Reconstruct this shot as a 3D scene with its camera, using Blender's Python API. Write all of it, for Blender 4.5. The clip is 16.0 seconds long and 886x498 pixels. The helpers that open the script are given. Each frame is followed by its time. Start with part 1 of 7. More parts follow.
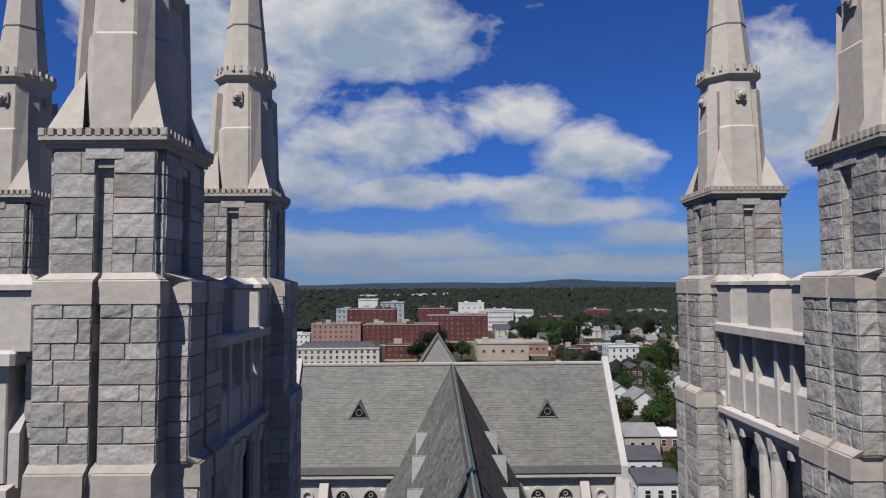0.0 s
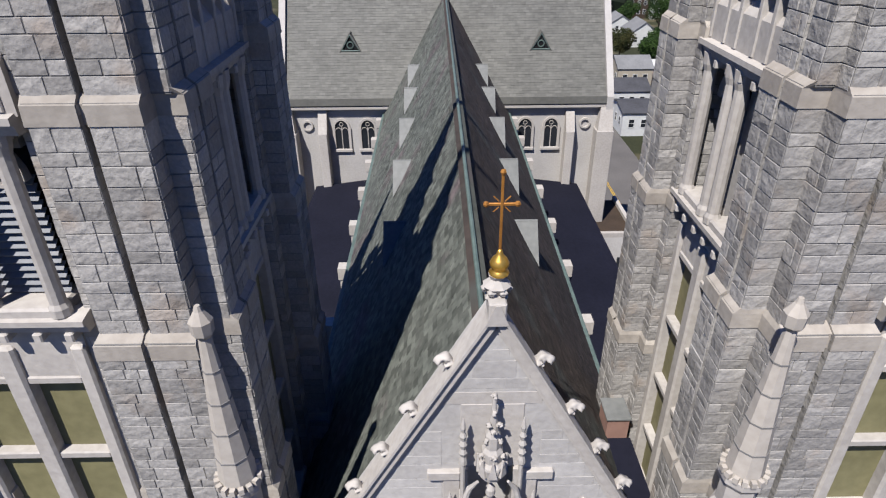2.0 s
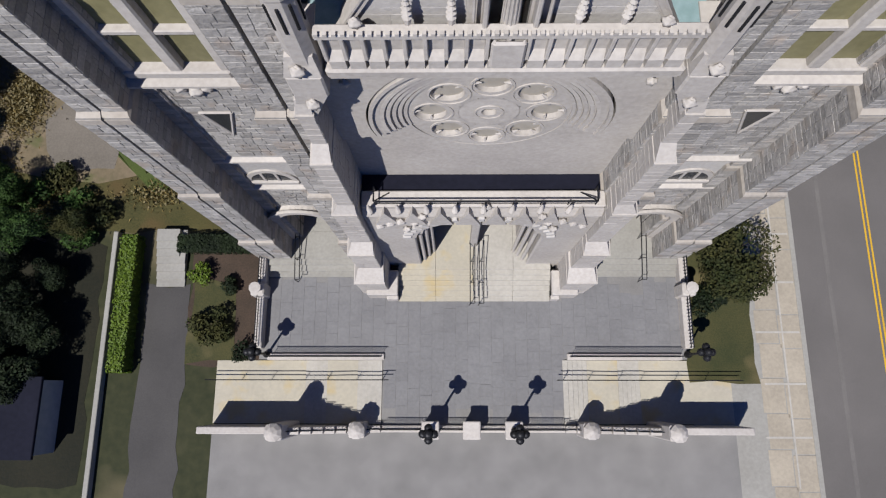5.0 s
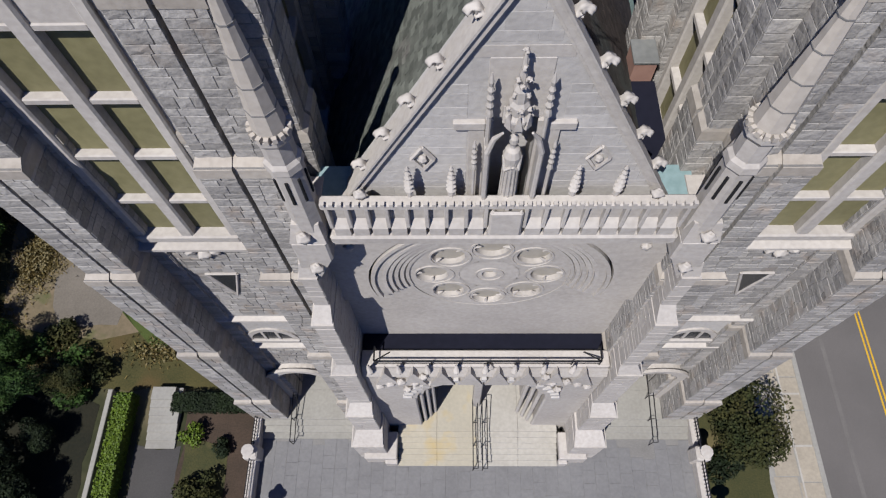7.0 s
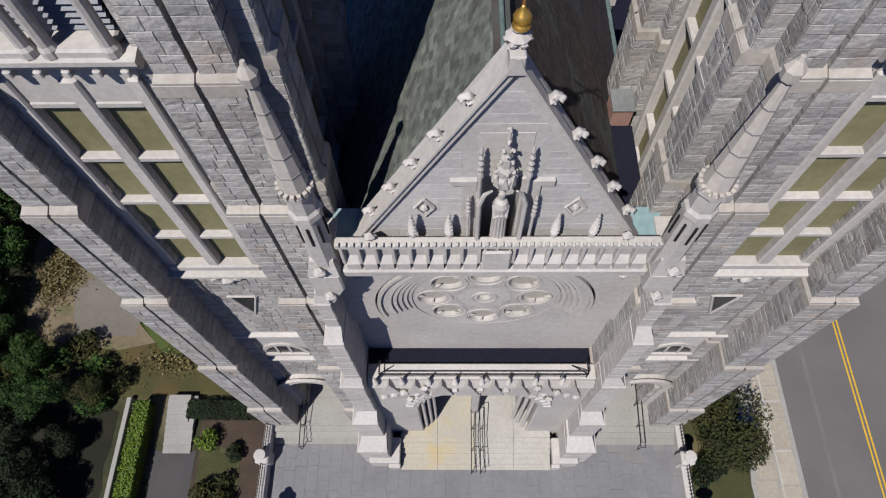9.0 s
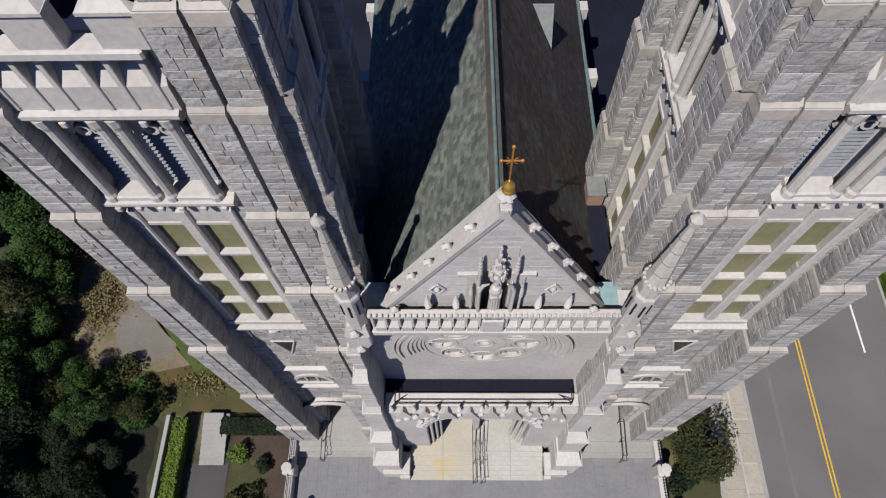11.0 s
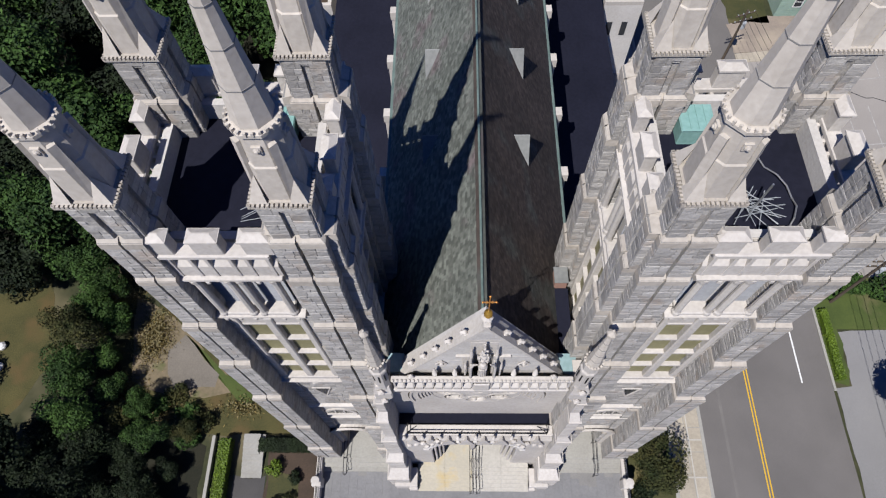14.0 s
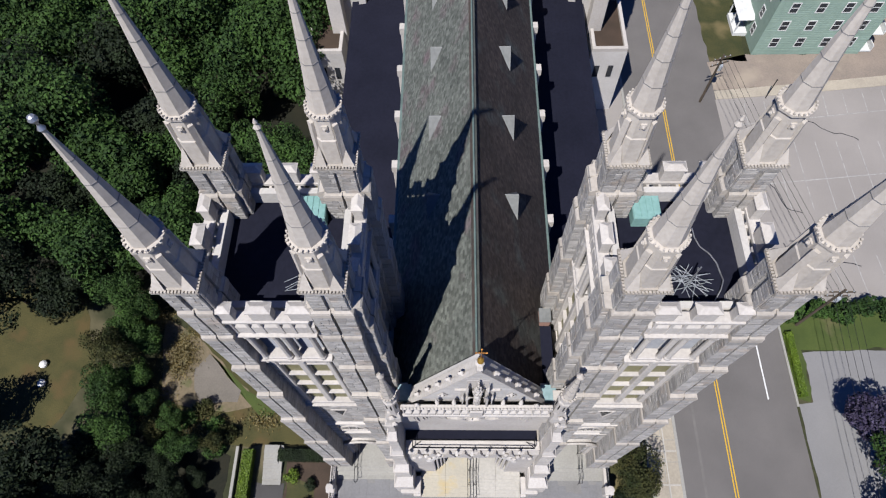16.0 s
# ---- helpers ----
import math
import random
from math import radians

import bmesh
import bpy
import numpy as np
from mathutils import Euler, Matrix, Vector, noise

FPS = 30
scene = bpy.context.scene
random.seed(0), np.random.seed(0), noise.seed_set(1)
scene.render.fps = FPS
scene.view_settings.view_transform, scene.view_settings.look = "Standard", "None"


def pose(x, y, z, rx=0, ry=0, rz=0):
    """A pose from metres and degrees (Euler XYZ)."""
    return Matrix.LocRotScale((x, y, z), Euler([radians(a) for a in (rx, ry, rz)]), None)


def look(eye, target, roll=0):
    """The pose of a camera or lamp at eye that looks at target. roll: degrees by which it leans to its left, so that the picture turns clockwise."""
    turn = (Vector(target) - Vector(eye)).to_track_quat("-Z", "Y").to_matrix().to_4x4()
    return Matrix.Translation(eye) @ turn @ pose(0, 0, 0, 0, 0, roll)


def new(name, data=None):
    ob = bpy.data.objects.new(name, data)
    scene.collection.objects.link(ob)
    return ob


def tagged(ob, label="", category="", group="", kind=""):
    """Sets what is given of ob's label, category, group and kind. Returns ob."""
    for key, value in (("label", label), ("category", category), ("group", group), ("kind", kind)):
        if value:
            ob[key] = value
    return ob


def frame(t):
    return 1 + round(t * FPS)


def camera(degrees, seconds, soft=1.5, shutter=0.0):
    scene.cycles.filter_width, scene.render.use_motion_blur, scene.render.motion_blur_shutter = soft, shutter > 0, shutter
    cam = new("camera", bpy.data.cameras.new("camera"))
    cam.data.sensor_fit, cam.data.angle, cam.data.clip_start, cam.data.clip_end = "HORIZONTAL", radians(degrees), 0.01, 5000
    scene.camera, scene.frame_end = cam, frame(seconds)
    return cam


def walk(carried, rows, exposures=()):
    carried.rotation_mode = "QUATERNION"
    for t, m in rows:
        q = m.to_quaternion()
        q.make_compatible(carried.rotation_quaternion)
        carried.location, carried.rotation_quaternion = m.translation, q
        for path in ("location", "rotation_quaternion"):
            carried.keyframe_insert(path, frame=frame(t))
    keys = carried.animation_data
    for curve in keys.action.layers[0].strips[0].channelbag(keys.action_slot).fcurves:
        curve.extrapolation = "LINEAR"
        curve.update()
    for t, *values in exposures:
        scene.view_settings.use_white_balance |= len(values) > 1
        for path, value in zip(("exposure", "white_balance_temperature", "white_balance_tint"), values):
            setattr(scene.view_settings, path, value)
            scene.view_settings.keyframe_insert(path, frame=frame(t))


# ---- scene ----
cam = camera(71.1, 16.0, soft=1.2)
METRES, EYE, TILT, LEAN, TURN = 26.0, 38.46, 3.35, 1.29, -0.86
ROWS = [
    (0.0, 0.0, 0.0, 0.0, 0.5, 0.0, -0.9),
    (0.5, 0.0013, 0.0019, -0.0024, 0.67, -4.17, -0.9),
    (1.0, 0.0059, -0.0007, -0.0011, 0.25, -12.52, -0.98),
    (1.5, 0.0124, -0.0037, 0.0013, -0.15, -22.47, -0.94),
    (2.0, 0.0152, -0.0097, 0.0023, 0.18, -32.99, -0.89),
    (2.5, 0.0092, -0.0099, 0.0015, 0.46, -43.09, -0.86),
    (3.0, 0.0058, -0.005, 0.0006, 0.53, -52.81, -0.78),
    (3.5, 0.0044, 0.0003, 0.0006, 0.67, -62.24, -0.74),
    (4.0, 0.0025, 0.001, 0.0017, 0.83, -70.81, -0.63),
    (4.2, 0.0023, 0.0016, 0.0018, 0.88, -74.15, -0.6),
    (4.5, 0.002, 0.0026, 0.0018, 0.93, -78.3, -0.56),
    (4.9, 0.0018, 0.0042, 0.0018, 0.97, -80.7, -0.5),
    (5.4, 0.0018, 0.0064, 0.0017, 1.02, -80.2, -0.44),
    (5.9, 0.0018, 0.0087, 0.0017, 1.06, -76.1, -0.38),
    (6.3, 0.0019, 0.0104, 0.0017, 1.09, -72.55, -0.34),
    (6.5, 0.002, 0.0113, 0.0017, 1.11, -70.74, -0.32),
    (7.0, 0.004, 0.0146, 0.0038, 1.18, -66.63, -0.27),
    (7.5, 0.0056, 0.0156, 0.0052, 1.16, -66.57, -0.24),
    (8.0, 0.008, 0.0142, 0.0243, 1.18, -66.54, -0.22),
    (10.5, -0.0005, 0.0164, 0.2549, 1.21, -66.4, -0.08),
    (11.0, -0.0046, 0.0224, 0.3135, 1.23, -66.44, -0.06),
    (11.5, -0.0048, 0.0269, 0.3717, 1.28, -66.42, -0.03),
    (12.0, -0.0037, 0.0321, 0.4295, 1.3, -66.44, -0.01),
    (12.5, -0.0031, 0.0346, 0.4907, 1.31, -66.48, -0.02),
    (13.0, -0.0039, 0.0347, 0.5558, 1.34, -66.48, 0.01),
    (13.5, -0.0061, 0.0347, 0.6215, 1.37, -66.45, 0.03),
    (14.0, -0.0072, 0.0371, 0.6839, 1.35, -66.48, 0.05),
    (14.5, -0.0072, 0.042, 0.7478, 1.35, -66.49, 0.04),
    (15.0, -0.006, 0.0461, 0.8099, 1.38, -66.54, 0.05),
    (15.5, -0.0064, 0.0475, 0.877, 1.37, -66.52, 0.04),
    (16.0, -0.0088, 0.0506, 0.9405, 1.43, -66.56, 0.07),
]
walk(cam, [(t, pose(-1.31, -8.45, EYE, TILT, LEAN, TURN) @ pose(METRES * x, METRES * y, METRES * z, 90 + pitch, roll, yaw)) for t, x, y, z, yaw, pitch, roll in ROWS],
     exposures=((0, 0.57, 6650, 10), (1, 0.52, 6700, 10), (2, 0.76, 6500, 10), (2.5, 0.72, 6430, 10), (3.1, 0.52, 6430, 10), (4, 0.5, 6430, 10), (8, 0.45, 6430, 10), (12, 0.58, 6430, 10), (16, 0.75, 6340, 10)))


# ---- light ----
SUN_EL, SUN_AZ = 55.8, math.atan2(0.62, 1.0)   # light travels towards +x*sin, +y*cos
sun_dir = Vector((math.sin(SUN_AZ) * math.cos(radians(SUN_EL)), math.cos(SUN_AZ) * math.cos(radians(SUN_EL)), -math.sin(radians(SUN_EL))))
sun = new("sun", bpy.data.lights.new("sun", "SUN"))
sun.data.energy, sun.data.angle, sun.data.color = 5.0, radians(0.53), (1.0, 0.975, 0.95)
sun.matrix_world = look((0, 0, 120), Vector((0, 0, 120)) + sun_dir)

world = bpy.data.worlds.new("sky")
scene.world = world
world.use_nodes = True
wt = world.node_tree
wt.nodes.clear()


def wn(kind, **props):
    n = wt.nodes.new(kind)
    for k, v in props.items():
        if k in n.inputs:
            n.inputs[k].default_value = v
    return n


w_out, w_bg = wn("ShaderNodeOutputWorld"), wn("ShaderNodeBackground")
sky = wn("ShaderNodeTexSky")
sky.sky_type, sky.sun_disc = "NISHITA", False
sky.sun_elevation, sky.sun_rotation = radians(SUN_EL), math.pi + SUN_AZ
sky.air_density, sky.dust_density, sky.ozone_density = 1.0, 0.1, 4.5
w_co = wn("ShaderNodeTexCoord")
w_sep = wn("ShaderNodeSeparateXYZ")
wt.links.new(w_co.outputs["Generated"], w_sep.inputs[0])


def wmath(op, a, b=0.0):
    n = wt.nodes.new("ShaderNodeMath")
    n.operation = op
    for k, v in enumerate((a, b)):
        if isinstance(v, (int, float)):
            n.inputs[k].default_value = v
        else:
            wt.links.new(v, n.inputs[k])
    return n.outputs[0]


# cumulus clouds beyond the town: bearing, height, width and thickness of each bank, with ragged edges
CLOUDS = [(-0.16, 0.43, 0.24, 0.10), (-0.30, 0.30, 0.16, 0.12), (-0.14, 0.24, 0.20, 0.085), (-0.24, 0.18, 0.22, 0.07), (0.13, 0.275, 0.085, 0.06),
          (0.255, 0.215, 0.13, 0.055), (0.0, 0.155, 0.30, 0.035), (0.22, 0.12, 0.16, 0.03), (-0.10, 0.06, 0.30, 0.035), (0.34, 0.085, 0.10, 0.025),
          (0.58, 0.31, 0.12, 0.16), (-0.44, 0.40, 0.20, 0.16), (0.1, 0.03, 0.5, 0.02)]
w_y = wmath("MAXIMUM", w_sep.outputs[1], 0.05)
w_u, w_v = wmath("DIVIDE", w_sep.outputs[0], w_y), wmath("DIVIDE", w_sep.outputs[2], w_y)
w_map = wn("ShaderNodeMapping")
w_map.inputs["Scale"].default_value = (1.0, 1.0, 1.7)
wt.links.new(w_co.outputs["Generated"], w_map.inputs[0])
w_no = wn("ShaderNodeTexNoise", Scale=7.0, Detail=10.0, Roughness=0.58, Distortion=0.2)
wt.links.new(w_map.outputs[0], w_no.inputs["Vector"])
w_rag = wmath("MULTIPLY", wmath("SUBTRACT", w_no.outputs[0], 0.5), 2.6)


def cloud_field(lift):
    best = -9.0
    v = wmath("ADD", w_v, lift)
    for u0, v0, ru, rv in CLOUDS:
        du = wmath("DIVIDE", wmath("SUBTRACT", w_u, u0), ru)
        dv = wmath("DIVIDE", wmath("SUBTRACT", v, v0), rv)
        d = wmath("SQRT", wmath("ADD", wmath("MULTIPLY", du, du), wmath("MULTIPLY", dv, dv)))
        best = wmath("MAXIMUM", wmath("SUBTRACT", 1.0, d), best)
    return wmath("ADD", wmath("MAXIMUM", best, -1.2), w_rag)


w_ra = wn("ShaderNodeValToRGB")
w_ra.color_ramp.elements[0].position, w_ra.color_ramp.elements[1].position = 0.0, 0.52
w_ra.color_ramp.elements[0].color, w_ra.color_ramp.elements[1].color = (0, 0, 0, 1), (0.96, 0.96, 0.96, 1)
wt.links.new(cloud_field(0.0), w_ra.inputs[0])
# lit tops and grey undersides
w_cc = wn("ShaderNodeValToRGB")
w_cc.color_ramp.elements[0].position, w_cc.color_ramp.elements[1].position = 0.0, 0.85
w_cc.color_ramp.elements[0].color, w_cc.color_ramp.elements[1].color = (8.5, 8.7, 9.0, 1), (3.8, 4.9, 6.8, 1)
w_bl = wn("ShaderNodeTexNoise", Scale=13.0, Detail=6.0, Roughness=0.55, Distortion=0.3)
wt.links.new(w_map.outputs[0], w_bl.inputs["Vector"])
wt.links.new(wmath("ADD", wmath("MULTIPLY", cloud_field(0.035), 0.75), wmath("MULTIPLY", wmath("SUBTRACT", w_bl.outputs[0], 0.45), 1.9)), w_cc.inputs[0])
w_tint = wn("ShaderNodeMixRGB")
w_tint.blend_type = "MULTIPLY"
w_tint.inputs[0].default_value = 1.0
w_tint.inputs[2].default_value = (0.24, 0.53, 1.18, 1)
wt.links.new(sky.outputs[0], w_tint.inputs[1])
# banks low over the horizon are dimmer and bluer
w_low = wn("ShaderNodeMapRange")
w_low.inputs[1].default_value, w_low.inputs[2].default_value = 0.02, 0.26
w_low.inputs[3].default_value, w_low.inputs[4].default_value = 0.62, 0.0
wt.links.new(w_v, w_low.inputs[0])
w_dim = wn("ShaderNodeMixRGB")
wt.links.new(w_low.outputs[0], w_dim.inputs[0])
wt.links.new(w_cc.outputs[0], w_dim.inputs[1])
w_dim.inputs[2].default_value = (3.1, 4.0, 5.6, 1)
w_mix = wn("ShaderNodeMixRGB")
wt.links.new(w_ra.outputs[0], w_mix.inputs[0])
wt.links.new(w_tint.outputs[0], w_mix.inputs[1])
wt.links.new(w_dim.outputs[0], w_mix.inputs[2])
# pale haze low over the horizon
w_hz = wn("ShaderNodeMapRange")
w_hz.inputs[1].default_value, w_hz.inputs[2].default_value = 0.0, 0.16
w_hz.inputs[3].default_value, w_hz.inputs[4].default_value = 0.6, 0.0
wt.links.new(w_sep.outputs[2], w_hz.inputs[0])
w_hm = wn("ShaderNodeMixRGB")
wt.links.new(w_hz.outputs[0], w_hm.inputs[0])
wt.links.new(w_mix.outputs[0], w_hm.inputs[1])
w_hm.inputs[2].default_value = (2.7, 3.7, 5.5, 1)
wt.links.new(w_hm.outputs[0], w_bg.inputs[0])
w_bg.inputs[1].default_value = 0.05
wt.links.new(w_bg.outputs[0], w_out.inputs[0])

# ---- materials ----


def material(name, base, second=None, rough=0.85, metal=0.0, grain=8.0, coarse=0.6, bump=0.15, vary=0.0, spots=None, bump_scale=None, spec=0.22):
    """Two-scale colour variation, a fine bump, and a shade of its own for each piece."""
    m = bpy.data.materials.new(name)
    m.use_nodes = True
    t = m.node_tree
    n, l = t.nodes, t.links
    bsdf = n["Principled BSDF"]
    bsdf.inputs["Roughness"].default_value, bsdf.inputs["Metallic"].default_value = rough, metal
    bsdf.inputs["Specular IOR Level"].default_value = spec
    second = second or tuple(c * 0.7 for c in base)
    co = n.new("ShaderNodeTexCoord")
    geo = n.new("ShaderNodeNewGeometry")
    fine, big = n.new("ShaderNodeTexNoise"), n.new("ShaderNodeTexNoise")
    fine.inputs["Scale"].default_value, fine.inputs["Detail"].default_value = grain, 6.0
    big.inputs["Scale"].default_value, big.inputs["Detail"].default_value = coarse, 4.0
    for x in (fine, big):
        l.new(geo.outputs["Position"], x.inputs["Vector"])
    add = n.new("ShaderNodeMath")
    add.operation = "MULTIPLY_ADD"
    add.inputs[1].default_value = 0.5
    l.new(fine.outputs[0], add.inputs[0])
    half = n.new("ShaderNodeMath")
    half.operation = "MULTIPLY"
    half.inputs[1].default_value = 0.5
    l.new(big.outputs[0], half.inputs[0])
    l.new(half.outputs[0], add.inputs[2])
    ramp = n.new("ShaderNodeValToRGB")
    ramp.color_ramp.elements[0].position, ramp.color_ramp.elements[1].position = 0.36, 0.64
    ramp.color_ramp.elements[0].color = (*second, 1)
    ramp.color_ramp.elements[1].color = (*base, 1)
    l.new(add.outputs[0], ramp.inputs[0])
    col = ramp.outputs[0]
    if spots:
        mix = n.new("ShaderNodeMixRGB")
        sp = n.new("ShaderNodeTexNoise")
        sp.inputs["Scale"].default_value, sp.inputs["Detail"].default_value = spots[1], 3.0
        l.new(geo.outputs["Position"], sp.inputs["Vector"])
        r2 = n.new("ShaderNodeValToRGB")
        r2.color_ramp.elements[0].position, r2.color_ramp.elements[1].position = spots[2], spots[2] + 0.14
        l.new(sp.outputs[0], r2.inputs[0])
        l.new(r2.outputs[0], mix.inputs[0])
        l.new(col, mix.inputs[1])
        mix.inputs[2].default_value = (*spots[0], 1)
        col = mix.outputs[0]
    if vary:
        info = n.new("ShaderNodeObjectInfo")
        s = n.new("ShaderNodeMath")
        s.operation = "ADD"
        l.new(info.outputs["Random"], s.inputs[0])
        l.new(geo.outputs["Random Per Island"], s.inputs[1])
        fr = n.new("ShaderNodeMath")
        fr.operation = "FRACT"
        l.new(s.outputs[0], fr.inputs[0])
        mr = n.new("ShaderNodeMapRange")
        mr.inputs[3].default_value, mr.inputs[4].default_value = 1 - vary, 1 + vary
        l.new(fr.outputs[0], mr.inputs[0])
        mul = n.new("ShaderNodeVectorMath")
        mul.operation = "SCALE"
        l.new(col, mul.inputs[0])
        l.new(mr.outputs[0], mul.inputs["Scale"])
        col = mul.outputs[0]
    l.new(col, bsdf.inputs["Base Color"])
    if bump:
        b = n.new("ShaderNodeBump")
        b.inputs["Strength"].default_value, b.inputs["Distance"].default_value = bump, 0.05
        if bump_scale:
            bn = n.new("ShaderNodeTexNoise")
            bn.inputs["Scale"].default_value, bn.inputs["Detail"].default_value = bump_scale, 5.0
            l.new(geo.outputs["Position"], bn.inputs["Vector"])
            l.new(bn.outputs[0], b.inputs["Height"])
        else:
            l.new(fine.outputs[0], b.inputs["Height"])
        l.new(b.outputs[0], bsdf.inputs["Normal"])
    return m


GRANITE = material("rock_faced_granite", (0.2937, 0.2772, 0.2560), (0.198, 0.1874, 0.1770), grain=14, coarse=0.5, bump=0.85, vary=0.22, bump_scale=6.0, spots=((0.2442, 0.2112, 0.1815), 1.1, 0.56))
MORTAR = material("mortar", (0.175, 0.168, 0.160), (0.125, 0.120, 0.114), grain=20)
LIME = material("limestone", (0.384, 0.355, 0.324), (0.298, 0.273, 0.248), grain=6, coarse=0.35, bump=0.2, vary=0.05)
SETOFF = material("weathered_limestone", (0.315, 0.285, 0.248), (0.235, 0.208, 0.178), grain=5, coarse=0.6, bump=0.3, vary=0.1)
SPIRE = material("spire_limestone", (0.376, 0.340, 0.298), (0.298, 0.267, 0.231), grain=5, coarse=0.5, bump=0.15, vary=0.04)
ASHLAR = material("pale_ashlar", (0.385, 0.364, 0.342), (0.308, 0.291, 0.272), grain=7, coarse=0.4, bump=0.25, vary=0.09)
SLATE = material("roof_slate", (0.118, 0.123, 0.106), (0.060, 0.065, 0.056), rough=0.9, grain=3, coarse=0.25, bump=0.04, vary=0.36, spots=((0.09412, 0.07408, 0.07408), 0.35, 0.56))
# browner slate, also darkened: shade of the slope turned from the sun
SLATE_SHADED = material("shaded_brown_slate", (0.062, 0.047, 0.040), (0.032, 0.026, 0.023), rough=0.9, grain=3, coarse=0.25, bump=0.04, vary=0.3, spots=((0.060, 0.062, 0.056), 0.3, 0.56))
TSLATE = material("transept_slate", (0.1192, 0.1164, 0.1042), (0.08593, 0.08425, 0.07651), rough=0.65, grain=3, coarse=0.3, bump=0.2, vary=0.14)
MEMBRANE = material("dark_roofing", (0.0095, 0.0100, 0.0180), (0.0060, 0.0065, 0.0120), rough=0.85, grain=4, coarse=0.3, bump=0.1, spec=0.1)
COPPER = material("green_copper", (0.1716, 0.2904, 0.2706), (0.1188, 0.2178, 0.198), rough=0.6, grain=5, coarse=0.8, bump=0.1)
COPPER_P = material("pale_copper", (0.198, 0.2706, 0.2772), (0.1386, 0.2046, 0.2046), rough=0.6, grain=5, coarse=0.8, bump=0.1)
ZINC = material("pale_zinc", (0.1515, 0.1542, 0.1488), (0.1137, 0.1164, 0.1137), rough=0.5, grain=5, coarse=0.8, bump=0.05)
LEAD = material("ridge_copper", (0.105, 0.140, 0.126), (0.062, 0.086, 0.078), rough=0.5, grain=5, coarse=0.8, bump=0.1)
OLIVE = material("olive_blind", (0.180, 0.164, 0.086), (0.132, 0.121, 0.062), rough=0.55, grain=4, coarse=0.9, bump=0.03, vary=0.08)
LOUVRE = material("louvre_slat", (0.1782, 0.1815, 0.1914), (0.132, 0.1353, 0.1452), rough=0.6, grain=6, bump=0.05)
# near-black base stands in for the unlit inside of openings
DARK = material("void_shade", (0.012, 0.012, 0.013), (0.008, 0.008, 0.009), rough=0.9, bump=0)
GOLD = material("gilded_metal", (0.80, 0.48, 0.10), (0.55, 0.30, 0.06), rough=0.35, metal=0.85, grain=9, bump=0.05)
BRONZE = material("old_gilt_bronze", (0.42, 0.19, 0.045), (0.26, 0.11, 0.03), rough=0.5, metal=0.55, grain=9, bump=0.05)
IRON = material("black_iron", (0.02, 0.02, 0.022), (0.012, 0.012, 0.013), rough=0.5, metal=0.5, bump=0.02)
GALV = material("galvanised_steel", (0.45, 0.45, 0.45), (0.3, 0.3, 0.31), rough=0.4, metal=0.8, bump=0.02)
PAVING = material("plaza_paving", (0.1504, 0.1476, 0.1476), (0.122, 0.1192, 0.1203), rough=0.85, grain=6, coarse=0.5, bump=0.1, vary=0.025)
STEPS_Y = material("stained_step_stone", (0.33, 0.3003, 0.2376), (0.2772, 0.2541, 0.2046), rough=0.8, grain=5, coarse=0.5, bump=0.1, spots=((0.33, 0.264, 0.1452), 0.6, 0.52))
STEPS = material("step_stone", (0.33, 0.3102, 0.2739), (0.264, 0.2475, 0.2178), rough=0.8, grain=5, coarse=0.5, bump=0.1, spots=((0.363, 0.2838, 0.1584), 0.5, 0.68))
CONCRETE = material("pale_concrete", (0.2381, 0.2294, 0.2062), (0.1917, 0.183, 0.1626), grain=6, coarse=0.4, bump=0.1, vary=0.05)
SEAM = material("road_seam", (0.124, 0.115, 0.106), (0.092, 0.085, 0.079), grain=14, coarse=0.4, bump=0.1, rough=0.9)
ASPHALT = material("asphalt", (0.112, 0.103, 0.096), (0.080, 0.074, 0.069), grain=25, coarse=0.18, bump=0.1, rough=0.9)
LOT = material("parking_asphalt", (0.225, 0.205, 0.185), (0.170, 0.155, 0.140), grain=20, coarse=0.12, bump=0.1, rough=0.9)
PAINT_Y = material("yellow_road_paint", (0.462, 0.2772, 0.0198), (0.3828, 0.2244, 0.0198), grain=12, bump=0.02)
WORN_W = material("worn_line_paint", (0.3036, 0.2904, 0.2706), (0.1716, 0.1617, 0.1518), grain=5, coarse=1.5, bump=0.02)
PAINT_W = material("white_paint", (0.5148, 0.5082, 0.4884), (0.4356, 0.429, 0.4158), grain=8, bump=0.03)
PATH = material("old_asphalt", (0.0561, 0.05273, 0.05049), (0.03927, 0.03703, 0.0359), grain=18, coarse=0.3, bump=0.1)
WALK = material("old_sidewalk_concrete", (0.285, 0.250, 0.195), (0.220, 0.192, 0.150), grain=6, coarse=0.5, bump=0.1, vary=0.07)
WOOD = material("dark_door_wood", (0.0396, 0.0231, 0.0132), (0.0231, 0.0132, 0.00792), rough=0.6, grain=5, bump=0.1)
LAWN = material("green_lawn", (0.050, 0.066, 0.015), (0.029, 0.043, 0.010), grain=12, coarse=0.4, bump=0.4, spots=((0.0792, 0.0726, 0.033), 0.3, 0.58))
DRIVE = material("driveway_asphalt", (0.165, 0.160, 0.156), (0.128, 0.124, 0.121), grain=16, coarse=0.15, bump=0.1, rough=0.9)
YARD = material("bare_yard", (0.205, 0.165, 0.132), (0.150, 0.126, 0.104), grain=5, coarse=0.3, bump=0.3, spots=((0.235, 0.195, 0.15), 0.2, 0.55))
WEED = material("dry_weeds", (0.170, 0.125, 0.045), (0.090, 0.070, 0.024), rough=0.9, grain=3, coarse=0.5, bump=0, vary=0.35)
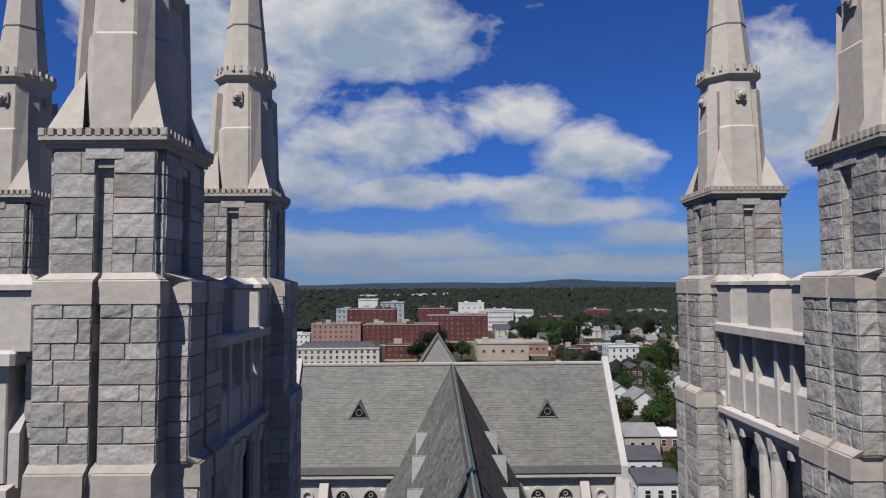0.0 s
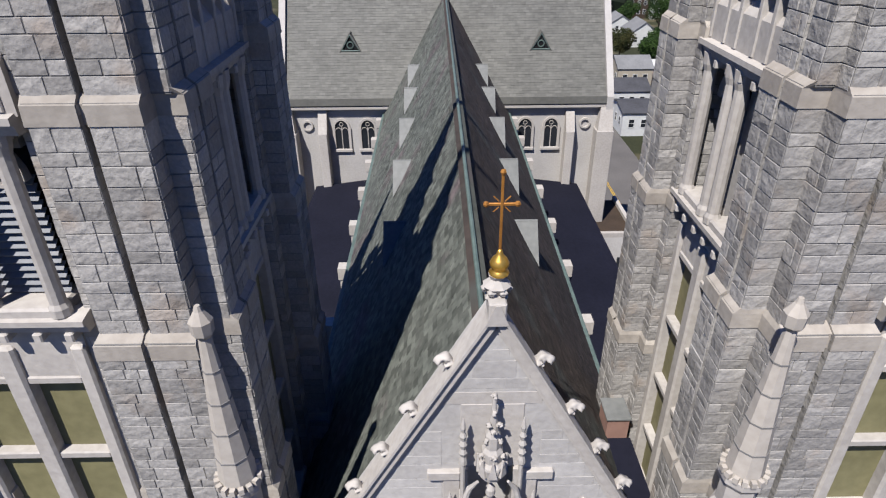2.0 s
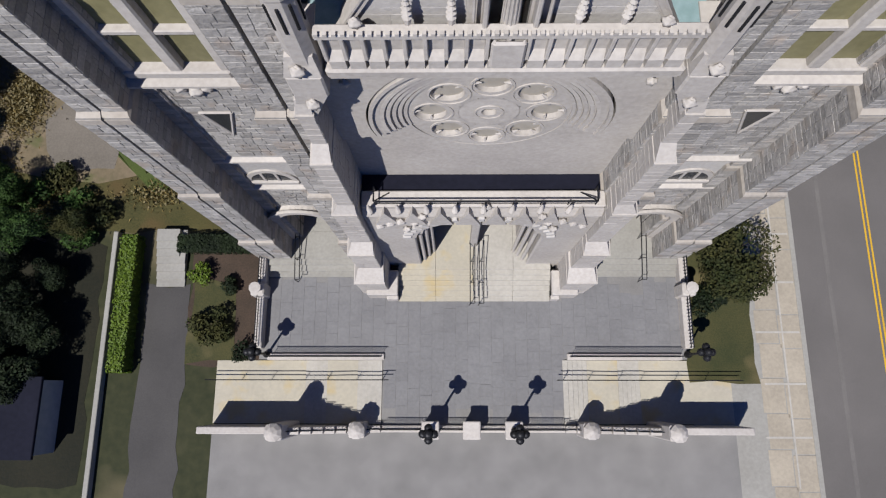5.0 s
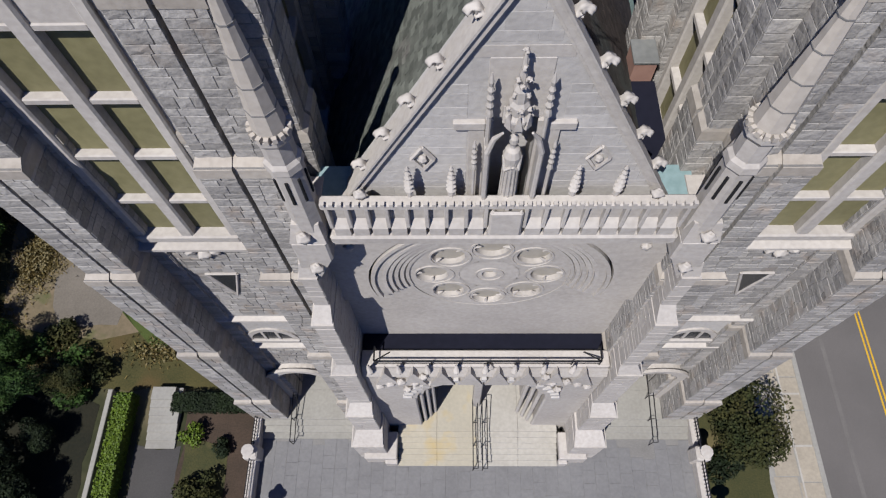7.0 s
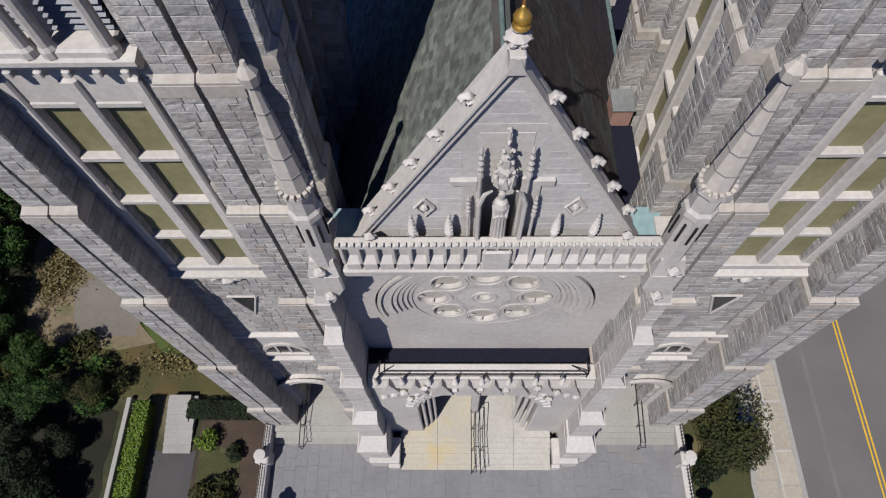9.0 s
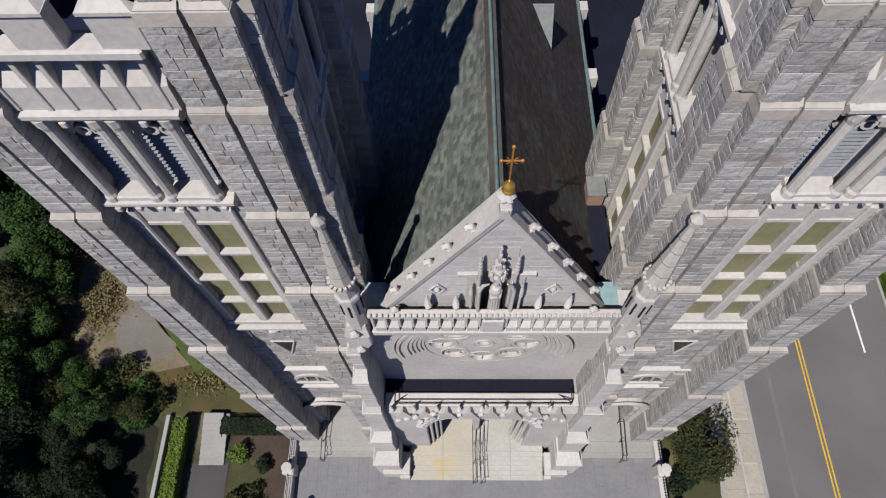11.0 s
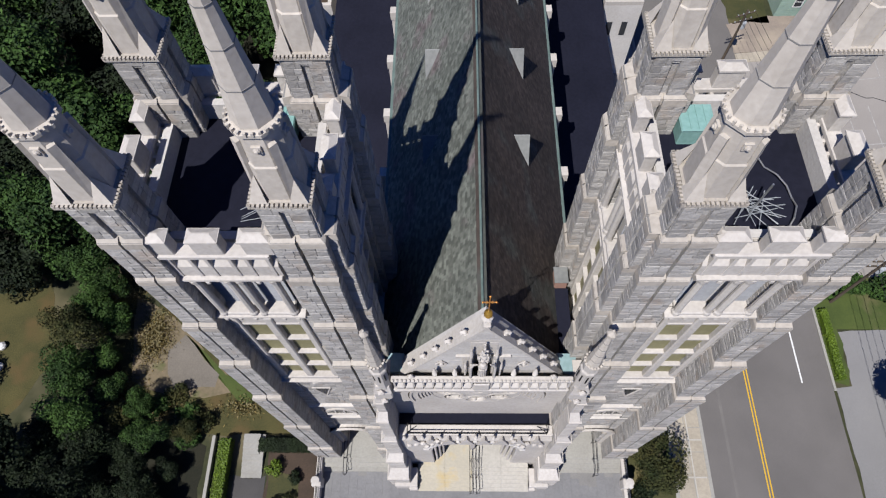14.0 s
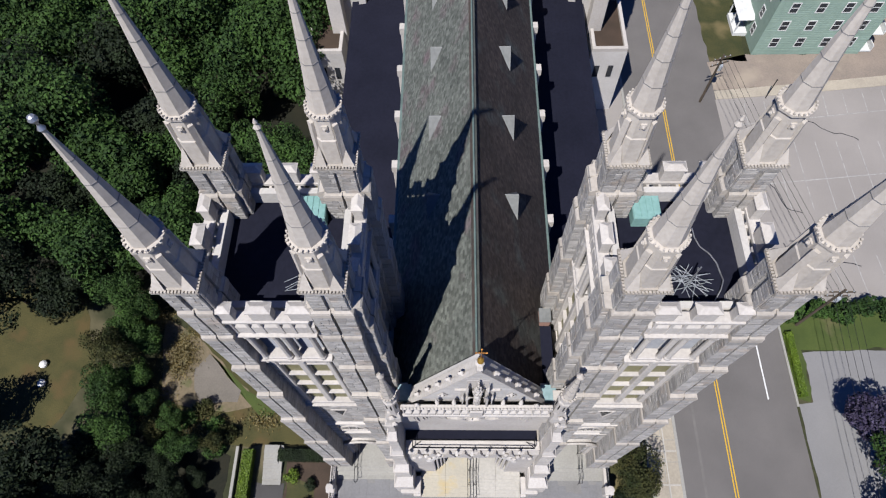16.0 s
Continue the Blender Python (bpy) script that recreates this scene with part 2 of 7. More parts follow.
WEED_TOP = material("weed_flowers", (0.15, 0.125, 0.065), (0.09, 0.075, 0.035), rough=0.9, grain=5, bump=0, vary=0.2)
# near-black base puts the trees' shade into the ground colour
LITTER_SHADED = material("shaded_leaf_litter", (0.013, 0.012, 0.006), (0.006, 0.007, 0.0035), grain=6, coarse=0.4, bump=0.4)
TRODDEN = material("trodden_path", (0.132, 0.1155, 0.0957), (0.099, 0.08712, 0.07128), grain=8, coarse=0.4, bump=0.2)
MEADOW = material("dry_grass", (0.060, 0.051, 0.017), (0.028, 0.029, 0.009), grain=9, coarse=0.35, bump=0.5, spots=((0.062, 0.044, 0.016), 0.3, 0.54))
GRASS = material("lawn", (0.0495, 0.04488, 0.01584), (0.02112, 0.0264, 0.00924), grain=12, coarse=0.4, bump=0.4, spots=((0.099, 0.0792, 0.0363), 0.22, 0.55))
GROUND = material("rough_ground", (0.03168, 0.03274, 0.01373), (0.01584, 0.01901, 0.007392), grain=2.0, coarse=0.05, bump=0.4, spots=((0.08448, 0.07128, 0.0396), 0.12, 0.52))
DIRT = material("bare_earth", (0.1419, 0.1089, 0.0693), (0.0924, 0.0759, 0.04488), grain=3, coarse=0.4, bump=0.4, spots=((0.066, 0.0726, 0.0264), 0.5, 0.55))
MULCH = material("dark_mulch", (0.0495, 0.033, 0.0231), (0.0297, 0.02112, 0.01452), grain=10, bump=0.4)
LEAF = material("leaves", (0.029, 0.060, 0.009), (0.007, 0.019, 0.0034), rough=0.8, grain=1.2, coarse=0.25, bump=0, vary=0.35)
# dark foliage; also carries the shade on the left-hand trees in its colour
LEAF_D = material("dark_and_shaded_leaves", (0.0090, 0.0160, 0.0040), (0.0034, 0.0068, 0.0018), rough=0.8, grain=1.2, coarse=0.25, bump=0, vary=0.35)
CREAM = material("cream_clapboard", (0.43, 0.40, 0.33), (0.35, 0.32, 0.26), grain=2, coarse=0.2, bump=0.03)
LEAF_P = material("purple_leaves", (0.0462, 0.0363, 0.066), (0.0231, 0.01848, 0.03828), rough=0.6, grain=1.2, coarse=0.25, bump=0, vary=0.3)
LEAF_B = material("bronze_leaves", (0.036, 0.034, 0.0085), (0.013, 0.019, 0.0045), rough=0.85, grain=1.0, coarse=0.5, bump=0, vary=0.35)
HEDGE = material("clipped_hedge", (0.075, 0.112, 0.008), (0.038, 0.066, 0.005), rough=0.6, grain=6, coarse=0.6, bump=0.2, vary=0.25)
BARK = material("bark", (0.0792, 0.0594, 0.0429), (0.0462, 0.0363, 0.0264), grain=6, bump=0.5)
BRICK = material("red_brick", (0.100, 0.030, 0.024), (0.068, 0.021, 0.017), grain=3, coarse=0.1, bump=0.05)
BRICK_P = material("pink_brick", (0.264, 0.1584, 0.1254), (0.2046, 0.1188, 0.0957), grain=3, coarse=0.1, bump=0.05)
WHITE = material("white_siding", (0.4884, 0.4884, 0.4686), (0.396, 0.396, 0.3828), grain=2, coarse=0.2, bump=0.03)
GREYW = material("grey_cladding", (0.2772, 0.2904, 0.3036), (0.2178, 0.231, 0.2442), grain=2, coarse=0.2, bump=0.03)
TAN = material("tan_plaster", (0.3168, 0.2772, 0.2178), (0.2508, 0.2178, 0.1716), grain=2, coarse=0.2, bump=0.03)
GREENW = material("mint_siding", (0.198, 0.264, 0.2178), (0.1584, 0.2178, 0.1782), grain=2, coarse=0.3, bump=0.05)
ROOFD = material("dark_shingles", (0.0594, 0.0594, 0.066), (0.0396, 0.0396, 0.0429), grain=3, coarse=0.4, bump=0.1)
ROOFL = material("grey_shingles", (0.1716, 0.1716, 0.1716), (0.1254, 0.1254, 0.1254), grain=3, coarse=0.3, bump=0.1)
GLASS = material("window_glass", (0.022, 0.024, 0.028), (0.012, 0.014, 0.017), rough=0.22, bump=0, spec=0.35)
FAR_WOODS = material("far_woods", (0.0105, 0.0165, 0.0078), (0.0055, 0.0090, 0.0048), grain=0.05, coarse=0.006, bump=0, vary=0.13)
# blue base colour carries the haze of distance
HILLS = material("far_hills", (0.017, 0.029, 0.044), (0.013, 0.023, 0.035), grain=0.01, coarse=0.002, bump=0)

# ---- mesh helpers ----


class MB:
    """Collects vertices and faces of one mesh."""

    def __init__(self):
        self.v, self.f = [], []

    def add(self, vs, fs):
        k = len(self.v)
        self.v += [tuple(p) for p in vs]
        self.f += [tuple(i + k for i in q) for q in fs]
        return self

    def box(self, x0, x1, y0, y1, z0, z1, c=0.0):
        if c <= 0:
            vs = [(x, y, z) for z in (z0, z1) for x, y in ((x0, y0), (x1, y0), (x1, y1), (x0, y1))]
            return self.add(vs, [(3, 2, 1, 0), (4, 5, 6, 7), (0, 1, 5, 4), (1, 2, 6, 5), (2, 3, 7, 6), (3, 0, 4, 7)])
        # chamfered upright and top edges
        def ring(i, z):
            return [(x0 + i + c, y0 + i, z), (x1 - i - c, y0 + i, z), (x1 - i, y0 + i + c, z), (x1 - i, y1 - i - c, z),
                    (x1 - i - c, y1 - i, z), (x0 + i + c, y1 - i, z), (x0 + i, y1 - i - c, z), (x0 + i, y0 + i + c, z)]
        vs = ring(0, z0) + ring(0, z1 - c) + ring(c, z1)
        fs = [tuple(range(7, -1, -1)), tuple(range(16, 24))]
        for a in (0, 8):
            fs += [(a + i, a + (i + 1) % 8, a + 8 + (i + 1) % 8, a + 8 + i) for i in range(8)]
        return self.add(vs, fs)

    def prism(self, poly, z0, z1, top=None):
        top = top or poly
        n = len(poly)
        vs = [(x, y, z0) for x, y in poly] + [(x, y, z1) for x, y in top]
        fs = [tuple(range(n - 1, -1, -1)), tuple(range(n, 2 * n))] + [(i, (i + 1) % n, n + (i + 1) % n, n + i) for i in range(n)]
        return self.add(vs, fs)

    def slab(self, pts, h):
        """A face given by its corners, thickened downwards along its normal."""
        p = [Vector(q) for q in pts]
        if (p[1] - p[0]).cross(p[2] - p[0]).z < 0:
            p.reverse()
        nrm = (p[1] - p[0]).cross(p[2] - p[0]).normalized() * h
        n = len(p)
        vs = [q - nrm for q in p] + p
        fs = [tuple(range(n - 1, -1, -1)), tuple(range(n, 2 * n))] + [(i, (i + 1) % n, n + (i + 1) % n, n + i) for i in range(n)]
        return self.add(vs, fs)

    def lathe(self, prof, n=8, cx=0.0, cy=0.0, rot=None):
        rot = math.pi / n if rot is None else rot
        vs = [(cx + r * math.cos(rot + 2 * math.pi * i / n), cy + r * math.sin(rot + 2 * math.pi * i / n), z) for r, z in prof for i in range(n)]
        fs = [tuple(range(n - 1, -1, -1)), tuple(range(n * (len(prof) - 1), n * len(prof)))]
        for k in range(len(prof) - 1):
            fs += [(k * n + i, k * n + (i + 1) % n, (k + 1) * n + (i + 1) % n, (k + 1) * n + i) for i in range(n)]
        return self.add(vs, fs)

    def tube(self, a, b, r, n=6, r2=None):
        a, b = Vector(a), Vector(b)
        r2 = r if r2 is None else r2
        d = (b - a).normalized()
        u = d.orthogonal().normalized()
        w = d.cross(u)
        vs = []
        for p, q in ((a, r), (b, r2)):
            vs += [p + (u * math.cos(2 * math.pi * i / n) + w * math.sin(2 * math.pi * i / n)) * q for i in range(n)]
        fs = [tuple(range(n - 1, -1, -1)), tuple(range(n, 2 * n))] + [(i, (i + 1) % n, n + (i + 1) % n, n + i) for i in range(n)]
        return self.add(vs, fs)

    def ball(self, c, r, n=8, m=5, sq=1.0):
        prof = [(max(0.02 * r, r * math.sin(math.pi * k / m)), c[2] - r * sq * math.cos(math.pi * k / m)) for k in range(m + 1)]
        return self.lathe(prof, n, c[0], c[1])

    def arch(self, cx, y0, y1, z, r_in, r_out, n=14, a0=0.0, a1=math.pi, pointed=0.0):
        """An arched band in the xz plane, from angle a0 to a1."""
        vs, fs = [], []
        for i in range(n + 1):
            a = a0 + (a1 - a0) * i / n
            lift = pointed * max(0.0, math.sin(a)) ** 3
            for r in (r_in, r_out):
                for y in (y0, y1):
                    vs.append((cx + r * math.cos(a), y, z + r * math.sin(a) + lift * r))
        for i in range(n):
            k = 4 * i
            fs += [(k, k + 4, k + 6, k + 2), (k + 1, k + 3, k + 7, k + 5), (k + 2, k + 6, k + 7, k + 3), (k, k + 1, k + 5, k + 4)]
        fs += [(0, 2, 3, 1), (4 * n, 4 * n + 1, 4 * n + 3, 4 * n + 2)]
        return self.add(vs, fs)

    def mirror(self):
        """The same again on the other side of x = 0."""
        k = len(self.v)
        self.v += [(-x, y, z) for x, y, z in self.v]
        self.f += [tuple(i + k for i in reversed(q)) for q in list(self.f)]
        return self

    def mesh(self, name):
        m = bpy.data.meshes.new(name)
        m.from_pydata(self.v, [], self.f)
        m.update()
        return m


def part(name, mb, mat, parent=None, label="", at=None):
    m = mb if isinstance(mb, bpy.types.Mesh) else mb.mesh(name)
    if not m.materials:
        m.materials.append(mat)
    ob = new(name, m)
    if parent is not None:
        ob.parent = parent
    if at is not None:
        ob.matrix_basis = at
    if label:
        tagged(ob, label)
    return ob


def thing(name, label, category, at=None, group="", kind=""):
    ob = new(name)
    if at is not None:
        ob.matrix_basis = at
    return tagged(ob, label, category, group, kind)


def rot90(poly, k):
    for _ in range(k % 4):
        poly = [(-y, x) for x, y in poly]
    return poly


RNG = random.Random(7)


def stones(seg, z0, z1, rng, heights=(0.36, 0.24), wide=(0.26, 0.62), proud=0.018, gap=0.007, rock=False):
    """Rock-faced blocks in courses along a wall line; the outside lies to the right of its direction. Yields (verts, faces)."""
    (ax, ay), (bx, by) = seg
    length = math.hypot(bx - ax, by - ay)
    ux, uy = (bx - ax) / length, (by - ay) / length
    nx, ny = uy, -ux
    z, c = z0, 0
    while z < z1 - 0.08:
        h = min(heights[c % len(heights)], z1 - z)
        if z1 - z - h < 0.1:
            h = z1 - z
        s = 0.0
        while s < length - 0.02:
            w = rng.uniform(*wide) * (1.0 if c % 2 else 1.15)
            if length - s - w < wide[0] * 0.7:
                w = length - s
            p = proud * rng.uniform(0.55, 1.1)
            g, i = gap, 0.006
            vs = []
            for du, dz in ((g, g), (w - g, g), (w - g, h - g), (g, h - g)):
                vs.append((ax + ux * (s + du), ay + uy * (s + du), z + dz))
            if rock:
                # a split face: nine points of uneven depth, highest in the middle
                for r in range(3):
                    for k in range(3):
                        q = p * (rng.uniform(0.9, 1.5) if (r, k) == (1, 1) else rng.uniform(0.55, 1.2))
                        du = g + i + (w - 2 * g - 2 * i) * (k / 2 if k != 1 else rng.uniform(0.35, 0.65)) + rng.uniform(-0.004, 0.004)
                        dz = g + i + (h - 2 * g - 2 * i) * (r / 2 if r != 1 else rng.uniform(0.35, 0.65)) + rng.uniform(-0.004, 0.004)
                        vs.append((ax + ux * (s + du) + nx * q, ay + uy * (s + du) + ny * q, z + dz))
                fs = [(4, 5, 8, 7), (5, 6, 9, 8), (7, 8, 11, 10), (8, 9, 12, 11), (0, 1, 6, 5, 4), (1, 2, 12, 9, 6), (2, 3, 10, 11, 12), (3, 0, 4, 7, 10)]
                yield vs, fs
                s += w
                continue
            for du, dz in ((g + i, g + i), (w - g - i, g + i), (w - g - i, h - g - i), (g + i, h - g - i)):
                q = p * rng.uniform(0.6, 1.2)
                vs.append((ax + ux * (s + du) + nx * q, ay + uy * (s + du) + ny * q, z + dz))
            yield vs, [(4, 5, 6, 7), (0, 1, 5, 4), (1, 2, 6, 5), (2, 3, 7, 6), (3, 0, 4, 7)]
            s += w
        z += h
        c += 1


# ---- bell towers ----


def lump(r, seed, n=12, m=10):
    """A carved leafy knob with curled lobes."""
    q = random.Random(seed)
    k1, k2 = q.uniform(0, 6), q.uniform(0, 6)
    vs = []
    for j in range(m + 1):
        b = math.pi * j / m
        for i in range(n):
            a = 2 * math.pi * i / n
            d = r * (0.78 + 0.14 * math.sin(4 * a + k1 + 2 * b) * math.sin(b) + 0.13 * math.sin(6 * b + k2) + q.uniform(-0.04, 0.04))
            vs.append((d * math.sin(b) * math.cos(a), d * 0.8 * math.sin(b) * math.sin(a), d * math.cos(b)))
    fs = [(j * n + i, (j + 1) * n + i, (j + 1) * n + (i + 1) % n, j * n + (i + 1) % n) for j in range(m) for i in range(n)]
    me = MB().add(vs, fs).mesh("crocket")
    for p in me.polygons:
        p.use_smooth = True
    return me


CROCKET = lump(0.24, 1)


def curl(r):
    """A crocket: a stalk that rolls over into a leafy knob."""
    n, m, vs = 12, 22, []
    for j in range(m + 1):
        f = j / m
        a = -0.6 + 5.4 * f
        d = r * (0.85 - 0.62 * f)
        c = Vector((d * math.cos(a) - 0.25 * r, 0, d * math.sin(a) + 0.25 * r))
        t = r * (0.34 + 0.22 * math.sin(3.1 * f + 0.2) + 0.05 * math.cos(9 * f))
        for i in range(n):
            b = 2 * math.pi * i / n
            q = t * (1 + 0.30 * math.cos(4 * b + 7 * f) + 0.16 * math.sin(23 * f))
            vs.append((c.x + q * math.cos(b) * math.cos(a), 1.35 * q * math.sin(b), c.z + q * math.cos(b) * math.sin(a)))
    fs = [(j * n + i, (j + 1) * n + i, (j + 1) * n + (i + 1) % n, j * n + (i + 1) % n) for j in range(m) for i in range(n)]
    fs += [tuple(range(n)), tuple(range((m + 1) * n - 1, m * n - 1, -1))]
    me = MB().add(vs, fs).mesh("crocket")
    for p in me.polygons:
        p.use_smooth = True
    return me


SCROLL = curl(0.2)
TX, TY, OFF = 9.20, 4.56, 2.90        # tower centre, and the piers' distance from it
PIER = [(-0.2, 5.0, 1.62, 0.62, 0.55), (5.0, 13.0, 1.50, 0.58, 0.50), (13.0, 20.6, 1.40, 0.55, 0.45), (20.6, 26.5, 1.30, 0.52, 0.32),
        (26.5, 31.3, 1.22, 0.47, 0.12), (31.3, 35.7, 1.12, 0.40, 0.0), (35.7, 38.45, 1.0, 0.26, 0.0), (38.45, 40.42, 0.86, 0.10, 0.0)]   # from, to, half width, corner notch, step forward


def forward(pts, h, notch, step):
    """The front face stands forward by step, and its corner notches cut back deeper than they are wide."""
    return [(x, y - step if y < -h + 0.2 else y + 0.35 * notch if y < -h + notch + 1e-5 else y) for x, y in pts]


def pier_plan(h, notch, slit, depth, step=0.0, kx=1.0):
    side = [(-h + notch, -h), (-slit, -h), (-slit, -h + depth), (slit, -h + depth), (slit, -h), (h - notch, -h), (h - notch, -h + notch)]
    out = []
    for k in range(4):
        out += rot90(side, k)
    return [(x * kx, y) for x, y in forward(out, h, notch, step)]


def pier_faces(h, notch, slit, step=0.0, kx=1.0):
    side = [((-h + notch, -h), (-slit, -h)), ((slit, -h), (h - notch, -h)), ((h - notch, -h), (h - notch, -h + notch)), ((-h + notch, -h + notch), (-h + notch, -h))]
    return [tuple((x * kx, y) for x, y in forward(rot90(list(s), k), h, notch, step)) for k in range(4) for s in side]


def build_pier(tower, sx, sy):
    at = pose(sx * OFF, sy * OFF, 0, 0, 0, 0 if sy < 0 else 180)
    core, caps, low, top, rest, single, lining = PIERS[sx * tower.matrix_basis.translation.x < 0]
    pier = part("corner_pier", core, MORTAR, tower, "corner pier of rock-faced granite blocks", at=at)
    for m in caps:
        part("set_off", m, SETOFF, pier, "sloped limestone set-off")
    part("stonework", low, GRANITE, pier, "rock-faced granite blocks")["kind"] = "stuff"
    for m in lining:
        part("slot_lining", m, GRANITE, pier, "dressed stone inside an upright slot")["kind"] = "stuff"
    if sy < 0:
        for m in single:
            part("stone", m, GRANITE, pier)
        part("upper_stonework", rest, GRANITE, pier)["kind"] = "stuff"
    else:
        part("upper_stonework", top, GRANITE, pier, "rock-faced granite blocks")["kind"] = "stuff"
    part("cornice", PIER_CORNICE, SETOFF, pier, "dentilled limestone cornice")
    for k in range(4):
        part("slot_head", PIER_SLOT, GRANITE, pier, at=pose(0, 0, 0, 0, 0, 90 * k))
    spire = part("pinnacle", PINNACLE, SPIRE, tower, "tapering octagonal limestone pinnacle", at=at)
    part("collar", COLLAR, SPIRE, spire, "crenellated stone collar")
    for m in SPIRE_JOINTS:
        part("joint", m, MORTAR, spire)
    ball = sx < 0 and sy < 0 and tower.matrix_basis.translation.x < 0
    part("finial", BALL if ball else FINIAL, GALV if ball else SPIRE, spire, "bright metal ball finial" if ball else "")
    for a in range(4):
        part("broach", BROACH, SPIRE, spire, at=pose(0, 0, 0, 0, 0, 90 * a))
        part("pilaster", PILASTER, SPIRE, spire, at=pose(0, 0, 0, 0, 0, 90 * a))
        part("boss", BOSS, SPIRE, spire, "carved round boss on a square panel", at=pose(0, 0, 0, 0, 0, 90 * a))


def make_pier_meshes(wide):
    """The meshes of a pier; those beside the church front are broader below their top stage."""
    caps, low, top, rest, single = [], MB(), MB(), MB(), []
    lining = [MB() for _ in range(4)]
    rng = random.Random(5)
    core = MB()
    n = None
    for k, (z0, z1, h, notch, step) in enumerate(PIER):
        last = k == len(PIER) - 1
        slit, deep = (0.135, 0.13) if last else (0.048, 0.4)
        kx, kx2 = (1.0 if last else wide), (1.0 if k >= len(PIER) - 2 else wide)
        plan = pier_plan(h, notch, slit, deep, step, kx)
        n = len(plan)
        base = len(core.v)
        core.v += [(x, y, z0) for x, y in plan] + [(x, y, z1) for x, y in plan]
        core.f += [(base + i, base + (i + 1) % n, base + n + (i + 1) % n, base + n + i) for i in range(n)]
        if k:
            core.f += [(base - n + i, base - n + (i + 1) % n, base + (i + 1) % n, base + i) for i in range(n)]
        for seg in pier_faces(h, notch, slit, step, kx):
            short = math.hypot(seg[0][0] - seg[1][0], seg[0][1] - seg[1][1]) < 0.25
            my = (seg[0][1] + seg[1][1]) / 2
            for vs, fs in stones(seg, z0 + (0.0 if k == 0 else 0.02), z1 - (0.34 if not last else 0.05), rng, proud=0.022, gap=0.009 if z0 > 30 else 0.008, rock=z0 > 20):
                if z0 < 35.0:
                    low.add(vs, fs)
                    continue
                top.add(vs, fs)
                if not short and my < 0.6 and len(single) < 148:
                    single.append(MB().add(vs, fs))
                else:
                    rest.add(vs, fs)
        # dressed stone inside the slots
        e = 0.005
        for side in range(4):
            edge = forward(rot90([(-slit + e, -h), (-slit + e, -h + deep - e), (slit - e, -h + deep - e), (slit - e, -h)], side), h, notch, step)
            z = z0
            while z < z1 - 0.05:
                zt = min(z + 0.42, z1 - 0.04)
                lining[side].add([(x * kx, y, q) for q in (z + 0.01, zt) for x, y in edge], [(i, i + 1, i + 5, i + 4) for i in range(3)])
                z += 0.42
        if not last:
            h2, notch2, step2 = PIER[k + 1][2:]
            a = pier_plan(h + 0.03, notch, slit, 0.1, step, kx)
            b = pier_plan(h + 0.02, notch, slit, 0.1, step, kx)
            c = pier_plan(h2 + 0.01, max(notch2, 0.06), slit, 0.1, step2, kx2)
            cap = MB()
            for ring, z in ((a, z1 - 0.36), (b, z1 - 0.03), (c, z1 + 0.10)):
                cap.v += [(x, y, z) for x, y in ring]
            for r in range(2):
                cap.f += [(r * n + i, r * n + (i + 1) % n, (r + 1) * n + (i + 1) % n, (r + 1) * n + i) for i in range(n)]
            cap.f += [tuple(range(n - 1, -1, -1)), tuple(range(2 * n, 3 * n))]
            caps.append(cap.mesh("set_off"))
    core.f += [tuple(range(len(core.v) - n, len(core.v)))]
    return core, caps, low, top, rest, single, lining


PIERS = {}
for inner, wide in ((False, 1.0), (True, 1.22)):
    _core, caps_, _low, _top, _rest, _single, _lining = make_pier_meshes(wide)
    PIERS[inner] = (_core.mesh("corner_pier"), caps_, _low.mesh("stonework"), _top.mesh("upper_stonework"), _rest.mesh("upper_stonework"), [m.mesh("stone") for m in _single], [m.mesh("slot_lining") for m in _lining])

cor = MB()
cor.box(-0.89, 0.89, -0.89, 0.89, 40.42, 40.48)
cor.box(-0.92, 0.92, -0.92, 0.92, 40.48, 40.53)
cor.box(-0.955, 0.955, -0.955, 0.955, 40.53, 40.60)
for k in range(4):
    for j in range(14):
        u = -0.91 + j * 0.14
        p = rot90([(u - 0.042, -0.965), (u + 0.042, -0.965), (u + 0.042, -0.85), (u - 0.042, -0.85)], k)
        cor.prism(p, 40.60, 40.71)
cor.box(-0.83, 0.83, -0.83, 0.83, 40.60, 40.70)
PIER_CORNICE = cor.mesh("cornice")
slot = MB()
slot.box(-0.29, 0.29, -0.888, -0.70, 40.26, 40.415, 0.008)
slot.box(-0.13, 0.13, -0.835, -0.70, 40.13, 40.26, 0.008)
for z in (38.5, 38.92, 39.34, 39.76):
    slot.box(-0.13, 0.13, -0.752, -0.70, z, z + 0.405, 0.006)
PIER_SLOT = slot.mesh("slot_head")
pin = MB()
pin.lathe([(0.80, 40.68), (0.77, 42.25), (0.72, 42.30), (0.66, 43.55)], 8)
pin.lathe([(0.60, 43.7), (0.40, 45.7), (0.21, 47.9), (0.07, 49.7)], 8)
PINNACLE = pin.mesh("pinnacle")
br = MB()
br.add([(0.88, -0.88, 40.70), (0.88, -0.34, 40.70), (0.34, -0.88, 40.70), (0.52, -0.52, 41.75)], [(0, 1, 3), (2, 0, 3), (1, 2, 3), (2, 1, 0)])
BROACH = br.mesh("broach")
col = MB()
col.lathe([(0.66, 43.50), (0.78, 43.60), (0.78, 43.72), (0.64, 43.76)], 8)
